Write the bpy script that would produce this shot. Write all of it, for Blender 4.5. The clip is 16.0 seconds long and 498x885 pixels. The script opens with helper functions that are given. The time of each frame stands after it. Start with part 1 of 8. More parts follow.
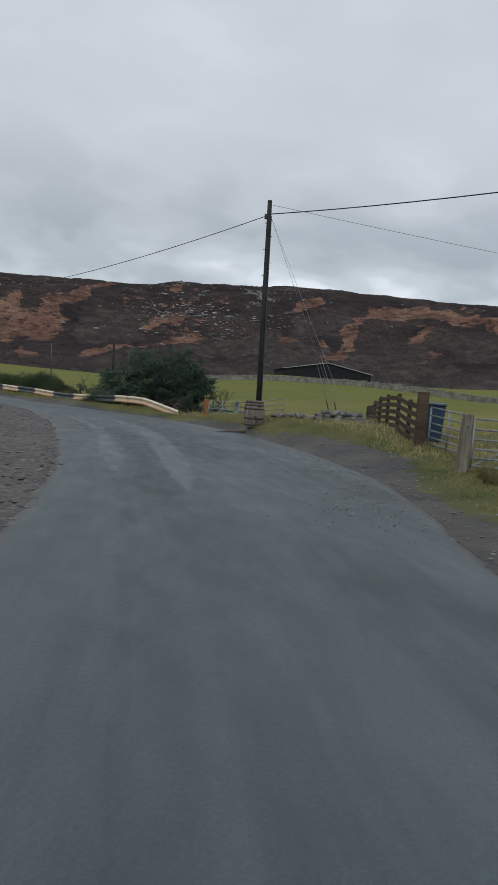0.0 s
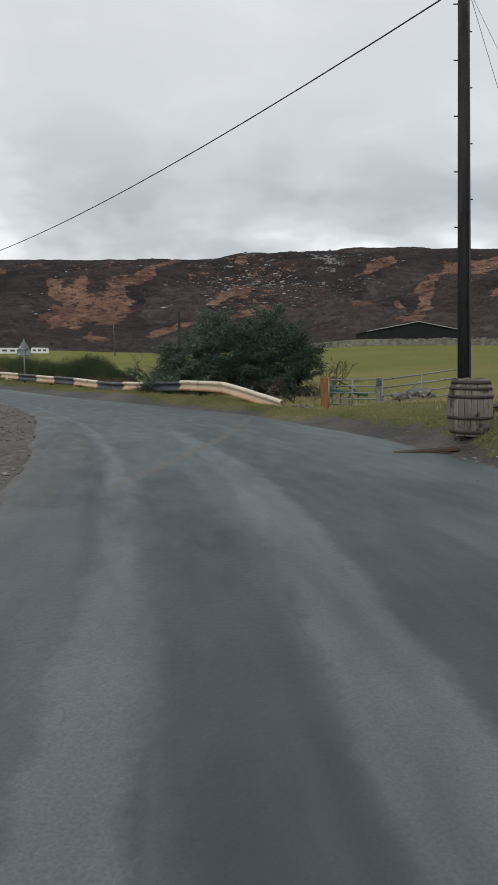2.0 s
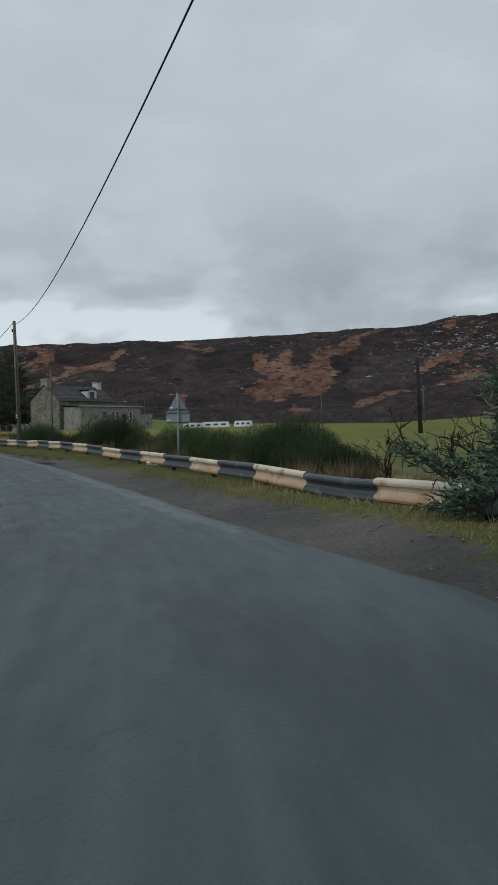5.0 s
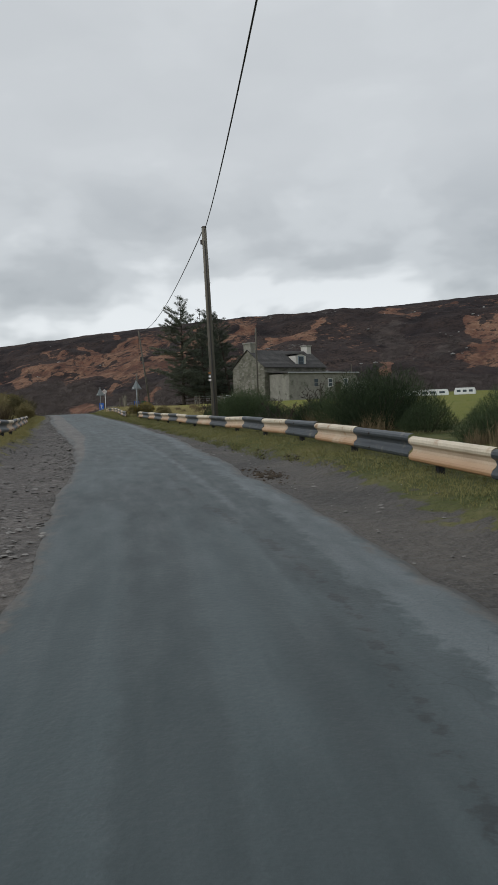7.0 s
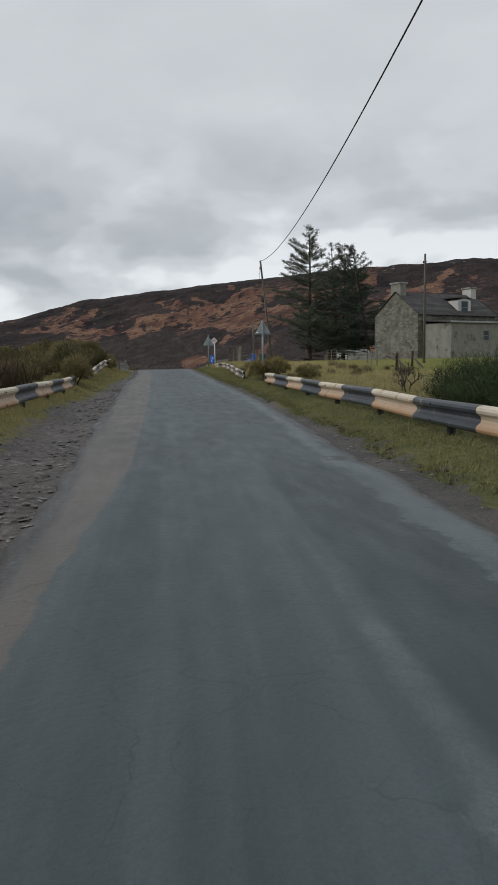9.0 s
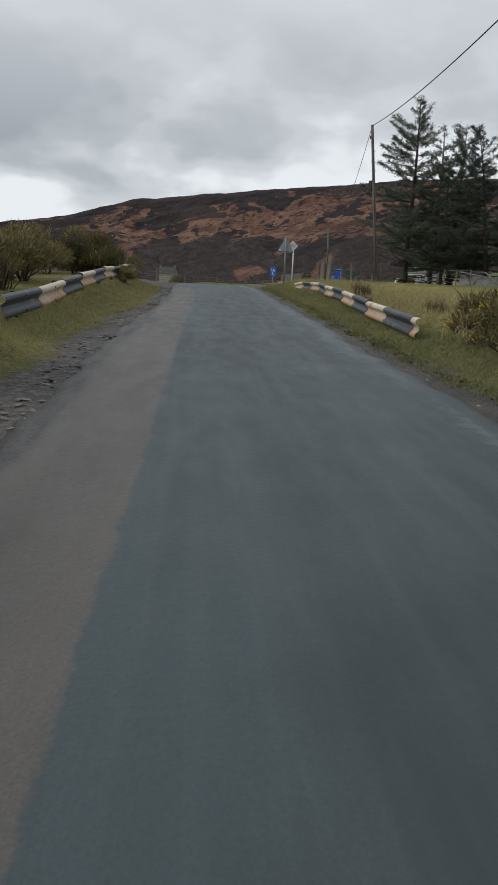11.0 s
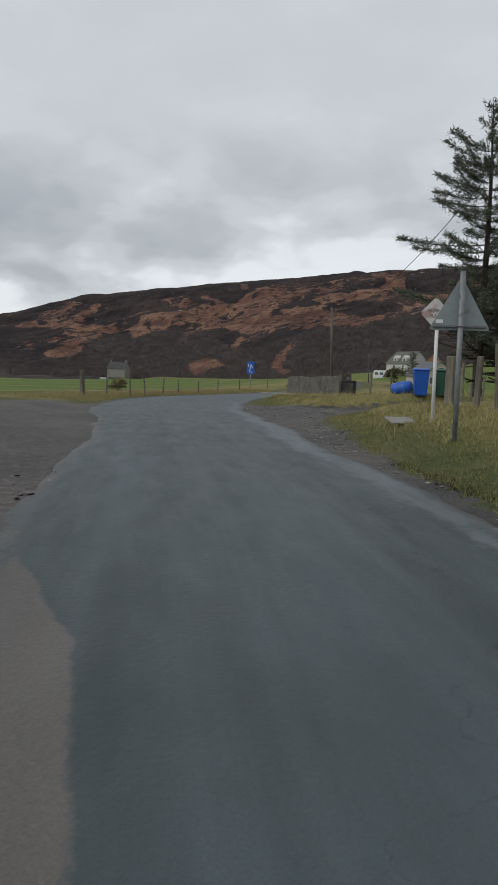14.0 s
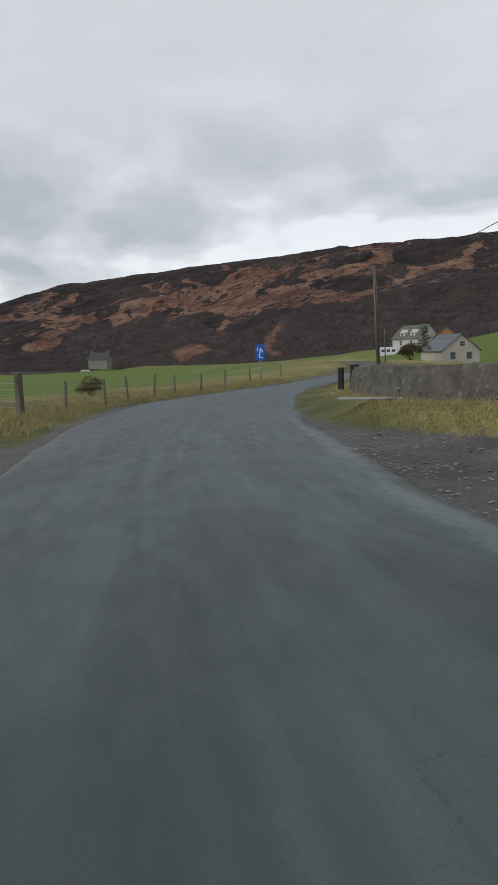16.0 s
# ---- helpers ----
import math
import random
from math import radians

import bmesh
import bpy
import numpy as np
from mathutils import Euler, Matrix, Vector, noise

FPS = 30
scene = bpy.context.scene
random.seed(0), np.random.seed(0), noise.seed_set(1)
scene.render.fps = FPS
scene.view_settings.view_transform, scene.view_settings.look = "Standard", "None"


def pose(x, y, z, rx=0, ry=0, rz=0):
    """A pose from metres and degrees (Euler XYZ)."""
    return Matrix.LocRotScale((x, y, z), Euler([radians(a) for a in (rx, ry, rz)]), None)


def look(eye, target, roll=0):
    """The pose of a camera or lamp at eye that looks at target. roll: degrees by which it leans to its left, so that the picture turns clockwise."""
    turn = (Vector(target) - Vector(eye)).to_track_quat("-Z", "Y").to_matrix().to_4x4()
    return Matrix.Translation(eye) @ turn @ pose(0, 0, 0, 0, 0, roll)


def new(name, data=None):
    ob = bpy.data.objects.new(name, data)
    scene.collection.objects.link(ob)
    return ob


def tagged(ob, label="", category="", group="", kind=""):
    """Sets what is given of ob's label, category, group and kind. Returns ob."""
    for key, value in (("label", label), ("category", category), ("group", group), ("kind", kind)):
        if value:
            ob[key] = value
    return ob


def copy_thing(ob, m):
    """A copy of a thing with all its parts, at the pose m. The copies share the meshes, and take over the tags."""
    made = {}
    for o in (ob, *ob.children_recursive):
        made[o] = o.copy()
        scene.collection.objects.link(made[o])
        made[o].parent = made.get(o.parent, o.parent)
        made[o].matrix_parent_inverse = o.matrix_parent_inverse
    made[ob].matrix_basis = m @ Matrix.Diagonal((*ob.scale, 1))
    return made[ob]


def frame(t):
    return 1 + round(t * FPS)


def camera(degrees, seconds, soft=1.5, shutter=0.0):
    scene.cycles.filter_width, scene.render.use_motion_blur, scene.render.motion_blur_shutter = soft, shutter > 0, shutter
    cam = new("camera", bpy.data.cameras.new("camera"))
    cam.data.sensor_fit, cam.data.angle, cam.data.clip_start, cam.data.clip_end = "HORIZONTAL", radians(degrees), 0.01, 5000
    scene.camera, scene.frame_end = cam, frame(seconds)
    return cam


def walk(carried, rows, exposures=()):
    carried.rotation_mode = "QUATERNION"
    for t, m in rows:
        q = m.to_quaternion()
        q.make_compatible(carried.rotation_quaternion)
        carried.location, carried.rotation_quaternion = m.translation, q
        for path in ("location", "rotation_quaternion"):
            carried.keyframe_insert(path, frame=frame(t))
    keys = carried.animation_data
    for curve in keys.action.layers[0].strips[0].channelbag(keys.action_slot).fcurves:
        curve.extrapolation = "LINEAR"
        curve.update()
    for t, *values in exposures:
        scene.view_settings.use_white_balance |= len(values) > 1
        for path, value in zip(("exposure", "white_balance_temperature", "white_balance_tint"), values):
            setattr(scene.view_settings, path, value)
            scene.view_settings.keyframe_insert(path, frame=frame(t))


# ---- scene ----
FOV = 37.52
cam = camera(FOV, 16.0, soft=1.35)
EXPOSURES = [(0.0, -0.03, 6120, 9), (1.0, -0.08, 6150, 9), (1.5, 0.05, 6350, 10), (2.0, 0.15, 6480, 10), (2.5, 0.08, 6480, 10), (3.0, -0.26, 6120, 8), (5.5, -0.28, 6020, 6), (6.5, -0.22, 6120, 6), (7.0, -0.05, 6380, 9), (8.0, -0.06, 6400, 9.5), (9.0, -0.06, 6360, 10), (9.6, 0.08, 6350, 10), (12.0, -0.08, 6340, 10), (14.5, -0.06, 6330, 10), (16.0, 0.05, 6330, 10)]


def aimed(x, y, z, yaw, pitch, roll):
    """The camera's pose from its eye and its yaw (to the left of +y), pitch and roll in degrees."""
    a, b = radians(yaw), radians(pitch)
    way = Vector((-math.sin(a) * math.cos(b), math.cos(a) * math.cos(b), math.sin(b)))
    return look((x, y, z), Vector((x, y, z)) + way, roll)


# seconds, eye x, y, z, yaw, pitch, roll
PATH = [
    (0, 0.00, 0.00, 1.30, 0.06, -4.36, 4.64),
    (0.5, -0.40, 2.98, 1.27, 1.14, -3.57, 2.49),
    (1, -0.88, 6.20, 1.26, 2.57, -3.48, 1.67),
    (1.5, -1.45, 9.46, 1.23, 4.19, -6.13, 1.08),
    (2, -2.10, 12.56, 1.19, 5.86, -6.81, 0.26),
    (2.5, -2.88, 15.60, 1.16, 6.92, -6.55, -0.14),
    (3, -3.62, 18.40, 1.14, 8.98, -4.49, -0.63),
    (3.2, -3.96, 19.56, 1.14, 9.91, -4.01, -0.99),
    (5.3, -9.03, 32.54, 0.83, 24.49, -0.69, -1.25),
    (5.5, -9.97, 33.91, 0.81, 26.61, -0.56, -1.25),
    (6, -12.60, 37.41, 0.78, 31.72, -0.43, -1.47),
    (6.5, -15.46, 40.89, 0.77, 34.55, -1.25, -2.18),
    (7, -18.51, 44.26, 0.83, 37.16, -2.90, -2.35),
    (7.5, -21.72, 47.56, 0.91, 40.28, -3.92, -1.86),
    (8, -25.13, 50.77, 0.99, 41.80, -4.34, -1.32),
    (8.5, -28.68, 53.86, 1.04, 42.21, -4.44, -0.81),
    (9, -32.34, 57.02, 1.09, 45.79, -6.22, -0.88),
    (9.5, -35.70, 59.86, 1.15, 46.83, -14.88, 3.51),
    (9.7, -37.16, 60.99, 1.18, 47.38, -16.43, 4.05),
    (11.8, -53.45, 73.02, 1.46, 49.93, -9.71, 2.12),
    (12, -54.99, 74.15, 1.51, 49.90, -9.06, 2.14),
    (12.5, -58.80, 76.91, 1.61, 49.52, -7.75, 2.04),
    (13, -62.37, 79.53, 1.74, 49.24, -6.95, 1.29),
    (13.5, -65.82, 82.10, 1.82, 47.41, -6.33, 1.53),
    (14, -69.23, 84.72, 1.83, 45.85, -5.88, 1.44),
    (14.5, -72.59, 87.22, 1.89, 45.32, -5.71, 0.87),
    (15, -75.76, 89.45, 1.96, 44.99, -5.83, -0.05),
    (15.5, -78.96, 91.78, 2.00, 44.95, -6.55, -0.74),
    (16, -82.27, 94.30, 1.94, 44.90, -7.17, -1.52),
]
walk(cam, [(t, aimed(*row)) for t, *row in PATH], EXPOSURES)

# ---- light ----
SUN_EL, SUN_AZ = 38.0, 200.0
world = bpy.data.worlds.new("overcast_sky")
scene.world = world
world.use_nodes = True


def wire(tree, *pairs):
    for a, b in pairs:
        tree.links.new(a, b)


def build_sky():
    tree = world.node_tree
    tree.nodes.clear()
    add = tree.nodes.new

    def maths(op, a, b=None):
        n = add("ShaderNodeMath")
        n.operation = op
        for k, v in enumerate((a, b)):
            if v is None:
                continue
            if isinstance(v, (int, float)):
                n.inputs[k].default_value = v
            else:
                tree.links.new(v, n.inputs[k])
        return n.outputs[0]

    out, mix = add("ShaderNodeOutputWorld"), add("ShaderNodeMixShader")
    clear, cloud = add("ShaderNodeBackground"), add("ShaderNodeBackground")
    sky = add("ShaderNodeTexSky")
    sky.sky_type, sky.sun_disc = "NISHITA", False
    sky.sun_elevation, sky.sun_rotation = radians(SUN_EL), radians(SUN_AZ)
    clear.inputs[1].default_value = 0.08
    tc, sep = add("ShaderNodeTexCoord"), add("ShaderNodeSeparateXYZ")
    wire(tree, (sky.outputs[0], clear.inputs[0]), (tc.outputs["Generated"], sep.inputs[0]))
    up = maths("MAXIMUM", sep.outputs[2], 0.0)
    # cloud masses: broad soft banks and small ragged ones
    vals = []
    tall = add("ShaderNodeCombineXYZ")
    wire(tree, (sep.outputs[0], tall.inputs[0]), (sep.outputs[1], tall.inputs[1]), (maths("MULTIPLY", up, 2.0), tall.inputs[2]))
    for scale, detail, rough, warp, off in ((2.2, 4.0, 0.5, 0.2, 3.1), (6.0, 4.0, 0.46, 0.15, 7.7)):
        mp, nz = add("ShaderNodeMapping"), add("ShaderNodeTexNoise")
        mp.inputs["Location"].default_value = (off, off * 0.7, 0)
        nz.inputs["Scale"].default_value, nz.inputs["Detail"].default_value = scale, detail
        nz.inputs["Roughness"].default_value, nz.inputs["Distortion"].default_value = rough, warp
        wire(tree, (tall.outputs[0], mp.inputs[0]), (mp.outputs[0], nz.inputs["Vector"]))
        vals.append(nz.outputs["Fac"])
    both = maths("ADD", maths("SUBTRACT", maths("MULTIPLY", vals[0], 0.55), 0.10), maths("MULTIPLY", vals[1], 0.65))
    # a darker bank stands over a paler, broken rim of sky all round the horizon
    rim = add("ShaderNodeFloatCurve")
    shape = rim.mapping.curves[0].points
    shape[0].location, shape[1].location = (0.0, 0.54), (1.0, 0.5)
    for p in ((0.10, 0.54), (0.145, 0.515), (0.19, 0.43), (0.27, 0.44), (0.42, 0.5)):
        shape.new(*p)
    rim.mapping.update()
    wire(tree, (up, rim.inputs["Value"]))
    both = maths("ADD", both, maths("SUBTRACT", rim.outputs[0], 0.5))
    ramp = add("ShaderNodeValToRGB")
    ramp.color_ramp.interpolation = "EASE"
    stops = ((0.36, (0.335, 0.364, 0.388)), (0.46, (0.465, 0.492, 0.512)), (0.54, (0.62, 0.648, 0.666)), (0.62, (0.88, 0.905, 0.918)))
    els = ramp.color_ramp.elements
    while len(els) < len(stops):
        els.new(0.5)
    for e, (p, c) in zip(els, stops):
        e.position, e.color = p, (*c, 1)
    # overhead the sheet of cloud is even and pale
    flat = add("ShaderNodeMix")
    flat.data_type = "RGBA"
    flat.inputs["B"].default_value = (0.685, 0.705, 0.722, 1)
    high = add("ShaderNodeMapRange")
    high.inputs["From Min"].default_value, high.inputs["From Max"].default_value = 0.12, 0.32
    high.inputs["To Min"].default_value, high.inputs["To Max"].default_value = 0.0, 0.86
    wire(tree, (both, ramp.inputs[0]), (up, high.inputs["Value"]), (high.outputs[0], flat.inputs["Factor"]), (ramp.outputs[0], flat.inputs["A"]),
         (flat.outputs["Result"], cloud.inputs[0]), (clear.outputs[0], mix.inputs[1]), (cloud.outputs[0], mix.inputs[2]), (mix.outputs[0], out.inputs[0]))
    cloud.inputs[1].default_value = 1.0
    mix.inputs[0].default_value = 0.92


build_sky()
sun = new("sun", bpy.data.lights.new("sun", "SUN"))
sun.data.energy, sun.data.angle, sun.data.color = 1.1, radians(40), (1.0, 0.97, 0.92)
sun.matrix_world = pose(0, 0, 60, 90 - SUN_EL, 0, 180 - SUN_AZ)

# ---- materials ----


def surf(name, c1, c2, scale=3.0, fine=40.0, rough=0.8, spread=0.12, bump=0.2, dist=0.01, metal=0.0, coords="Object", spots=None, stretch=(1, 1, 1), vary=0.0):
    """A rough everyday surface: two colours mixed by broad and fine noise, bump from the fine grain, optional stains (colour, scale, amount)."""
    m = bpy.data.materials.new(name)
    m.use_nodes = True
    t = m.node_tree
    add, bsdf = t.nodes.new, t.nodes["Principled BSDF"]
    if coords == "World":
        src = add("ShaderNodeNewGeometry").outputs["Position"]
    else:
        src = add("ShaderNodeTexCoord").outputs["Object"]
    mp = add("ShaderNodeMapping")
    mp.inputs["Scale"].default_value = stretch
    n1, n2 = add("ShaderNodeTexNoise"), add("ShaderNodeTexNoise")
    n1.inputs["Scale"].default_value, n1.inputs["Detail"].default_value = scale, 5
    n2.inputs["Scale"].default_value, n2.inputs["Detail"].default_value = fine, 4
    wire(t, (src, mp.inputs[0]), (mp.outputs[0], n1.inputs["Vector"]), (mp.outputs[0], n2.inputs["Vector"]))
    blend = add("ShaderNodeMath")
    blend.operation = "MULTIPLY_ADD"
    blend.inputs[1].default_value = 0.45
    wire(t, (n2.outputs["Fac"], blend.inputs[0]))
    half = add("ShaderNodeMath")
    half.operation, half.inputs[1].default_value = "MULTIPLY", 0.55
    wire(t, (n1.outputs["Fac"], half.inputs[0]), (half.outputs[0], blend.inputs[2]))
    span = add("ShaderNodeMapRange")
    span.inputs["From Min"].default_value, span.inputs["From Max"].default_value = 0.36, 0.64
    mix = add("ShaderNodeMix")
    mix.data_type = "RGBA"
    mix.inputs["A"].default_value, mix.inputs["B"].default_value = (*c1, 1), (*c2, 1)
    wire(t, (blend.outputs[0], span.inputs["Value"]), (span.outputs[0], mix.inputs["Factor"]))
    colour = mix.outputs["Result"]
    if spots:
        n3, r3, m3 = add("ShaderNodeTexNoise"), add("ShaderNodeMapRange"), add("ShaderNodeMix")
        n3.inputs["Scale"].default_value, n3.inputs["Detail"].default_value = spots[1], 6
        r3.inputs["From Min"].default_value, r3.inputs["From Max"].default_value = 0.62 - spots[2] * 0.3, 0.72 - spots[2] * 0.3
        m3.data_type = "RGBA"
        m3.inputs["B"].default_value = (*spots[0], 1)
        wire(t, (src, n3.inputs["Vector"]), (n3.outputs["Fac"], r3.inputs["Value"]), (r3.outputs[0], m3.inputs["Factor"]), (colour, m3.inputs["A"]))
        colour = m3.outputs["Result"]
    if vary:
        info, hsv, rng = add("ShaderNodeObjectInfo"), add("ShaderNodeHueSaturation"), add("ShaderNodeMapRange")
        rng.inputs["To Min"].default_value, rng.inputs["To Max"].default_value = 1 - vary, 1 + vary
        wire(t, (info.outputs["Random"], rng.inputs["Value"]), (rng.outputs[0], hsv.inputs["Value"]), (colour, hsv.inputs["Color"]))
        colour = hsv.outputs["Color"]
    rr = add("ShaderNodeMapRange")
    rr.inputs["To Min"].default_value, rr.inputs["To Max"].default_value = rough - spread, min(1.0, rough + spread)
    bp = add("ShaderNodeBump")
    bp.inputs["Strength"].default_value, bp.inputs["Distance"].default_value = bump, dist
    wire(t, (colour, bsdf.inputs["Base Color"]), (n1.outputs["Fac"], rr.inputs["Value"]), (rr.outputs[0], bsdf.inputs["Roughness"]),
         (n2.outputs["Fac"], bp.inputs["Height"]), (bp.outputs[0], bsdf.inputs["Normal"]))
    bsdf.inputs["Metallic"].default_value = metal
    bsdf.inputs["Specular IOR Level"].default_value = 0.2 if rough > 0.75 else 0.5
    return m


def leafy(name, c1, c2, rough=0.7):
    """Foliage whose colour changes from leaf to leaf and from plant to plant."""
    m = bpy.data.materials.new(name)
    m.use_nodes = True
    t = m.node_tree
    add, bsdf = t.nodes.new, t.nodes["Principled BSDF"]
    geo, info, mix, summed = add("ShaderNodeNewGeometry"), add("ShaderNodeObjectInfo"), add("ShaderNodeMix"), add("ShaderNodeMath")
    nz = add("ShaderNodeTexNoise")
    nz.inputs["Scale"].default_value = 1.1
    mix.data_type = "RGBA"
    mix.inputs["A"].default_value, mix.inputs["B"].default_value = (*c1, 1), (*c2, 1)
    summed.operation, summed.inputs[1].default_value = "MULTIPLY_ADD", 0.6
    shift = add("ShaderNodeMath")
    shift.operation, shift.inputs[1].default_value = "MULTIPLY_ADD", 0.9
    less = add("ShaderNodeMath")
    less.operation = "SUBTRACT"
    wire(t, (geo.outputs["Random Per Island"], summed.inputs[0]), (geo.outputs["Position"], nz.inputs["Vector"]), (nz.outputs["Fac"], shift.inputs[0]),
         (less.outputs[0], shift.inputs[2]), (info.outputs["Random"], less.inputs[0]), (shift.outputs[0], summed.inputs[2]),
         (summed.outputs[0], mix.inputs["Factor"]), (mix.outputs["Result"], bsdf.inputs["Base Color"]))
    less.inputs[1].default_value = 0.75
    bsdf.inputs["Roughness"].default_value = rough
    bsdf.inputs["Specular IOR Level"].default_value = 0.15
    return m


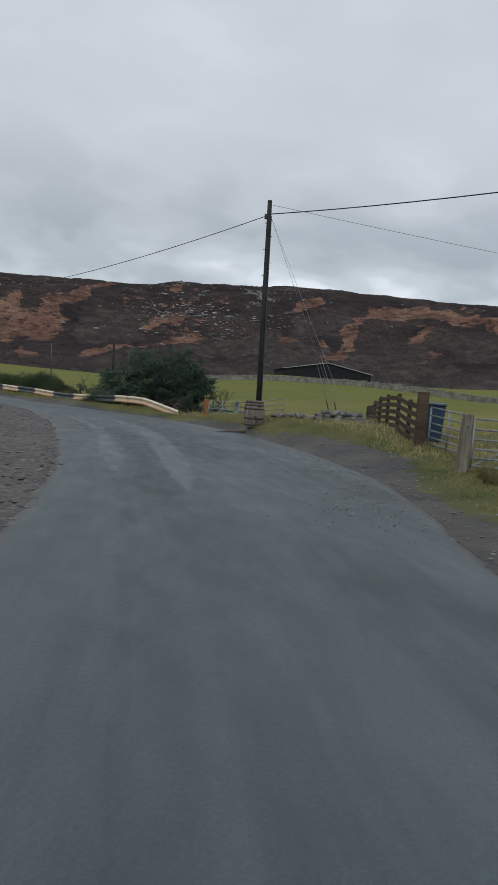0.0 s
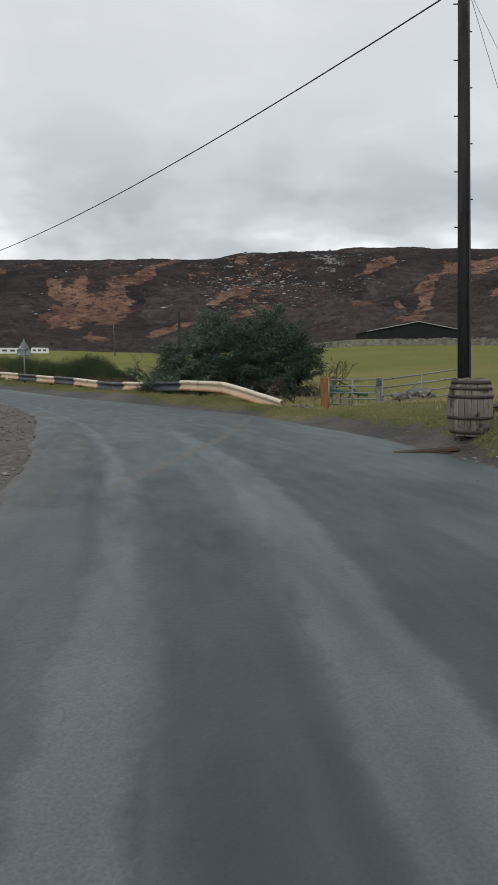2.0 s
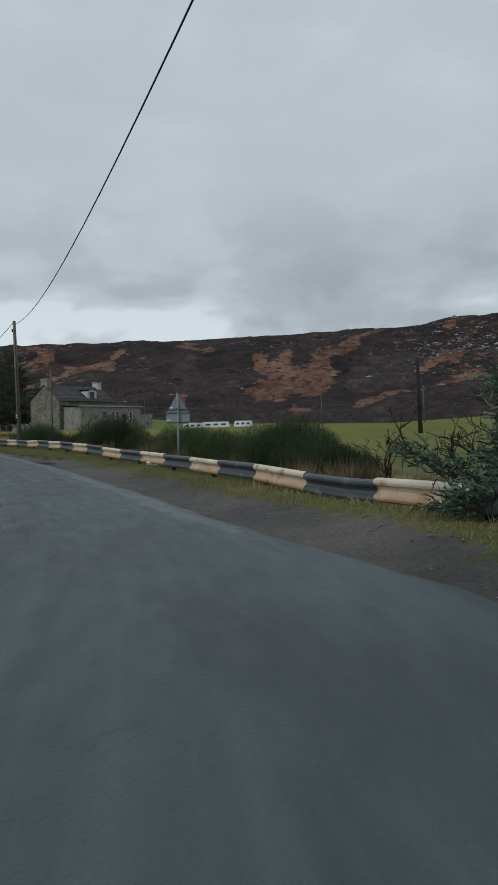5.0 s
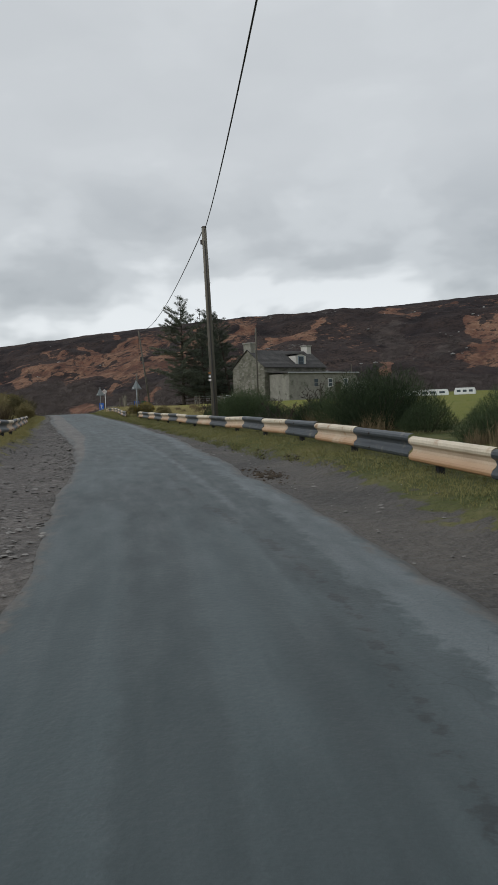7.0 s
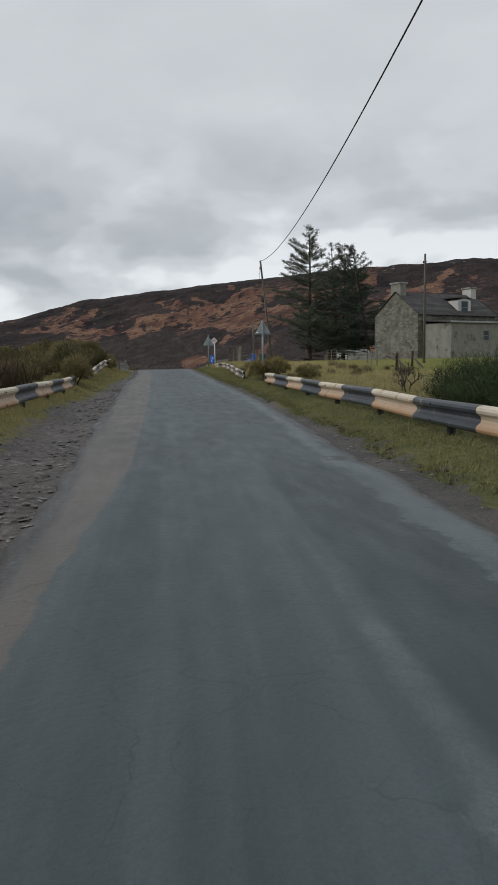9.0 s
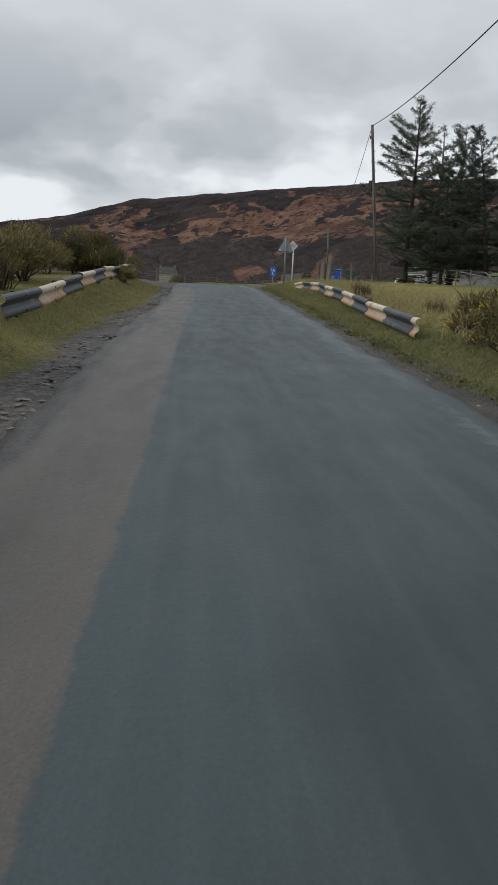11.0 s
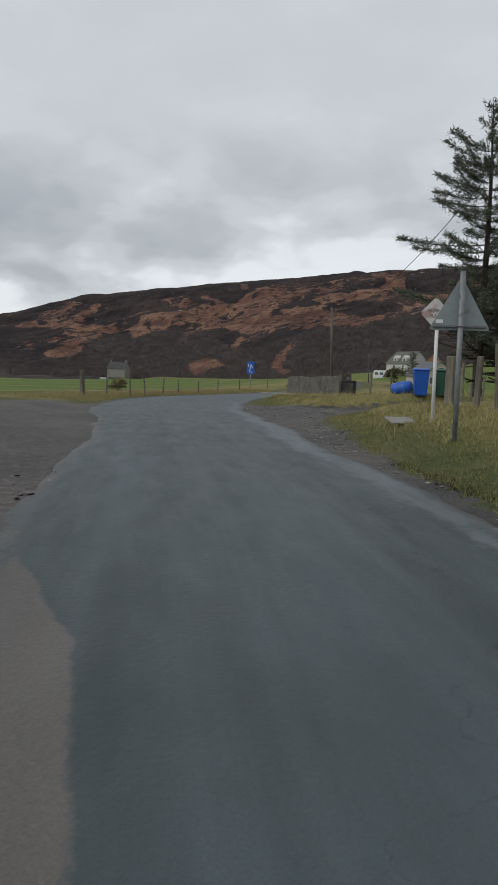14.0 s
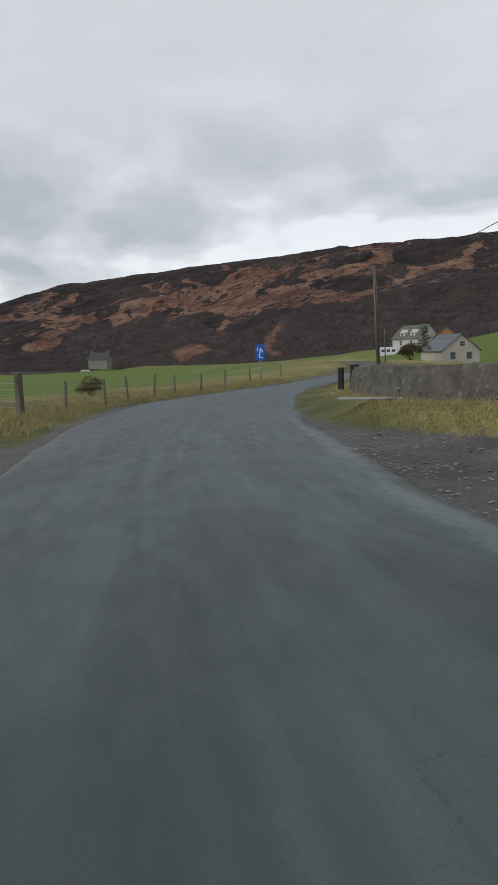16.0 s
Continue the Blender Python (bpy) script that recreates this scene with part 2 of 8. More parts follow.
M = {
    "pole": surf("weathered_pole", (0.012, 0.0125, 0.013), (0.040, 0.040, 0.040), 4, 30, 0.85, stretch=(1, 1, 0.08), bump=0.5),
    "pole_grey": surf("silvered_pole", (0.080, 0.073, 0.060), (0.18, 0.167, 0.140), 4, 30, 0.85, stretch=(1, 1, 0.08), bump=0.5),
    "cable": surf("black_cable", (0.012, 0.012, 0.013), (0.02, 0.02, 0.02), 5, 40, 0.6),
    "stay": surf("galvanised_stay", (0.20, 0.21, 0.22), (0.30, 0.31, 0.32), 5, 60, 0.5, metal=0.6),
    "steel": surf("galvanised_steel", (0.15, 0.165, 0.17), (0.27, 0.285, 0.29), 6, 80, 0.6, metal=0.4, spots=((0.10, 0.06, 0.04), 9, 0.05)),
    "sign_back": surf("grey_sign_back", (0.20, 0.235, 0.245), (0.26, 0.295, 0.305), 2.5, 70, 0.5, 0.08, bump=0.05, spots=((0.17, 0.19, 0.17), 6, 0.1)),
    "sign_rail": surf("sign_channel", (0.10, 0.115, 0.125), (0.16, 0.175, 0.185), 5, 70, 0.5, bump=0.05),
    "sticker": surf("white_sticker", (0.62, 0.64, 0.64), (0.75, 0.76, 0.75), 8, 60, 0.5, bump=0.02),
    "rail_white": surf("cream_rail_paint", (0.50, 0.43, 0.33), (0.66, 0.59, 0.47), 1.8, 35, 0.6, 0.15, bump=0.15, spots=((0.34, 0.20, 0.10), 3.2, 0.12)),
    "rail_black": surf("black_rail_paint", (0.026, 0.032, 0.038), (0.065, 0.075, 0.086), 1.8, 35, 0.5, 0.15, bump=0.15, spots=((0.15, 0.14, 0.12), 4.0, 0.08)),
    "post_wood": surf("grey_fence_wood", (0.085, 0.077, 0.060), (0.20, 0.182, 0.150), 3, 30, 0.9, stretch=(1, 1, 0.15), bump=0.5, vary=0.25),
    "dark_wood": surf("dark_stained_wood", (0.035, 0.024, 0.018), (0.085, 0.058, 0.042), 3, 30, 0.85, stretch=(0.15, 1, 1), bump=0.4, vary=0.2),
    "red_wood": surf("orange_brown_wood", (0.17, 0.075, 0.032), (0.29, 0.14, 0.06), 3, 30, 0.85, stretch=(1, 1, 0.15), bump=0.4),
    "oak": surf("weathered_cask_oak", (0.11, 0.095, 0.08), (0.25, 0.225, 0.195), 4, 26, 0.85, stretch=(1, 1, 0.12), bump=0.5, spots=((0.05, 0.045, 0.04), 5, 0.2), vary=0.2),
    "iron": surf("rusted_iron", (0.03, 0.027, 0.026), (0.08, 0.06, 0.05), 8, 50, 0.7, metal=0.3),
    "rock": surf("lichened_stone", (0.07, 0.07, 0.066), (0.20, 0.20, 0.19), 2.5, 22, 0.9, bump=0.6, dist=0.02, spots=((0.30, 0.30, 0.275), 7, 0.12), vary=0.3),
    "wall": surf("grey_brown_walling", (0.066, 0.060, 0.052), (0.150, 0.138, 0.120), 2.2, 14, 0.95, bump=0.8, dist=0.03, spots=((0.19, 0.182, 0.16), 3.6, 0.07)),
    "concrete": surf("stained_concrete", (0.19, 0.185, 0.17), (0.33, 0.32, 0.30), 1.6, 40, 0.9, bump=0.3, spots=((0.10, 0.10, 0.085), 2.4, 0.25)),
    "harl": surf("grey_harled_wall", (0.185, 0.180, 0.158), (0.28, 0.272, 0.242), 1.6, 9, 0.95, bump=0.5, dist=0.02, spots=((0.115, 0.118, 0.095), 1.1, 0.12)),
    "slate": surf("grey_slate", (0.042, 0.041, 0.042), (0.095, 0.092, 0.090), 1.5, 18, 0.85, bump=0.3, vary=0.25),
    "slate_blue": surf("blue_grey_slate", (0.095, 0.104, 0.113), (0.16, 0.17, 0.18), 1.5, 18, 0.8, bump=0.3, vary=0.15),
    "slate_moss": surf("mossy_slate", (0.085, 0.092, 0.075), (0.15, 0.155, 0.132), 1.0, 12, 0.85, bump=0.3),
    "white_wall": surf("white_render", (0.44, 0.43, 0.40), (0.60, 0.59, 0.555), 0.7, 20, 0.9, bump=0.2),
    "pink_wall": surf("pale_pinkish_render", (0.40, 0.35, 0.31), (0.50, 0.44, 0.39), 0.7, 20, 0.9, bump=0.2),
    "orange_wall": surf("orange_timber_gable", (0.27, 0.145, 0.075), (0.36, 0.20, 0.11), 1.0, 20, 0.9),
    "glass": surf("dull_window_glass", (0.05, 0.065, 0.08), (0.09, 0.11, 0.13), 1, 9, 0.15, 0.05, bump=0.02),
    "frame_white": surf("white_window_frame", (0.55, 0.56, 0.56), (0.68, 0.68, 0.67), 3, 40, 0.6),
    "frame_blue": surf("blue_window_frame", (0.16, 0.21, 0.25), (0.22, 0.28, 0.32), 3, 40, 0.6),
    "shed": surf("dark_shed_cladding", (0.010, 0.012, 0.013), (0.022, 0.024, 0.026), 1, 20, 0.9),
    "shed_edge": surf("pale_roof_edge", (0.26, 0.27, 0.28), (0.36, 0.37, 0.38), 1, 20, 0.6),
    "bin_blue": surf("blue_plastic", (0.010, 0.075, 0.36), (0.016, 0.11, 0.46), 3, 60, 0.45, bump=0.05),
    "bin_navy": surf("navy_plastic", (0.010, 0.028, 0.055), (0.016, 0.04, 0.075), 3, 60, 0.45, bump=0.05),
    "bin_green": surf("green_plastic", (0.016, 0.07, 0.04), (0.026, 0.10, 0.055), 3, 60, 0.5, bump=0.05),
    "black": surf("black_plastic", (0.010, 0.010, 0.011), (0.02, 0.02, 0.021), 3, 60, 0.6),
    "sign_blue": surf("blue_sign_face", (0.008, 0.10, 0.46), (0.012, 0.13, 0.55), 2, 40, 0.45, bump=0.02),
    "sign_white": surf("white_sign_face", (0.52, 0.49, 0.48), (0.66, 0.63, 0.62), 3, 30, 0.5, bump=0.02, spots=((0.44, 0.30, 0.28), 4, 0.2)),
    "ink": surf("black_letters", (0.06, 0.055, 0.055), (0.10, 0.09, 0.09), 3, 30, 0.6),
    "caravan": surf("white_caravan_skin", (0.60, 0.62, 0.63), (0.72, 0.73, 0.73), 2, 30, 0.5),
    "puddle": surf("muddy_water", (0.03, 0.032, 0.03), (0.05, 0.05, 0.047), 0.5, 4, 0.04, 0.03, bump=0.03),
    "bark": surf("dark_bark", (0.025, 0.02, 0.017), (0.075, 0.062, 0.05), 5, 30, 0.95, bump=0.6, dist=0.02),
    "dead": surf("bleached_twigs", (0.10, 0.080, 0.062), (0.21, 0.175, 0.14), 5, 30, 0.9),
    "spruce": leafy("spruce_needles", (0.038, 0.050, 0.038), (0.125, 0.140, 0.102)),
    "spruce_blue": leafy("blue_green_needles", (0.027, 0.046, 0.033), (0.092, 0.132, 0.092)),
    "broom": leafy("broom_stems", (0.017, 0.029, 0.014), (0.062, 0.088, 0.038)),
    "gorse": leafy("gorse_spines", (0.056, 0.054, 0.024), (0.215, 0.180, 0.085)),
    "flower": leafy("yellow_flowers", (0.42, 0.30, 0.015), (0.62, 0.46, 0.03)),
    "dry": leafy("dry_stems", (0.06, 0.045, 0.026), (0.20, 0.155, 0.09)),
    "grass": leafy("verge_grass", (0.095, 0.113, 0.040), (0.222, 0.206, 0.086)),
    "bank_grass": leafy("yellow_bank_grass", (0.150, 0.155, 0.054), (0.310, 0.275, 0.120)),
    "straw": leafy("straw_grass", (0.20, 0.175, 0.075), (0.42, 0.355, 0.175)),
    "birch": leafy("bare_birch_twigs", (0.060, 0.050, 0.049), (0.108, 0.090, 0.083)),
    "pale_rock": leafy("pale_hill_rock", (0.16, 0.16, 0.155), (0.46, 0.46, 0.45), 0.9),
    "gravel": leafy("slaty_gravel", (0.11, 0.105, 0.10), (0.38, 0.365, 0.345), 0.85),
    "grit": leafy("grey_stone_chips", (0.07, 0.072, 0.074), (0.23, 0.23, 0.228), 0.85),
    "soil": leafy("dark_turf_soil", (0.028, 0.022, 0.017), (0.095, 0.074, 0.054), 0.95),
    "heather": leafy("heather_clumps", (0.020, 0.016, 0.017), (0.082, 0.058, 0.047)),
}


def rusting(m):
    """Rust that has run over the lower face of a painted beam."""
    t = m.node_tree
    bsdf = t.nodes["Principled BSDF"]
    old = bsdf.inputs["Base Color"].links[0].from_socket
    pos, at = t.nodes.new("ShaderNodeNewGeometry").outputs["Position"], t.nodes.new("ShaderNodeAttribute")
    at.attribute_name = "low"
    nz, rng, mul, mix = t.nodes.new("ShaderNodeTexNoise"), t.nodes.new("ShaderNodeMapRange"), t.nodes.new("ShaderNodeMath"), t.nodes.new("ShaderNodeMix")
    nz.inputs["Scale"].default_value, nz.inputs["Detail"].default_value = 1.6, 6
    rng.inputs["From Min"].default_value, rng.inputs["From Max"].default_value = 0.22, 0.46
    mul.operation, mix.data_type = "MULTIPLY", "RGBA"
    mix.inputs["B"].default_value = (0.39, 0.215, 0.105, 1)
    wire(t, (pos, nz.inputs["Vector"]), (nz.outputs["Fac"], rng.inputs["Value"]), (rng.outputs[0], mul.inputs[0]), (at.outputs["Fac"], mul.inputs[1]),
         (mul.outputs[0], mix.inputs["Factor"]), (old, mix.inputs["A"]), (mix.outputs["Result"], bsdf.inputs["Base Color"]))


rusting(M["rail_white"])


def rubble(name, c1, c2, mortar, size=3.2):
    """Rubble stones of many greys in flush mortar."""
    m = bpy.data.materials.new(name)
    m.use_nodes = True
    t = m.node_tree
    add, bsdf = t.nodes.new, t.nodes["Principled BSDF"]
    src = add("ShaderNodeTexCoord").outputs["Object"]
    warp, vec = add("ShaderNodeTexNoise"), add("ShaderNodeMix")
    warp.inputs["Scale"].default_value = 2.0
    vec.data_type, vec.inputs["Factor"].default_value = "RGBA", 0.12
    cells, edge, tone = add("ShaderNodeTexVoronoi"), add("ShaderNodeTexVoronoi"), add("ShaderNodeTexNoise")
    edge.feature = "DISTANCE_TO_EDGE"
    mp = add("ShaderNodeMapping")
    mp.inputs["Scale"].default_value = (1, 1, 1.6)
    for v in (cells, edge):
        v.inputs["Scale"].default_value = size
    tone.inputs["Scale"].default_value, tone.inputs["Detail"].default_value = 1.1, 6
    wire(t, (src, vec.inputs["A"]), (src, warp.inputs["Vector"]), (warp.outputs["Color"], vec.inputs["B"]), (vec.outputs["Result"], mp.inputs[0]),
         (mp.outputs[0], cells.inputs["Vector"]), (mp.outputs[0], edge.inputs["Vector"]), (src, tone.inputs["Vector"]))
    sep = add("ShaderNodeSeparateColor")
    pick, soil, rng = add("ShaderNodeMix"), add("ShaderNodeMix"), add("ShaderNodeMapRange")
    for n in (pick, soil):
        n.data_type = "RGBA"
    pick.inputs["A"].default_value, pick.inputs["B"].default_value = (*c1, 1), (*c2, 1)
    rng.inputs["From Min"].default_value, rng.inputs["From Max"].default_value = 0.02, 0.09
    soil.inputs["A"].default_value = (*mortar, 1)
    wire(t, (cells.outputs["Color"], sep.inputs[0]), (sep.outputs[0], pick.inputs["Factor"]), (edge.outputs["Distance"], rng.inputs["Value"]),
         (rng.outputs[0], soil.inputs["Factor"]), (pick.outputs["Result"], soil.inputs["B"]))
    stain, sr = add("ShaderNodeMix"), add("ShaderNodeMapRange")
    stain.data_type, stain.blend_type = "RGBA", "MULTIPLY"
    stain.inputs["B"].default_value = (0.62, 0.64, 0.58, 1)
    sr.inputs["From Min"].default_value, sr.inputs["From Max"].default_value = 0.4, 0.65
    bp = add("ShaderNodeBump")
    bp.inputs["Strength"].default_value, bp.inputs["Distance"].default_value = 0.6, 0.03
    wire(t, (tone.outputs["Fac"], sr.inputs["Value"]), (sr.outputs[0], stain.inputs["Factor"]), (soil.outputs["Result"], stain.inputs["A"]),
         (stain.outputs["Result"], bsdf.inputs["Base Color"]), (rng.outputs[0], bp.inputs["Height"]), (bp.outputs[0], bsdf.inputs["Normal"]))
    bsdf.inputs["Roughness"].default_value = 0.95
    bsdf.inputs["Specular IOR Level"].default_value = 0.15
    return m


M["rubble"] = rubble("grey_rubble_walling", (0.145, 0.140, 0.120), (0.245, 0.234, 0.204), (0.195, 0.188, 0.163), 2.8)

# ---- the plan ----
# the line that the road follows, with its height
REF = [(8.0, -59.5, 0.1), (2.7, -19.8, 0.05), (0.0, 0.0, 0.02), (-1.6, 9.9, -0.06), (-4.0, 19.6, -0.15), (-7.6, 28.9, -0.33), (-12.7, 37.5, -0.45),
       (-19.3, 45.0, -0.44), (-26.5, 51.9, -0.28), (-34.0, 58.4, -0.16), (-42.0, 64.5, -0.03), (-50.0, 70.5, 0.12), (-58.1, 76.4, 0.32), (-66.1, 82.3, 0.53),
       (-74.1, 88.3, 0.66), (-82.2, 94.2, 0.62), (-90.2, 100.2, 0.35), (-97.6, 107.0, 0.05), (-103.6, 115.6, -0.2), (-109.5, 127.0, -0.45), (-118.0, 144.0, -0.6),
       (-131.0, 168.0, -0.4), (-160.0, 200.0, -0.5), (-230.0, 250.0, -2.0), (-330.0, 300.0, -4.0)]
REF = np.array(REF)


def smooth_line(pts, step=0.5):
    """A dense, even line through the points (Catmull-Rom)."""
    out = []
    p = np.vstack([2 * pts[0] - pts[1], pts, 2 * pts[-1] - pts[-2]])
    for i in range(1, len(p) - 2):
        n = max(2, int(np.linalg.norm(p[i + 1] - p[i]) / step))
        t = np.linspace(0, 1, n, endpoint=False)[:, None]
        a, b, c, d = p[i - 1], p[i], p[i + 1], p[i + 2]
        out.append(0.5 * (2 * b + (c - a) * t + (2 * a - 5 * b + 4 * c - d) * t ** 2 + (3 * b - a - 3 * c + d) * t ** 3))
    return np.vstack(out)


LINE = smooth_line(REF)
TAN = np.gradient(LINE[:, :2], axis=0)
TAN /= np.linalg.norm(TAN, axis=1)[:, None]
ARC = np.r_[0, np.cumsum(np.linalg.norm(np.diff(LINE[:, :2], axis=0), axis=1))]
ARC -= ARC[np.argmin((LINE[:, :2] ** 2).sum(1))]
NOR = np.stack([TAN[:, 1], -TAN[:, 0]], 1)


def along(s, d=0.0):
    """The place at s metres along the line and d to its right (x, y), and the heading."""
    x, y = np.interp(s, ARC, LINE[:, 0]), np.interp(s, ARC, LINE[:, 1])
    nx, ny = np.interp(s, ARC, NOR[:, 0]), np.interp(s, ARC, NOR[:, 1])
    return x + d * nx, y + d * ny


def heading(s):
    """Degrees to the left of +y."""
    return math.degrees(math.atan2(-float(np.interp(s, ARC, TAN[:, 0])), float(np.interp(s, ARC, TAN[:, 1]))))


def by_road(x, y):
    """For arrays of places: metres along the line and to its right."""
    x, y = np.atleast_1d(np.asarray(x, float)), np.atleast_1d(np.asarray(y, float))
    s, d = np.empty(x.size), np.empty(x.size)
    coarse = LINE[::4, :2]
    for a in range(0, x.size, 20000):
        q = np.stack([x[a:a + 20000], y[a:a + 20000]], 1)
        i = 4 * ((q[:, None, :] - coarse[None]) ** 2).sum(2).argmin(1)
        best, bd = i, np.full(len(q), 1e18)
        for k in range(-3, 4):
            j = np.clip(i + k, 0, len(LINE) - 1)
            dd = ((q - LINE[j, :2]) ** 2).sum(1)
            best, bd = np.where(dd < bd, j, best), np.minimum(bd, dd)
        off = q - LINE[best, :2]
        s[a:a + 20000] = ARC[best] + (off * TAN[best]).sum(1)
        d[a:a + 20000] = (off * NOR[best]).sum(1)
    return s, d


def vnoise(x, y, scale, seed=0):
    """Smooth value noise in 0..1 for arrays, a new pattern for each seed."""
    x, y = np.asarray(x, float) / scale + seed * 17.3, np.asarray(y, float) / scale - seed * 9.1
    xi, yi = np.floor(x).astype(np.int64), np.floor(y).astype(np.int64)
    fx, fy = x - xi, y - yi
    fx, fy = fx * fx * (3 - 2 * fx), fy * fy * (3 - 2 * fy)

    def cell(i, j):
        h = (i * 374761393 + j * 668265263 + seed * 1442695) & 0x7FFFFFFF
        h = ((h ^ (h >> 13)) * 1274126177) & 0x7FFFFFFF
        return ((h ^ (h >> 16)) & 0xFFFF) / 65535.0

    return (cell(xi, yi) * (1 - fx) + cell(xi + 1, yi) * fx) * (1 - fy) + (cell(xi, yi + 1) * (1 - fx) + cell(xi + 1, yi + 1) * fx) * fy


def fbm(x, y, scale, seed=0, octaves=4):
    total, amp, norm = 0.0, 1.0, 0.0
    for k in range(octaves):
        total = total + amp * vnoise(x, y, scale / 2 ** k, seed + k)
        norm += amp
        amp *= 0.5
    return total / norm


def step01(v, a, b):
    t = np.clip((v - a) / (b - a), 0, 1)
    return t * t * (3 - 2 * t)


def edge_right(s):
    wide = np.interp(s, [-60, 0, 6, 12, 17, 24, 31, 36, 42, 68, 78, 90, 125, 128, 130, 137, 143, 147, 153, 160, 167, 175, 186, 200], [2.6, 2.6, 3.1, 4.2, 4.5, 4.6, 4.2, 3.2, 2.05, 1.95, 2.35, 2.65, 2.7, 2.95, 2.8, 3.1, 3.55, 3.6, 3.25, 2.2, 0.6, -0.9, -1.5, -1.2])
    return wide - 0.16 * np.exp(-((s - 60.6) / 0.8) ** 2)


def edge_left(s):
    return np.interp(s, [-60, 0, 24, 30, 36, 60, 70, 80, 90, 100, 105, 112, 120, 126, 133, 140, 147, 152, 160, 168, 176, 186, 200], [-1.2, -1.0, -1.2, -1.1, -0.9, -1.0, -1.18, -1.28, -1.36, -1.2, -0.86, -0.89, -1.06, -0.88, -1.4, -1.9, -2.4, -3.1, -4.4, -4.9, -5.0, -4.8, -4.5])


def worn_right(s):
    """Width of the bare earth beyond the road's edge."""
    return np.interp(s, [0, 8, 11, 14, 17, 21, 34, 40, 47, 53, 60, 68, 75, 80, 100, 118, 122, 126, 128.5, 131, 138, 143.4, 148.6, 151, 156], [1.3, 1.0, 0.9, 1.7, 1.3, 0.4, 0.5, 1.0, 1.15, 1.35, 1.15, 0.85, 0.65, 0.5, 0.4, 0.4, 0.45, 0.6, 1.0, 1.15, 1.6, 1.5, 0.7, 0.3, 0.12])


def off_track(s, d):
    """Metres outside the bare lay-by and the rough track that leaves it by the bins, plus one."""
    near = np.interp(d, [2.0, 3.4, 3.8, 4.4, 5.0, 6.0, 8.0, 12.0, 16.0], [127.0, 127.5, 130.0, 131.2, 131.8, 132.8, 134.5, 138.0, 141.0])
    far = np.interp(d, [2.0, 3.7, 4.3, 4.8, 5.1, 5.6, 7.0, 8.2, 12.0, 16.0], [151.0, 150.0, 147.8, 145.3, 143.4, 141.4, 140.2, 140.3, 141.2, 144.5])
    return np.maximum(near - s, s - far) * 0.75 + 1.0 + 3.0 * (d < 0) + 2.0 * step01(d, 13, 16)


def worn_left(s):
    return np.interp(s, [-10, 16, 20, 44, 50, 72, 78, 84, 92, 100, 106, 112, 118, 123, 140, 145], [2.6, 2.6, 3.2, 3.2, 1.8, 1.4, 1.1, 1.15, 0.8, 0.55, 0.48, 0.28, 0.35, 4.5, 4.5, 0.5])


# spot heights of the land beside the road
SPOTS = np.array([(13, 148, 4.2), (-30, 140, 0.6), (25, 60, 1.7), (-6, 62, 0.2), (-72, 118, 1.3), (-95, 128, 1.1), (-144, 205, -2.4), (-172, 238, 1.7), (-130, 108, -1.0),
                  (-200, 150, -4.2), (-380, 290, -7.5), (-100, 60, 0.3), (60, 0, 0.8), (0, -60, 0.1), (-150, 255, 6.0), (-60, 170, 1.0), (60, 140, 4.4), (-90, 250, 2.4), (-235, 200, -5.4), (-160, 150, -2.8), (-56, 240, 0.9), (-280, 150, -6.0)])


# hollows that hold water at the broken left edge: metres along, to the right, half-width, half-length
PUDDLES = ((106.95, -1.09, 0.19, 0.42), (108.4, -1.0, 0.06, 0.34), (118.7, -1.36, 0.10, 0.32))


def wide_land(x, y):
    top, bot = np.zeros_like(x), np.zeros_like(x)
    for a, b, c in SPOTS:
        w = 1.0 / ((x - a) ** 2 + (y - b) ** 2 + 150.0) ** 1.5
        top, bot = top + w * c, bot + w
    return top / bot


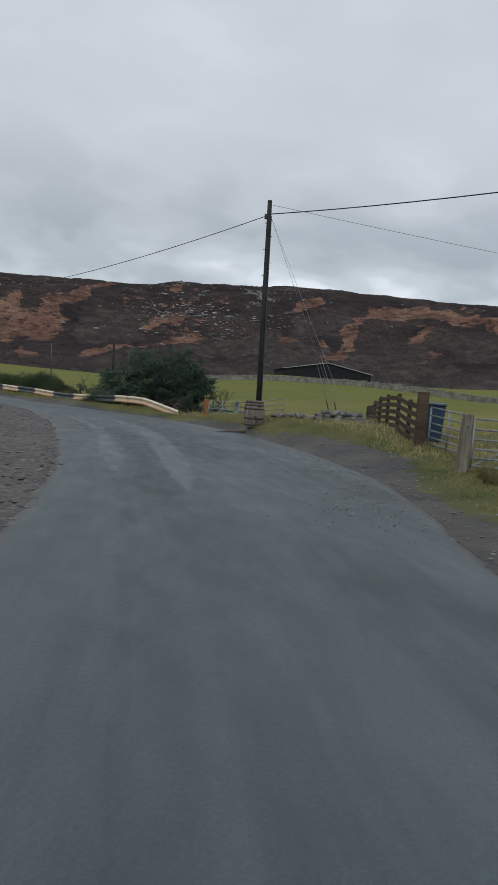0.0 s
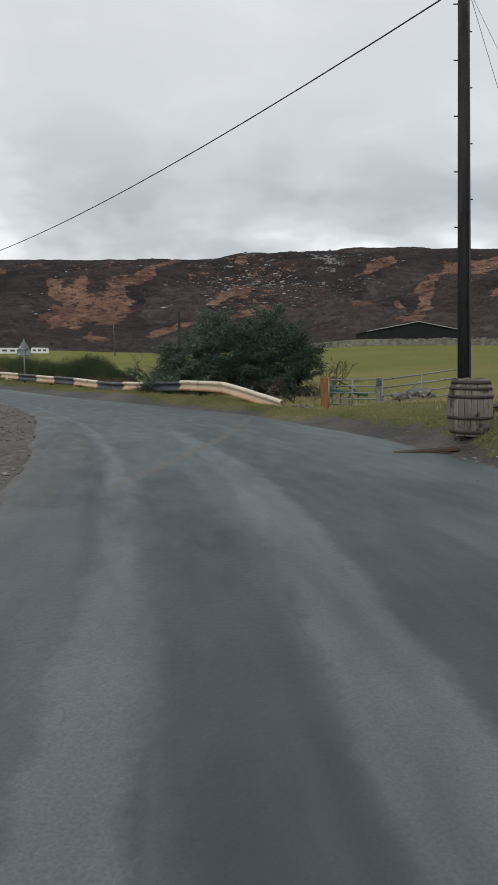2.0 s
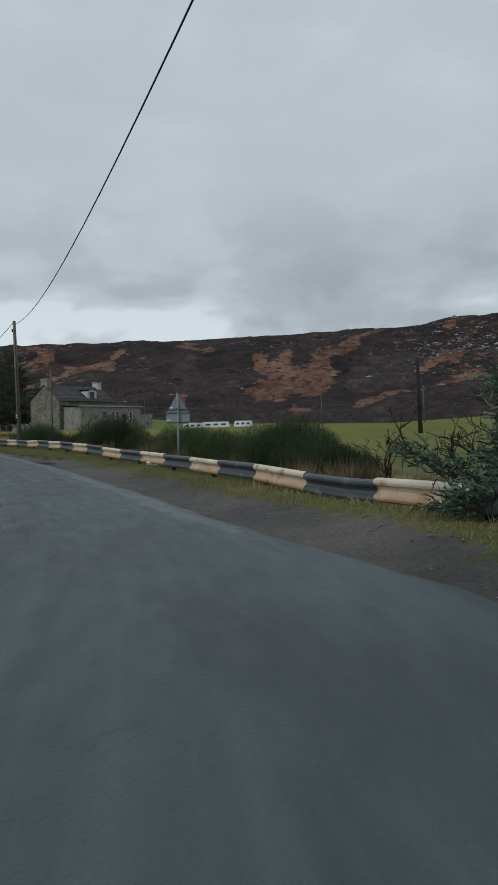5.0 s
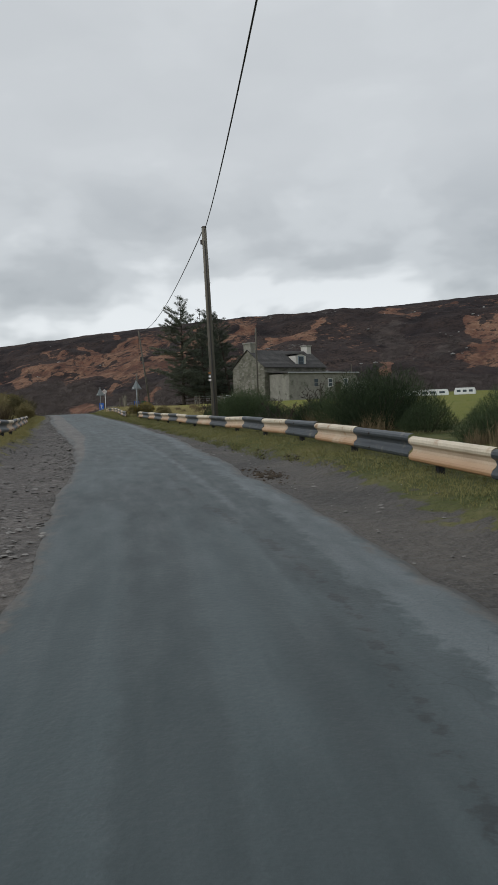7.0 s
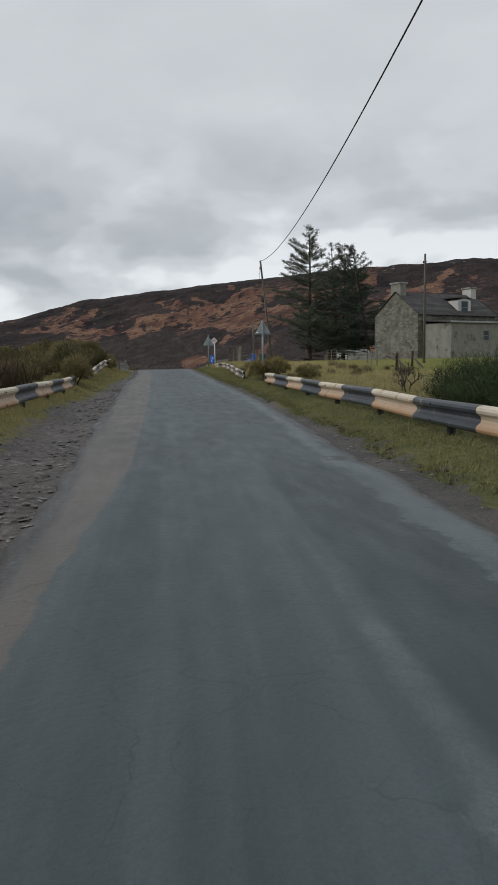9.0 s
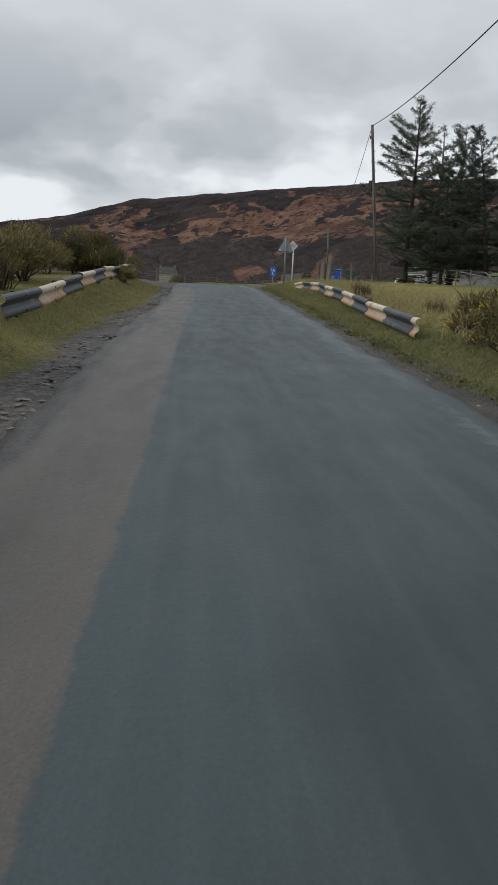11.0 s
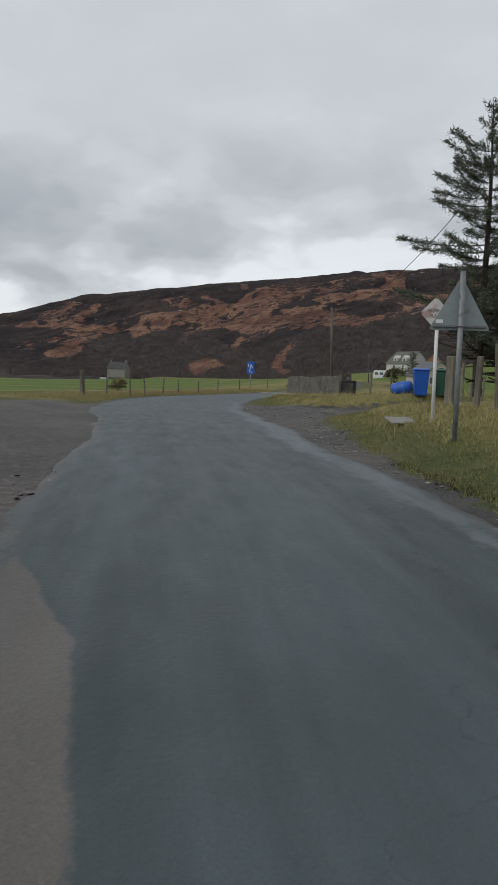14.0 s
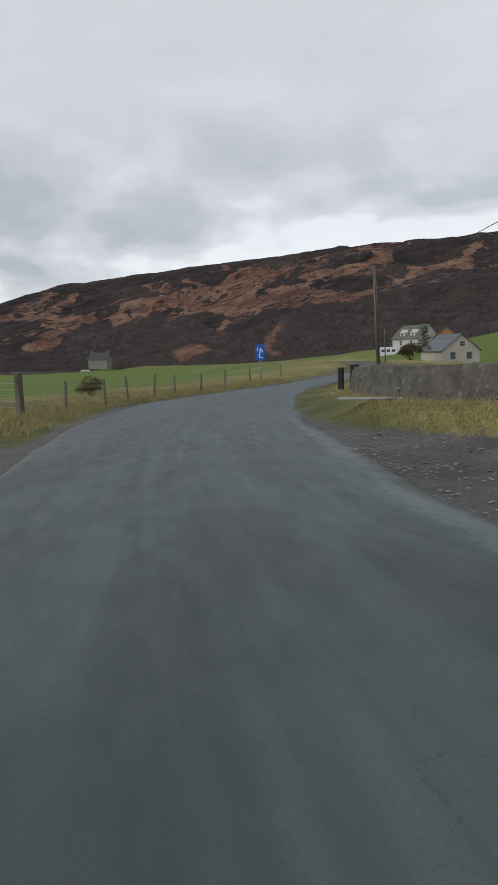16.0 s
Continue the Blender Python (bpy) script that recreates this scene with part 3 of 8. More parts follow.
def land(x, y):
    """Height of the ground for arrays of places, and the place by the road."""
    x, y = np.atleast_1d(np.asarray(x, float)), np.atleast_1d(np.asarray(y, float))
    s, d = by_road(x, y)
    road = np.interp(s, ARC, LINE[:, 2])
    r, l = d - edge_right(s), edge_left(s) - d
    out = np.maximum(np.maximum(r, l), 0)
    bed = road - 0.03 - 0.02 * step01(out, 0.0, 0.5)
    # the grass stands over the worn shoulders
    lip = step01(r, 0.7, 1.9) * 0.13 * (1 - 0.7 * step01(s, 96, 104) * (1 - step01(s, 120, 125))) + step01(l, 0.9, 2.0) * 0.14
    lip += step01(r, 0.2, 0.9) * (1 - step01(r, 1.2, 2.6)) * 0.21 * step01(s, 26, 32) * (1 - step01(s, 40, 46))
    lip += (step01(r, 0.05, 0.8) * 0.34 + step01(r, 0.8, 2.6) * 0.12) * step01(s, 12, 19) * (1 - step01(s, 26, 31))
    lip += step01(l, 0.6, 2.2) * 0.34 * step01(s, 52, 66) * (1 - step01(s, 116, 122))
    lip += step01(r, 0.6, 1.7) * 0.06 * step01(s, 54, 66) * (1 - step01(s, 122, 127))
    lip += step01(r - worn_right(s), 0.2, 2.5) * 0.35 * step01(s, 121, 125) * (1 - step01(s, 138, 143)) * step01(off_track(s, d), 0.95, 1.9)
    lip += step01(r - worn_right(s), 0.0, 1.3) * 0.36 * step01(s, 133, 139) * (1 - step01(s, 156, 166)) * step01(off_track(s, d), 0.95, 1.9)
    lip += step01(r - worn_right(s), -0.15, 0.2) * 0.07 * step01(s, 38, 46) * (1 - step01(s, 118, 123))
    bumps = (fbm(x, y, 2.2, 5, 3) - 0.5) * 0.14 * step01(out, 0.5, 2.5) + (vnoise(x, y, 0.8, 9) - 0.5) * 0.05 * step01(out, 0.1, 0.5)
    near = bed + lip + bumps
    for ps, pd, rx, ry in PUDDLES:
        e = ((s - ps) / (ry * 2.0)) ** 2 + ((d - pd) / (rx * 2.4)) ** 2
        w = 1 - step01(e, 0.9, 2.2)
        near = near * (1 - w) + (road - 0.085) * w
    far = wide_land(x, y) + (fbm(x, y, 26.0, 3, 3) - 0.5) * 1.0 * step01(out, 10, 60)
    k = step01(out, 5.0, 30.0)
    z = near * (1 - k) + far * k
    # a level stand for the bins, with a dip before it
    z = z + 0.22 * np.exp(-((x + 85.6) ** 2 + (y - 109.7) ** 2) / 6.0) - 0.18 * np.exp(-((x + 82.6) ** 2 + (y - 105.8) ** 2) / 4.5)
    # and a hollow behind the board fence
    z = z - 0.28 * np.exp(-((x - 5.3) ** 2 + (y - 19.3) ** 2) / 1.6) - 0.20 * np.exp(-((x + 0.9) ** 2 + (y - 32.9) ** 2) / 5.0)
    return z, s, d


def z_at(x, y):
    return float(land(x, y)[0][0])


def mesh_object(name, verts, faces, material, parent=None, smooth=False):
    me = bpy.data.meshes.new(name)
    me.from_pydata([tuple(v) for v in verts], [], faces)
    if material:
        me.materials.append(material)
    if smooth:
        me.polygons.foreach_set("use_smooth", np.ones(len(me.polygons), bool))
    ob = new(name, me)
    if parent:
        ob.parent = parent
    return ob


def attribute(me, name, values):
    a = me.attributes.new(name, "FLOAT", "POINT")
    a.data.foreach_set("value", np.asarray(values, np.float32))


def mixed(t, fac, a, b):
    n = t.nodes.new("ShaderNodeMix")
    n.data_type = "RGBA"
    for key, v in (("Factor", fac), ("A", a), ("B", b)):
        if isinstance(v, tuple):
            n.inputs[key].default_value = (*v, 1)
        elif isinstance(v, float):
            n.inputs[key].default_value = v
        else:
            t.links.new(v, n.inputs[key])
    return n.outputs["Result"]


def noise_node(t, src, scale, detail=5, rough=0.55, lo=0.38, hi=0.62):
    n, r = t.nodes.new("ShaderNodeTexNoise"), t.nodes.new("ShaderNodeMapRange")
    n.inputs["Scale"].default_value, n.inputs["Detail"].default_value, n.inputs["Roughness"].default_value = scale, detail, rough
    r.inputs["From Min"].default_value, r.inputs["From Max"].default_value = lo, hi
    wire(t, (src, n.inputs["Vector"]), (n.outputs["Fac"], r.inputs["Value"]))
    return r.outputs[0]


def attr_node(t, name):
    n = t.nodes.new("ShaderNodeAttribute")
    n.attribute_name = name
    return n.outputs["Fac"]


def ground_material():
    m = bpy.data.materials.new("rough_ground")
    m.use_nodes = True
    t = m.node_tree
    bsdf = t.nodes["Principled BSDF"]
    pos = t.nodes.new("ShaderNodeNewGeometry").outputs["Position"]
    patch, fine, grit, big = noise_node(t, pos, 0.45), noise_node(t, pos, 9.0), noise_node(t, pos, 38.0, 3), noise_node(t, pos, 0.06)
    verge = mixed(t, patch, (0.068, 0.082, 0.029), (0.115, 0.115, 0.046))
    verge = mixed(t, fine, verge, mixed(t, patch, (0.052, 0.068, 0.021), (0.165, 0.146, 0.068)))
    verge = mixed(t, attr_node(t, "bank"), verge, mixed(t, fine, mixed(t, patch, (0.120, 0.125, 0.040), (0.185, 0.172, 0.062)), (0.205, 0.180, 0.080)))
    field = mixed(t, noise_node(t, pos, 0.13), (0.125, 0.150, 0.022), (0.190, 0.185, 0.034))
    field = mixed(t, fine, field, (0.150, 0.160, 0.034))
    field = mixed(t, attr_node(t, "lush"), field, mixed(t, fine, (0.085, 0.140, 0.024), (0.135, 0.180, 0.036)))
    straw = mixed(t, fine, (0.30, 0.245, 0.10), (0.19, 0.17, 0.06))
    dirt = mixed(t, noise_node(t, pos, 1.3), (0.044, 0.041, 0.038), (0.096, 0.086, 0.076))
    dirt = mixed(t, grit, dirt, mixed(t, patch, (0.048, 0.047, 0.046), (0.112, 0.101, 0.089)))
    dirt = mixed(t, attr_node(t, "stony"), dirt, mixed(t, grit, mixed(t, patch, (0.064, 0.055, 0.050), (0.118, 0.102, 0.092)), mixed(t, fine, (0.042, 0.038, 0.036), (0.180, 0.164, 0.152))))
    col = mixed(t, attr_node(t, "field"), verge, field)
    col = mixed(t, attr_node(t, "straw"), col, straw)
    col = mixed(t, attr_node(t, "moor"), col, mixed(t, noise_node(t, pos, 0.02), (0.045, 0.03, 0.022), (0.16, 0.085, 0.035)))
    dm = t.nodes.new("ShaderNodeMath")
    dm.operation = "ADD"
    soft = t.nodes.new("ShaderNodeMapRange")
    soft.inputs["To Min"].default_value, soft.inputs["To Max"].default_value = -0.3, 0.3
    wire(t, (noise_node(t, pos, 3.2, 6), soft.inputs["Value"]), (attr_node(t, "dirt"), dm.inputs[0]), (soft.outputs[0], dm.inputs[1]))
    cut = t.nodes.new("ShaderNodeMapRange")
    cut.inputs["From Min"].default_value, cut.inputs["From Max"].default_value = 0.38, 0.62
    wire(t, (dm.outputs[0], cut.inputs["Value"]))
    col = mixed(t, cut.outputs[0], col, dirt)
    bp = t.nodes.new("ShaderNodeBump")
    bp.inputs["Strength"].default_value, bp.inputs["Distance"].default_value = 0.7, 0.05
    bsdf.inputs["Specular IOR Level"].default_value = 0.2
    rr = t.nodes.new("ShaderNodeMapRange")
    rr.inputs["To Min"].default_value, rr.inputs["To Max"].default_value = 0.95, 0.62
    wire(t, (col, bsdf.inputs["Base Color"]), (fine, bp.inputs["Height"]), (bp.outputs[0], bsdf.inputs["Normal"]), (cut.outputs[0], rr.inputs["Value"]), (rr.outputs[0], bsdf.inputs["Roughness"]))
    return m


def build_ground():
    """One sheet to the horizon: half-metre cells along the road, ever larger ones away from it."""
    ang = math.radians(41.0)
    u, v = np.array([-math.sin(ang), math.cos(ang)]), np.array([math.cos(ang), math.sin(ang)])
    centre = np.array([-40.0, 52.0])

    def ticks(half, step, limit):
        out, x, h = list(np.arange(-half, half + step / 2, step)), half, step
        while x < limit:
            h *= 1.16
            x += h
            out = [-x] + out + [x]
        return np.array(out)

    a, b = ticks(82, 0.5, 3600), ticks(22, 0.4, 3600)
    A, B = np.meshgrid(a, b, indexing="ij")
    X, Y = centre[0] + A * u[0] + B * v[0], centre[1] + A * u[1] + B * v[1]
    x, y = X.ravel(), Y.ravel()
    z, s, d = land(x, y)
    reach = np.hypot(x + 40, y - 60)
    z = np.where(reach > 460, z - 14 * step01(reach, 460, 1400), z)
    n, k = A.shape
    idx = np.arange(n * k).reshape(n, k)
    faces = np.stack([idx[:-1, :-1], idx[1:, :-1], idx[1:, 1:], idx[:-1, 1:]], -1).reshape(-1, 4).tolist()
    ob = mesh_object("ground", np.stack([x, y, z], 1), faces, ground_material(), smooth=True)
    r, l = d - edge_right(s), edge_left(s) - d
    wob = (fbm(x, y, 3.0, 21, 3) - 0.5)
    wide_r = worn_right(s) + wob * 0.8
    wide_l = worn_left(s) + wob * 0.6
    dirt = np.maximum(1 - step01(r, wide_r - 0.25, wide_r + 0.25), 0) * (1 - step01(l, wide_l - 0.25, wide_l + 0.25))
    dirt = np.maximum(dirt, (1 - step01(off_track(s, d) + wob * 0.8, 0.85, 1.2)) * (d > 0))
    attribute(ob.data, "dirt", dirt)
    attribute(ob.data, "bank", step01(l, 0.2, 1.0) * step01(s, 48, 60) * (1 - step01(s, 124, 132)))
    attribute(ob.data, "stony", step01(l, -0.3, 0.2) * (1 - 0.5 * step01(s, 118, 126)))
    out = np.maximum(r, l)
    attribute(ob.data, "field", step01(out, 6, 11) * (0.6 + 0.4 * fbm(x, y, 30, 4, 3)))
    tall = step01(out, 1.0, 2.5) * (1 - step01(out, 7, 12)) * (step01(s, 140, 146) * 0.6 + step01(d, 3.5, 5) * step01(s, 80, 90) * 0.75)
    attribute(ob.data, "straw", np.clip(tall + step01(out, 2, 4) * (fbm(x, y, 9, 31, 3) - 0.55) * 2.0 * (1 - step01(out, 15, 30)), 0, 1))
    attribute(ob.data, "lush", step01(-x, 92, 130))
    attribute(ob.data, "moor", step01(reach, 440, 520))
    return tagged(ob, "rough grass verges and pasture with worn dirt shoulders", "ground", kind="structure")


def road_material():
    """Asphalt by its own lanes: lateral place and metres along are the UV map; trails, seams and edges are ragged lines across it."""
    m = bpy.data.materials.new("worn_asphalt")
    m.use_nodes = True
    t = m.node_tree
    bsdf = t.nodes["Principled BSDF"]
    pos = t.nodes.new("ShaderNodeNewGeometry").outputs["Position"]
    lane = t.nodes.new("ShaderNodeUVMap").outputs[0]

    def stretched(x, y):
        mp = t.nodes.new("ShaderNodeMapping")
        mp.inputs["Scale"].default_value = (x, y, 1)
        wire(t, (lane, mp.inputs[0]))
        return mp.outputs[0]

    def sums(op, a, b):
        n = t.nodes.new("ShaderNodeMath")
        n.operation = op
        for k, v in enumerate((a, b)):
            if isinstance(v, float):
                n.inputs[k].default_value = v
            else:
                t.links.new(v, n.inputs[k])
        return n.outputs[0]

    def below(value, lo, hi):
        r = t.nodes.new("ShaderNodeMapRange")
        r.inputs["From Min"].default_value, r.inputs["From Max"].default_value = hi, lo
        t.links.new(value, r.inputs["Value"])
        return r.outputs[0]

    wob = sums("MULTIPLY", sums("SUBTRACT", noise_node(t, pos, 2.6, 6, 0.65, 0.2, 0.8), 0.5), 0.35)
    fray = sums("MULTIPLY", sums("SUBTRACT", noise_node(t, pos, 9.0, 4, 0.6, 0.2, 0.8), 0.5), 0.22)
    ragged = sums("ADD", wob, fray)
    patch, mid = noise_node(t, stretched(0.9, 0.30), 1.0, 8, 0.6, 0.36, 0.64), noise_node(t, stretched(4.5, 1.2), 1.0, 6, 0.62, 0.3, 0.7)
    grit, speck = noise_node(t, pos, 70.0, 3, 0.6, 0.3, 0.7), noise_node(t, pos, 26.0, 5, 0.6, 0.35, 0.65)
    streak = noise_node(t, stretched(4.5, 0.10), 1.0, 5, 0.6, 0.44, 0.66)
    wheel = noise_node(t, stretched(1.3, 0.03), 1.0, 3, 0.5, 0.40, 0.62)
    col = mixed(t, sums("ADD", sums("MULTIPLY", patch, 0.45), sums("MULTIPLY", noise_node(t, stretched(0.9, 0.12), 1.0, 4, 0.55, 0.36, 0.64), 0.55)), (0.035, 0.049, 0.052), (0.072, 0.096, 0.101))
    col = mixed(t, sums("MULTIPLY", wheel, 0.65), col, (0.074, 0.098, 0.105))
    col = mixed(t, sums("MULTIPLY", streak, 0.45), col, (0.106, 0.131, 0.139))
    col = mixed(t, sums("MULTIPLY", mid, 0.22), col, (0.040, 0.053, 0.058))
    col = mixed(t, sums("MULTIPLY", attr_node(t, "pale"), sums("ADD", sums("MULTIPLY", patch, 0.40), 0.06)), col, (0.135, 0.160, 0.163))
    damp = noise_node(t, stretched(0.55, 0.16), 1.0, 7, 0.62, 0.50, 0.60)
    col = mixed(t, sums("MULTIPLY", damp, 0.55), col, (0.028, 0.038, 0.041))
    col = mixed(t, sums("MULTIPLY", below(sums("ADD", attr_node(t, "panel"), sums("MULTIPLY", ragged, 0.35)), -0.03, 0.05), 0.55), col, mixed(t, mid, (0.026, 0.036, 0.038), (0.044, 0.057, 0.060)))
    ochre = mixed(t, patch, (0.092, 0.083, 0.074), (0.150, 0.132, 0.115))
    ochre = mixed(t, sums("MULTIPLY", mid, 0.4), ochre, (0.110, 0.105, 0.098))
    col = mixed(t, sums("MULTIPLY", below(sums("ADD", attr_node(t, "past_seam"), sums("MULTIPLY", ragged, 0.22)), -0.01, 0.02), attr_node(t, "repair")), col, ochre)
    for name, strength in (("trail_a", 0.60), ("trail_b", 0.60), ("edge_worn", 0.55)):
        band = below(sums("ADD", attr_node(t, name), sums("MULTIPLY", ragged, 1.0 if name == "edge_worn" else 0.4)), -0.03, 0.06)
        col = mixed(t, sums("MULTIPLY", sums("MULTIPLY", band, noise_node(t, stretched(1.6, 0.45), 1.0, 5, 0.6, 0.26, 0.52)), strength), col, (0.170, 0.196, 0.207))
    col = mixed(t, sums("MULTIPLY", below(sums("ADD", attr_node(t, "seam"), sums("MULTIPLY", ragged, 0.5)), -0.02, 0.05), 0.7), col, mixed(t, speck, (0.105, 0.095, 0.085), (0.150, 0.134, 0.117)))
    col = mixed(t, sums("MULTIPLY", below(sums("ADD", attr_node(t, "crack"), sums("MULTIPLY", ragged, 0.8)), 0.0, 0.03), 0.7), col, (0.020, 0.022, 0.023))
    col = mixed(t, sums("MULTIPLY", grit, 0.45), col, (0.036, 0.044, 0.049))
    dust = below(sums("ADD", attr_node(t, "side"), ragged), 0.02, 0.14)
    col = mixed(t, sums("MULTIPLY", dust, 0.8), col, mixed(t, speck, (0.070, 0.066, 0.062), (0.125, 0.112, 0.098)))
    # fine cracks where the surface has fretted
    cells, gap = t.nodes.new("ShaderNodeTexVoronoi"), t.nodes.new("ShaderNodeMapRange")
    cells.feature = "DISTANCE_TO_EDGE"
    cells.inputs["Scale"].default_value = 2.3
    gap.inputs["From Min"].default_value, gap.inputs["From Max"].default_value = 0.011, 0.003
    warp = t.nodes.new("ShaderNodeVectorMath")
    warp.operation = "MULTIPLY_ADD"
    warp.inputs[1].default_value = (0.5, 0.5, 0.0)
    tw = t.nodes.new("ShaderNodeTexNoise")
    tw.inputs["Scale"].default_value, tw.inputs["Detail"].default_value = 2.2, 5
    wire(t, (pos, tw.inputs["Vector"]), (tw.outputs["Color"], warp.inputs[0]), (pos, warp.inputs[2]), (warp.outputs[0], cells.inputs["Vector"]), (cells.outputs["Distance"], gap.inputs["Value"]))
    fret = noise_node(t, stretched(0.7, 0.22), 1.0, 5, 0.6, 0.52, 0.60)
    col = mixed(t, sums("MULTIPLY", sums("MULTIPLY", gap.outputs[0], fret), 0.35), col, (0.020, 0.022, 0.023))
    col = mixed(t, sums("MULTIPLY", attr_node(t, "broken"), 0.85), col, mixed(t, speck, (0.034, 0.035, 0.036), mixed(t, mid, (0.060, 0.058, 0.055), (0.120, 0.112, 0.104))))
    rr, bp = t.nodes.new("ShaderNodeMapRange"), t.nodes.new("ShaderNodeBump")
    rr.inputs["To Min"].default_value, rr.inputs["To Max"].default_value = 0.62, 0.46
    bp.inputs["Strength"].default_value, bp.inputs["Distance"].default_value = 0.3, 0.006
    bsdf.inputs["Specular IOR Level"].default_value = 0.28
    wire(t, (col, bsdf.inputs["Base Color"]), (mid, rr.inputs["Value"]), (rr.outputs[0], bsdf.inputs["Roughness"]), (speck, bp.inputs["Height"]), (bp.outputs[0], bsdf.inputs["Normal"]))
    return m


def build_road():
    """The asphalt: a thin slab with ragged, broken edges, an ochre repair strip and pale worn trails."""
    s = np.concatenate([np.arange(-58, -4, 1.0), np.arange(-4, 152, 0.2), np.arange(152, 205, 1.0)])
    n, k = len(s), 45
    el = edge_left(s) + (fbm(s, 0 * s, 4.0, 41, 2) - 0.5) * 0.30 + (fbm(s, 0 * s, 0.7, 43, 3) - 0.5) * 0.22
    er = edge_right(s) + (fbm(s, 0 * s + 50, 4.0, 42, 2) - 0.5) * 0.30 + (fbm(s, 0 * s + 50, 0.7, 44, 3) - 0.5) * 0.20
    f = np.concatenate([np.linspace(0, 0.1, 5)[:-1], np.linspace(0.1, 0.9, k - 8), np.linspace(0.9, 1.0, 5)[1:]])
    D = el[:, None] + (er - el)[:, None] * f[None]
    Sg = np.repeat(s[:, None], k, 1)
    X, Y = along(Sg.ravel(), D.ravel())
    base = np.interp(Sg.ravel(), ARC, LINE[:, 2])
    side = np.minimum(D - el[:, None], er[:, None] - D).ravel()
    Z = base + (fbm(X, Y, 7.0, 61, 3) - 0.5) * 0.03 - 0.025 * (1 - step01(side, 0, 0.2))
    low = np.stack([X, Y, Z - 0.10], 1)
    top = np.stack([X, Y, Z], 1)
    idx = np.arange(n * k).reshape(n, k)
    faces = np.stack([idx[:-1, :-1], idx[:-1, 1:], idx[1:, 1:], idx[1:, :-1]], -1).reshape(-1, 4)
    skirt = []
    for c, flip in ((0, False), (k - 1, True)):
        a, b = idx[:-1, c], idx[1:, c]
        q = np.stack([a, b, b + n * k, a + n * k], -1)
        skirt.append(q[:, ::-1] if flip else q)
    faces = np.vstack([faces] + skirt)
    ob = mesh_object("road", np.vstack([top, low]), faces.tolist(), road_material(), smooth=True)
    uv = ob.data.uv_layers.new(name="lane")
    loop = np.empty(len(ob.data.loops), np.int32)
    ob.data.loops.foreach_get("vertex_index", loop)
    both = np.tile(np.stack([D.ravel(), Sg.ravel()], 1), (2, 1))
    uv.data.foreach_set("uv", both[loop].ravel().astype(np.float32))
    d, ss = D.ravel(), Sg.ravel()
    away = 9.0
    inner = np.interp(ss, [16, 18, 24, 32, 36, 38, 60, 63, 66, 72, 76, 80, 88, 100, 107, 114.5, 117, 118.5, 119.5], [-9, -0.9, -0.35, -0.5, -0.8, -9, -9, -0.98, -0.86, -0.78, -0.50, -0.42, -0.36, -0.18, -0.01, -0.05, -0.3, -0.8, -9])
    outer = np.interp(ss, [60, 72, 80, 88, 98, 107, 116, 119], [-1.0, -1.04, -1.08, -1.2, -1.0, -0.73, -0.82, -0.9]) + 0.06 * np.sin(ss * 0.7)
    # pale trails: how far outside its half-width a place lies
    ca, wa = np.interp(ss, [4, 9.5, 11.6, 14.7, 20.8, 24, 27.5, 30], [0.65, 0.74, 0.83, 0.95, 1.28, 1.3, 1.32, 1.0]), np.interp(ss, [4, 10, 16, 20, 26, 30], [0.20, 0.22, 0.22, 0.22, 0.16, 0.10])
    ta = np.abs(d - ca) - wa + 0.8 * (1 - step01(ss, 4, 12)) + 0.8 * step01(ss, 25, 33)
    cb, wb = np.interp(ss, [8, 11.5, 14.5, 22.8, 28, 33.5, 36.6, 48, 54, 62, 78], [-0.2, -0.15, -0.22, -0.08, -0.17, -0.34, -0.5, 1.1, 1.15, 0.95, 0.75]), np.interp(ss, [8, 14, 22, 34], [0.25, 0.16, 0.08, 0.04])
    tb = np.abs(d - cb) - wb + 0.5 * (1 - step01(ss, 5, 14)) + 0.5 * step01(ss, 34, 40) * (1 - step01(ss, 50, 58)) + 0.5 * step01(ss, 70, 80)
    worn = np.abs(d - (er.repeat(k) - 0.30)) - 0.14 - 0.08 * (fbm(ss, 0 * ss, 5.0, 71, 2) - 0.5) * 4 + 0.8 * (1 - step01(ss, 36, 42)) + 0.8 * step01(ss, 150, 160)
    seam = np.abs((ss - 22.07) - (d - 0.61) * 2.31) - 0.20 + np.where((d > -0.2) & (d < 3.8), 0.0, 2.0)
    crack = np.minimum(np.minimum(np.abs((ss - 76.2) + (d - 2.0) * 1.3), np.abs((ss - 76.4) - (d - 2.0) * 0.5)) * 0.6 - 0.03 + np.where(d > 1.75, 0, 1), np.abs(d - 0.9 - 0.25 * np.sin(ss * 0.5)) + np.where((ss > 44) & (ss < 66), 0.0, 1.0))
    crack = np.minimum(crack, np.abs(ss - 58.5 - 0.35 * d) + 0.02)
    crack = np.minimum(crack, np.abs(d - 1.7 - 0.2 * np.sin(ss * 0.8)) + np.where((ss > 98) & (ss < 122), 0.0, 1.0))
    attribute(ob.data, "broken", np.tile(step01(ss, 60, 66) * (1 - step01(ss, 117, 121)) * step01(outer - d, -0.04, 0.02), 2))
    panel = np.abs(d - 0.38) - 0.29 + 0.8 * (1 - step01(ss, 7.5, 9)) + 0.8 * step01(ss, 21.2, 22)
    panel = np.minimum(panel, np.abs(d - 1.72) - 0.52 + 0.8 * (1 - step01(ss, 12.5, 14)) + 0.8 * step01(ss, 25, 27))
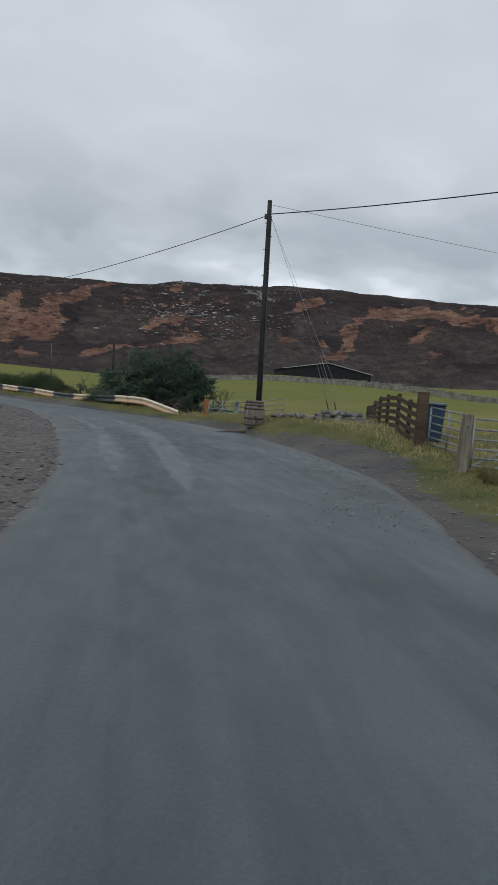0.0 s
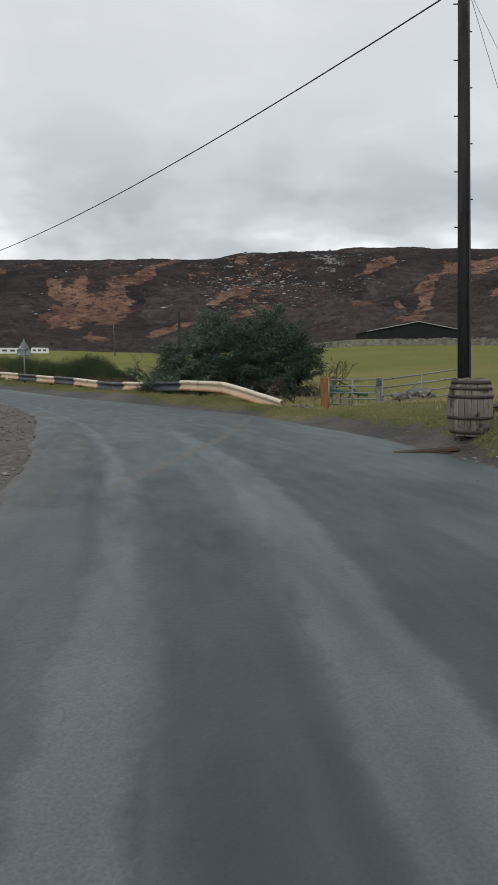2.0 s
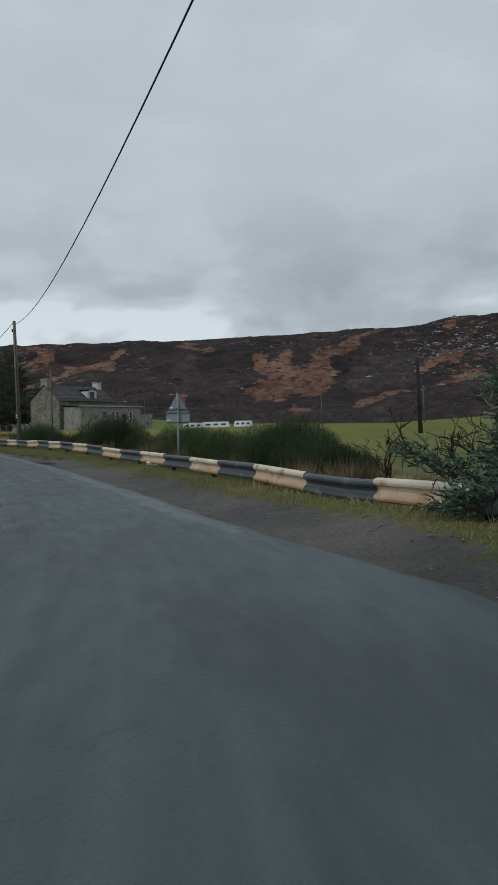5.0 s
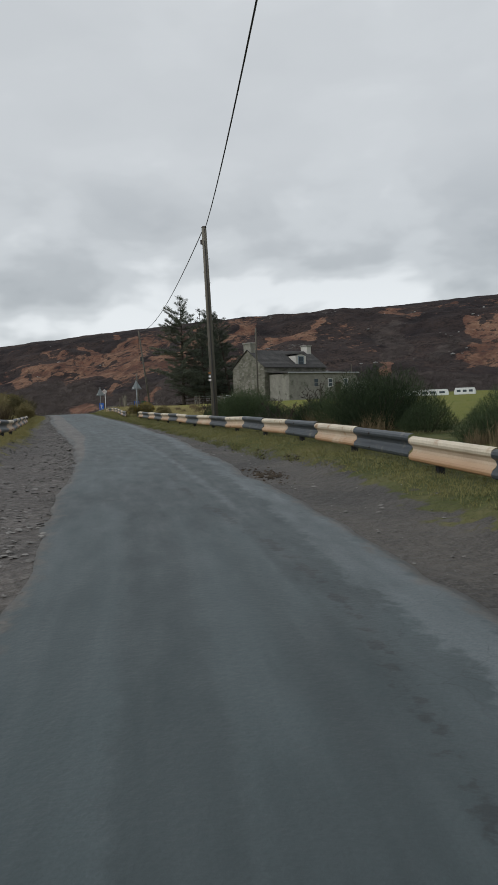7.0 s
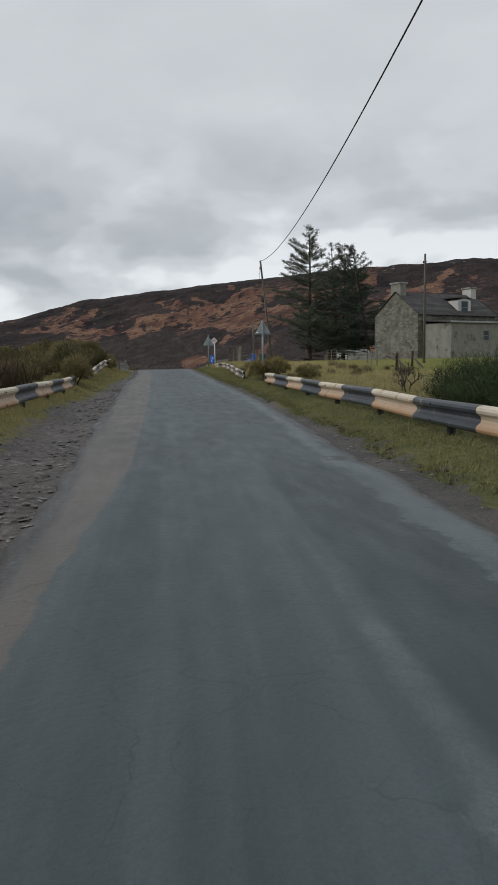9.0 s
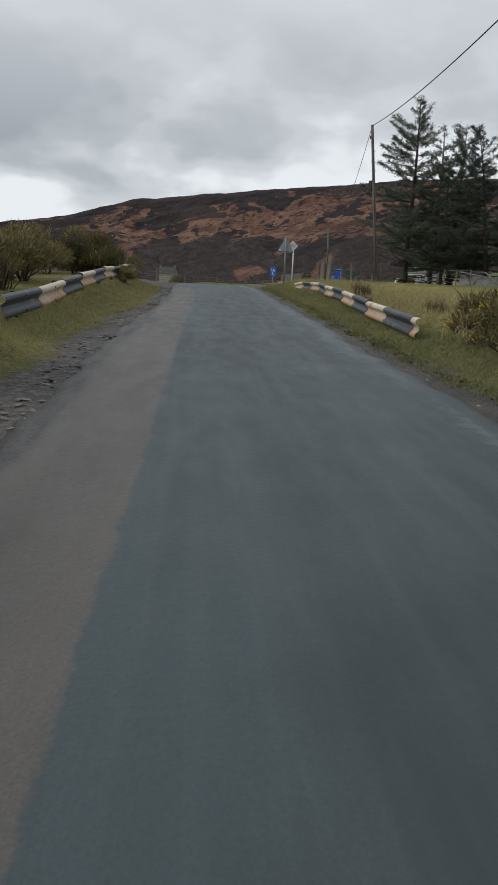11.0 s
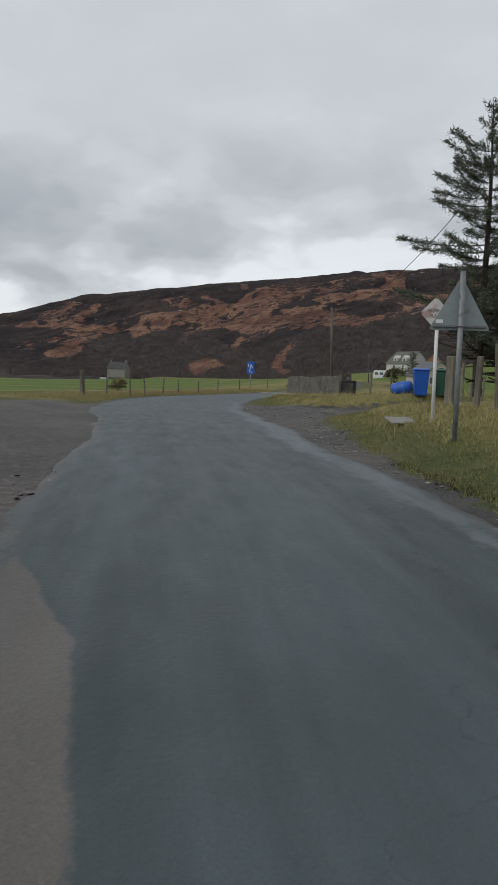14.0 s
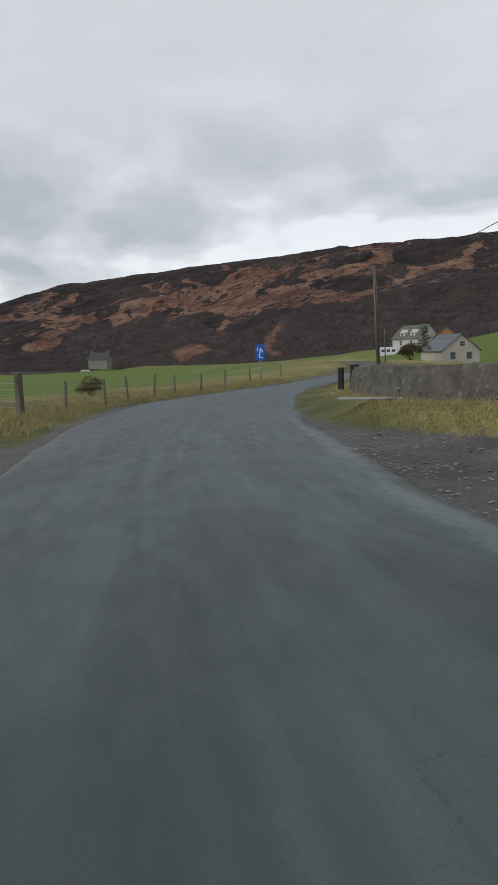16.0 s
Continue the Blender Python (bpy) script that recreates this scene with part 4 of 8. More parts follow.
    panel = np.minimum(panel, np.abs(d + 0.72 + 0.012 * (ss - 22)) - 0.46 + 0.8 * (1 - step01(ss, 18.8, 19.6)) + 0.8 * step01(ss, 26.5, 28))
    panel = np.minimum(panel, np.abs(d - 0.05) - 0.22 + 0.8 * (1 - step01(ss, 49, 50)) + 0.8 * step01(ss, 57.6, 58.4))
    panel = np.minimum(panel, np.abs(d - 1.35) - 0.40 + 0.8 * (1 - step01(ss, 52, 54)) + 0.8 * step01(ss, 75, 79))
    panel = np.minimum(panel, np.abs(d - 1.15) - 0.50 + 0.8 * (1 - step01(ss, 100, 103)) + 0.8 * step01(ss, 113, 116))
    panel = np.minimum(panel, np.abs(d - 0.1) - 0.30 + 0.8 * (1 - step01(ss, 122, 124)) + 0.8 * step01(ss, 134, 138))
    attribute(ob.data, "panel", np.tile(panel, 2))
    attribute(ob.data, "pale", np.tile(1 - step01(ss, 22, 38), 2))
    attribute(ob.data, "repair", np.tile(0.35 + 0.65 * step01(ss, 40, 60), 2))
    for name, val in (("past_seam", np.maximum(d - inner, np.where(ss > 60, outer - d, -1))), ("trail_a", ta), ("trail_b", tb), ("edge_worn", worn), ("seam", seam), ("crack", crack), ("side", side)):
        attribute(ob.data, name, np.tile(val, 2))
    return tagged(ob, "narrow worn grey asphalt road with broken edges", "road", kind="structure")


build_ground()
build_road()

# ---- the moor behind ----
HUB = np.array([-40.0, 70.0])


def foot(az):
    """Metres from the hub to the foot of the hill, which lies further off to the west."""
    return np.interp(az, [30, 42, 50, 57, 75], [235, 280, 350, 425, 450])


def ridge(az):
    return np.interp(az, [32, 45, 55, 65], [620, 680, 760, 820])


SKY_AZ = [-60, -40, -30, -20, -10, -5, 0, 5, 10, 15, 20, 25, 30, 35, 42, 48, 54, 59, 63, 68, 76, 90, 110]
SKY_EL = [6.5, 7.2, 7.8, 8.2, 8.7, 8.8, 8.6, 8.2, 8.0, 7.9, 7.8, 7.6, 7.4, 7.2, 6.95, 6.35, 5.65, 4.93, 3.8, 2.75, 1.6, 0.8, 0.4]


def hill_height(az, r, x, y):
    el = np.interp(az, SKY_AZ, SKY_EL)
    top = np.tan(np.radians(el)) * ridge(az) + 1.0
    top = top * (1 + 0.018 * (fbm(az * 10, 0 * az, 34, 7, 4) - 0.5))
    u = (r - foot(az)) / (ridge(az) - foot(az))
    rise = np.where(u < 0, 0, np.interp(u, [0, 0.08, 0.25, 0.5, 0.72, 0.88, 1.0, 1.3], [0, 0.015, 0.14, 0.45, 0.76, 0.93, 1.0, 0.98]))
    rough = (fbm(x, y, 60, 11, 5) - 0.5) * 13 + (fbm(x, y, 16, 15, 4) - 0.5) * 4.5
    # ledges break the upper slope into crags
    lev = rise * 7 + fbm(x, y, 90, 19, 3) * 1.5
    ledge = (np.abs(lev % 1.0 - 0.5) - 0.25) * 7.0 * step01(u, 0.3, 0.5) * step01(fbm(x, y, 70, 23, 3), 0.42, 0.6)
    body = step01(u, 0.02, 0.2) * (1 - 0.95 * step01(u, 0.80, 0.97))
    return top * rise + (rough + ledge) * body + (fbm(x, y, 9, 29, 3) - 0.5) * 1.6 * step01(u, 0.34, 0.5) - 6.0 * step01(-u, 0, 0.1) - 2.0 - 4.0 * step01(az, 38, 55) * (1 - step01(u, 0.0, 0.3))


# belts of bracken and of scrub wood: azimuth and share of the rise at both ends, half-width in degrees
BRACKEN_EAST = [(9.3, 0.77, 12.8, 0.53, 0.45), (12.8, 0.53, 14.8, 0.41, 1.25), (14.7, 0.40, 16.8, 0.56, 0.8), (15.1, 0.22, 11.7, 0.15, 0.4), (4.7, 0.48, 1.6, 0.53, 0.5),
                (9.7, 0.26, 0.7, 0.40, 0.26), (0.7, 0.40, -8.9, 0.44, 0.18), (-7.1, 0.66, -9.7, 0.73, 0.28), (3.9, 0.76, 3.2, 0.76, 0.3), (-13.3, 0.33, -13.4, 0.53, 0.7),
                (-13.4, 0.53, -13.9, 0.67, 0.6), (-13.9, 0.67, -18.9, 0.72, 0.45), (-19.0, 0.70, -24.6, 0.66, 0.34), (-10.9, 0.44, -13.0, 0.32, 0.28), (-19.1, 0.50, -20.1, 0.53, 0.28), (-21.0, 0.35, -21.6, 0.36, 0.34)]
BRACKEN_MIDDLE = [(25.3, 0.82, 23.3, 0.76, 0.38), (21.5, 0.79, 20.6, 0.86, 0.28), (19.0, 0.60, 17.5, 0.51, 0.6), (18.2, 0.37, 16.4, 0.40, 1.1), (30.9, 0.71, 31.8, 0.63, 0.4), (34.7, 0.61, 31.8, 0.63, 0.22),
                  (37.6, 0.68, 36.6, 0.72, 0.28), (25.7, 0.29, 24.9, 0.41, 0.5), (50.2, 0.70, 46.0, 0.50, 0.32), (48.7, 0.45, 46.0, 0.47, 0.4), (45.4, 0.70, 44.1, 0.64, 0.4), (51.1, 0.61, 48.6, 0.57, 0.4), (47.6, 0.84, 46.3, 0.73, 0.28)]
BRACKEN_WEST = [(63.2, 0.59, 59.0, 0.49, 0.45), (59.0, 0.56, 58.2, 0.68, 0.55), (59.0, 0.49, 54.7, 0.42, 0.34), (61.7, 0.26, 59.4, 0.32, 0.34), (59.4, 0.32, 57.8, 0.39, 0.3), (54.3, 0.48, 51.8, 0.60, 0.4),
                (51.9, 0.53, 50.5, 0.52, 0.36), (50.7, 0.49, 47.6, 0.41, 0.36), (47.6, 0.40, 44.3, 0.50, 0.36), (46.3, 0.51, 45.0, 0.64, 0.5), (44.3, 0.50, 41.9, 0.55, 0.24), (41.8, 0.62, 38.7, 0.63, 0.28),
                (38.7, 0.64, 36.3, 0.71, 0.24), (39.7, 0.41, 38.1, 0.46, 0.36), (36.5, 0.51, 34.4, 0.62, 0.36), (51.3, 0.11, 49.0, 0.17, 0.34), (48.6, 0.23, 48.3, 0.32, 0.4), (45.5, 0.17, 44.6, 0.23, 0.36), (45.5, 0.14, 44.1, 0.12, 0.3)]
WOODS = [(10.0, 0.44, 5.7, 0.48, 1.2), (13.3, 0.16, 5.2, 0.20, 0.6), (-8.7, 0.54, -12.0, 0.58, 0.95), (-8.4, 0.37, -11.7, 0.34, 0.9), (-17.1, 0.31, -20.7, 0.35, 0.95), (-21.2, 0.51, -26.0, 0.49, 1.1), (-1.2, 0.36, -7.2, 0.39, 0.65),
         (25.1, 0.61, 24.5, 0.46, 1.1), (21.0, 0.38, 20.2, 0.45, 0.6), (57.9, 0.27, 52.8, 0.26, 1.1), (52.7, 0.35, 48.9, 0.21, 0.9), (43.7, 0.12, 41.0, 0.17, 1.1), (40.7, 0.29, 36.0, 0.35, 0.8)]


def belts(az, u, rows, deep):
    """Cover in 0..1 along belts on the slope; deep: share of the rise for each degree of half-width."""
    out = np.zeros_like(az)
    for a0, u0, a1, u1, w in rows:
        wu = 0.014 + deep * w
        near = np.abs(az - (a0 + a1) / 2) < abs(a1 - a0) / 2 + 3 * w + 1
        x, y = (az[near] - a0) / w, (u[near] - u0) / wu
        dx, dy = (a1 - a0) / w, (u1 - u0) / wu
        t = np.clip((x * dx + y * dy) / (dx * dx + dy * dy), 0, 1)
        out[near] = np.maximum(out[near], 1 - step01(np.hypot(x - t * dx, y - t * dy), 0.35, 1.3))
    return out


def hill_material():
    m = bpy.data.materials.new("moorland")
    m.use_nodes = True
    t = m.node_tree
    bsdf = t.nodes["Principled BSDF"]
    pos = t.nodes.new("ShaderNodeNewGeometry").outputs["Position"]
    broad, mid, fine = noise_node(t, pos, 0.02), noise_node(t, pos, 0.10, 6, 0.65), noise_node(t, pos, 0.55, 5, 0.65)
    heath = mixed(t, mid, (0.011, 0.0098, 0.011), (0.036, 0.030, 0.031))
    heath = mixed(t, fine, heath, mixed(t, broad, (0.020, 0.0165, 0.018), (0.066, 0.047, 0.040)))
    bracken = mixed(t, mid, (0.070, 0.034, 0.026), (0.160, 0.075, 0.049))
    bracken = mixed(t, fine, bracken, mixed(t, broad, (0.070, 0.042, 0.034), (0.175, 0.102, 0.074)))
    bracken = mixed(t, noise_node(t, pos, 0.05, 7, 0.7, 0.47, 0.60), bracken, mixed(t, fine, (0.155, 0.083, 0.056), (0.220, 0.138, 0.094)))
    bracken = mixed(t, noise_node(t, pos, 0.17, 6, 0.7, 0.54, 0.60), bracken, (0.040, 0.028, 0.024))
    wood = mixed(t, mid, (0.038, 0.031, 0.030), (0.074, 0.060, 0.055))
    stone = mixed(t, fine, (0.06, 0.06, 0.06), (0.25, 0.25, 0.245))
    grass = mixed(t, mid, (0.105, 0.135, 0.022), (0.17, 0.165, 0.04))

    def ragged(name, amount, lo, hi):
        a, r, c = t.nodes.new("ShaderNodeMath"), t.nodes.new("ShaderNodeMapRange"), t.nodes.new("ShaderNodeMapRange")
        a.operation = "ADD"
        r.inputs["To Min"].default_value, r.inputs["To Max"].default_value = -amount, amount
        c.inputs["From Min"].default_value, c.inputs["From Max"].default_value = lo, hi
        wire(t, (noise_node(t, pos, 0.16, 7, 0.7, 0.3, 0.7), r.inputs["Value"]), (r.outputs[0], a.inputs[0]), (attr_node(t, name), a.inputs[1]), (a.outputs[0], c.inputs["Value"]))
        return c.outputs[0]

    col = mixed(t, ragged("bracken", 0.60, 0.44, 0.56), heath, bracken)
    col = mixed(t, ragged("wood", 0.3, 0.4, 0.6), col, wood)
    col = mixed(t, ragged("pasture", 0.1, 0.4, 0.6), col, grass)
    col = mixed(t, ragged("crag", 0.5, 0.75, 0.95), col, stone)
    bp = t.nodes.new("ShaderNodeBump")
    bp.inputs["Strength"].default_value, bp.inputs["Distance"].default_value = 0.5, 1.4
    wire(t, (col, bsdf.inputs["Base Color"]), (mid, bp.inputs["Height"]), (bp.outputs[0], bsdf.inputs["Normal"]))
    bsdf.inputs["Roughness"].default_value = 0.95
    bsdf.inputs["Specular IOR Level"].default_value = 0.1
    return m


def hill_fields(az, u, x, y):
    """Bracken, scrub wood, crag and pasture cover in 0..1."""
    wa, wu = (fbm(x, y, 26, 63, 4) - 0.5), (fbm(x, y, 24, 67, 4) - 0.5)
    a2, u2 = az + wa * 2.6, u + wu * 0.12
    west = step01(az, 30, 42)
    br = step01(fbm(x, y, 48, 33, 5), 0.53, 0.66) * step01(u, 0.25, 0.4) * (1 - step01(u, 0.80, 0.92)) * (0.34 + 0.30 * west)
    br = np.maximum(br, belts(a2, u2, BRACKEN_EAST + BRACKEN_MIDDLE + BRACKEN_WEST, 0.072) * 1.15)
    # slanting belts of bracken and bleached grass on the western slope
    belt = fbm(az * 1.0 + 2 * wa, (u2 + 0.021 * az) * 55, 5.0, 73, 5)
    br = np.maximum(br, step01(belt, 0.50, 0.58) * step01(fbm(x, y, 30, 77, 4), 0.38, 0.54) * step01(u, 0.30, 0.45) * (1 - step01(u, 0.68, 0.86)) * west * 0.72)
    br = br * (0.50 + 0.85 * fbm(x, y, 12, 69, 5))
    line = 0.20 + 0.16 * fbm(x, y, 160, 43, 3) + 0.30 * (fbm(x, y, 55, 45, 4) - 0.5)
    wood = (1 - step01(u - line, -0.03, 0.06)) * (0.5 + 0.5 * step01(fbm(x, y, 45, 47, 3), 0.3, 0.5))
    wood = np.maximum(wood * (1 - 0.9 * step01(br, 0.35, 0.7)), belts(a2, u2, WOODS, 0.085))
    br = br * (1 - 0.75 * wood)
    crag = step01(fbm(x, y, 22, 53, 5), 0.54, 0.70) * step01(u, 0.36, 0.5) * (1 - step01(u, 0.84, 0.92)) * (0.30 + 0.7 * np.exp(-((az + 1) / 6) ** 2) + 0.4 * np.exp(-((az - 36) / 8) ** 2))
    return br, wood, crag, 0 * u


def build_hill():
    az = np.concatenate([np.arange(-62, -26, 0.5), np.arange(-26, 68, 0.13), np.arange(68, 112, 0.5)])
    part_u = np.concatenate([np.linspace(-0.065, 1.0, 190), np.array([1.05, 1.15, 1.3, 1.55, 2.0, 3.0])])
    A, U = np.meshgrid(az, part_u, indexing="ij")
    R = foot(A) + U * (ridge(A) - foot(A))
    X, Y = HUB[0] - R * np.sin(np.radians(A)), HUB[1] + R * np.cos(np.radians(A))
    a, rr, x, y = A.ravel(), R.ravel(), X.ravel(), Y.ravel()
    z = hill_height(a, rr, x, y)
    n, k = A.shape
    idx = np.arange(n * k).reshape(n, k)
    faces = np.stack([idx[:-1, :-1], idx[:-1, 1:], idx[1:, 1:], idx[1:, :-1]], -1).reshape(-1, 4).tolist()
    ob = mesh_object("hillside", np.stack([x, y, z], 1), faces, hill_material(), smooth=True)
    for name, val in zip(("bracken", "wood", "crag", "pasture"), hill_fields(a, U.ravel(), x, y)):
        attribute(ob.data, name, val)
    return tagged(ob, "long moorland hill of dark heather and rust-coloured bracken", "hill", kind="structure")


build_hill()

# ---- building helpers ----


def thing(name, x, y, z=None, turn=0.0, label="", category="", group=""):
    """An empty at the base of a thing; its parts are built in its own axes."""
    ob = new(name)
    ob.empty_display_size = 0.2
    ob.matrix_world = pose(x, y, z_at(x, y) if z is None else z, 0, 0, turn)
    return tagged(ob, label, category, group)


def part(name, bm, material, parent, label="", smooth=False):
    me = bpy.data.meshes.new(name)
    bm.to_mesh(me)
    bm.free()
    me.materials.append(material)
    if smooth:
        me.polygons.foreach_set("use_smooth", np.ones(len(me.polygons), bool))
    ob = new(name, me)
    ob.parent = parent
    return tagged(ob, label)


def raw_part(name, verts, faces, material, parent, label="", smooth=False):
    return tagged(mesh_object(name, verts, faces, material, parent, smooth), label)


def box(bm, sx, sy, sz, x=0, y=0, z=0, rx=0, ry=0, rz=0, bevel=0.0):
    """A box round (x, y, z), which is its middle."""
    m = pose(x, y, z, rx, ry, rz) @ Matrix.Diagonal((sx, sy, sz, 1))
    made = bmesh.ops.create_cube(bm, size=1.0, matrix=m)
    if bevel:
        edges = list({e for v in made["verts"] for e in v.link_edges})
        bmesh.ops.bevel(bm, geom=edges, offset=bevel, segments=1, affect="EDGES")
    return bm


def rod(bm, a, b, r1, r2=None, sides=8):
    """A tapered round bar from a to b."""
    a, b = Vector(a), Vector(b)
    r2 = r1 if r2 is None else r2
    m = Matrix.Translation((a + b) / 2) @ (b - a).to_track_quat("Z", "Y").to_matrix().to_4x4()
    bmesh.ops.create_cone(bm, cap_ends=True, segments=sides, radius1=r1, radius2=max(r2, 1e-4), depth=(b - a).length, matrix=m)
    return bm


def prism(bm, outline, depth, m=Matrix()):
    """An outline in x and z, pushed depth along y, then laid by m."""
    low = [bm.verts.new(m @ Vector((x, 0, z))) for x, z in outline]
    top = [bm.verts.new(m @ Vector((x, depth, z))) for x, z in outline]
    n = len(outline)
    bm.faces.new(low)
    bm.faces.new(top[::-1])
    for i in range(n):
        bm.faces.new((low[i], top[i], top[(i + 1) % n], low[(i + 1) % n]))
    bmesh.ops.recalc_face_normals(bm, faces=bm.faces)
    return bm


def B():
    return bmesh.new()


def sagged(a, b, sag, n=28):
    a, b = np.array(a, float), np.array(b, float)
    t = np.linspace(0, 1, n)[:, None]
    p = a + (b - a) * t
    p[:, 2] -= sag * 4 * (t * (1 - t))[:, 0]
    return p


def tube(points, r, sides=5):
    """Vertices and faces of a thin tube along points."""
    p = np.asarray(points, float)
    d = np.gradient(p, axis=0)
    d /= np.linalg.norm(d, axis=1)[:, None]
    side = np.cross(d, (0, 0, 1.0))
    bad = np.linalg.norm(side, axis=1) < 1e-3
    side[bad] = (1, 0, 0)
    side /= np.linalg.norm(side, axis=1)[:, None]
    up = np.cross(side, d)
    verts = np.vstack([p + r * (math.cos(a) * side + math.sin(a) * up) for a in np.arange(sides) * 2 * math.pi / sides])
    n = len(p)
    faces = [(k * n + i, k * n + i + 1, ((k + 1) % sides) * n + i + 1, ((k + 1) % sides) * n + i) for k in range(sides) for i in range(n - 1)]
    return verts, faces


def overhead_wire(name, a, b, sag, r, label, material="cable"):
    a, b = np.array(a, float), np.array(b, float)
    ob = new(name)
    ob.location = a
    v, f = tube(sagged(a, b, sag) - a, r)
    raw_part("strand", v, f, M[material], ob)
    return tagged(ob, label, "overhead wire", "overhead wires")


# ---- poles and wires ----


def utility_pole(base, top, r, material, label, steps=True, plates=False, transformer=False):
    x, y = base
    ob = thing("utility_pole", x, y, label=label, category="utility pole", group="utility poles")
    z0 = ob.matrix_world.translation.z
    tip = Vector((top[0] - x, top[1] - y, top[2] - z0))
    bm = B()
    rod(bm, (0, 0, -0.3), tip, r, r * 0.72, 14)
    part("shaft", bm, M[material], ob, smooth=True)
    rng = random.Random(int(x * 7))
    bm = B()
    rod(bm, tip, tip + Vector((0, 0, 0.04)), r * 0.80, r * 0.6, 12)
    part("cap", bm, M["iron"], ob)
    if steps:
        for k in range(9):
            f = 0.42 + 0.06 * k
            side = 1 if k % 2 else -1
            p = tip * f
            bm = B()
            rod(bm, p, p + Vector((side * (r * 0.85 + 0.06), 0.02, 0.01)), 0.011, 0.011, 6)
            part("step_bolt", bm, M["iron"], ob)
    v, f = tube([tip * t + Vector((r * 0.9 * math.cos(0.6), -r * 0.9, 0)) for t in np.linspace(0.05, 0.93, 10)], 0.018)
    raw_part("earth_cable", v, f, M["cable"], ob)
    bm = B()
    box(bm, 0.10, 0.12, 0.16, tip.x * 0.93 - r, tip.y * 0.93, tip.z * 0.93, bevel=0.01)
    part("cable_clamp", bm, M["iron"], ob)
    if plates:
        for k, (h, mat, w) in enumerate(((0.10, "sign_white", 0.13), (0.05, "frame_white", 0.10), (0.16, "red_wood", 0.12))):
            c = tip * (0.235 + (0.0, 0.018, 0.036)[k]) + Vector((-0.05, -r * 0.98, 0))
            bm = B()
            box(bm, w, 0.012, 0.07, c.x, c.y, c.z, bevel=0.003)
            part("number_plate", bm, M[mat], ob, "small blank plate nailed to the pole")
    if transformer:
        c = tip * 0.63
        bm = B()
        box(bm, 0.22, 0.2, 0.5, c.x - 0.2, c.y, c.z, bevel=0.02)
        part("switch_box", bm, M["cable"], ob)
    return ob


P1, P2, P3, P5 = (0.02, 25.65, 7.65), (-35.76, 64.85, 7.30), (-74.77, 99.88, 9.20), (-109.8, 133.5, 7.0)
utility_pole((0.22, 25.0), P1, 0.105, "pole", "tall dark tarred utility pole behind a wooden barrel")
utility_pole((-35.62, 64.88), P2, 0.12, "pole_grey", "silvered wooden utility pole behind the crash barrier", plates=True)
utility_pole((-73.95, 100.3), P3, 0.10, "pole_grey", "leaning wooden utility pole with a dark switch box", transformer=True)
utility_pole((-109.5, 133.6), P5, 0.14, "pole_grey", "weathered utility pole behind a stone wall")
utility_pole((-60.2, 101.0), (-60.25, 101.1, 8.2), 0.095, "pole_grey", "thin wooden utility pole in front of a derelict house")
utility_pole((-14.35, 74.5), (-14.5, 74.6, 4.8), 0.14, "pole", "short dark pole stub beside a conifer thicket", steps=False)
for a, b in (((-33.6, 121.2), 5.7), ((-20.0, 116.0), 5.3), ((-143.2, 183.8), 4.5), ((-114.3, 162.1), 4.4)):
    utility_pole(a, (a[0] - 0.15, a[1], b), 0.09, "pole_grey", "distant thin grey pole in a field", steps=False)
overhead_wire("overhead_wire", (0.12, 25.5, 7.2), (P2[0], P2[1], 7.15), 1.68, 0.014, "black overhead cable sagging between two roadside poles")
overhead_wire("overhead_wire", P2, P3, 1.1, 0.018, "black overhead cable running on along the road")
overhead_wire("overhead_wire", P3, P5, 1.95, 0.014, "thin overhead cable running on to the next pole")
overhead_wire("overhead_wire", (0.12, 25.5, 7.2), (26.0, -5.0, 7.5), 0.9, 0.018, "black overhead cable crossing above the gate")
overhead_wire("overhead_wire", (0.12, 25.5, 7.5), (60.0, 46.0, 7.6), 0.8, 0.008, "thin grey wire crossing the field", "stay")
overhead_wire("overhead_wire", (-60.25, 101.1, 8.0), (-73.5, 126.0, 6.6), 0.4, 0.010, "thin overhead cable to the derelict house")
for anchor in ((3.0, 24.5), (3.05, 27.95)):
    ob = new("stay_wire")
    fz = z_at(*anchor)
    ob.location = (*anchor, fz)
    top = np.array((0.10 - anchor[0], 25.5 - anchor[1], 7.1 - fz))
    v, f = tube([(0, 0, 0.6), tuple(top * 0.5 + (0, 0, 0.28)), tuple(top)], 0.005)
    raw_part("strand", v, f, M["stay"], ob)
    v, f = tube([tuple(top * 0.10 + (0, 0, 0.02)), tuple(top * 0.30 + (0, 0, 0.19))], 0.009)
    raw_part("guard_tube", v, f, M["steel"], ob, "pale plastic guard tube")
    v, f = tube([(0, 0, -0.2), (top[0] * 0.1, top[1] * 0.1, top[2] * 0.1)], 0.02)
    raw_part("anchor_rod", v, f, M["iron"], ob)
    tagged(ob, "thin steel stay wire anchored in the grass", "stay wire", "stay wires")


# ---- crash barriers ----
W_BEAM = [(0.00, 0.31), (0.035, 0.305), (0.075, 0.285), (0.085, 0.255), (0.075, 0.225), (0.025, 0.19), (0.012, 0.155), (0.025, 0.12), (0.075, 0.085), (0.085, 0.055), (0.075, 0.025), (0.035, 0.005), (0.0, 0.0)]


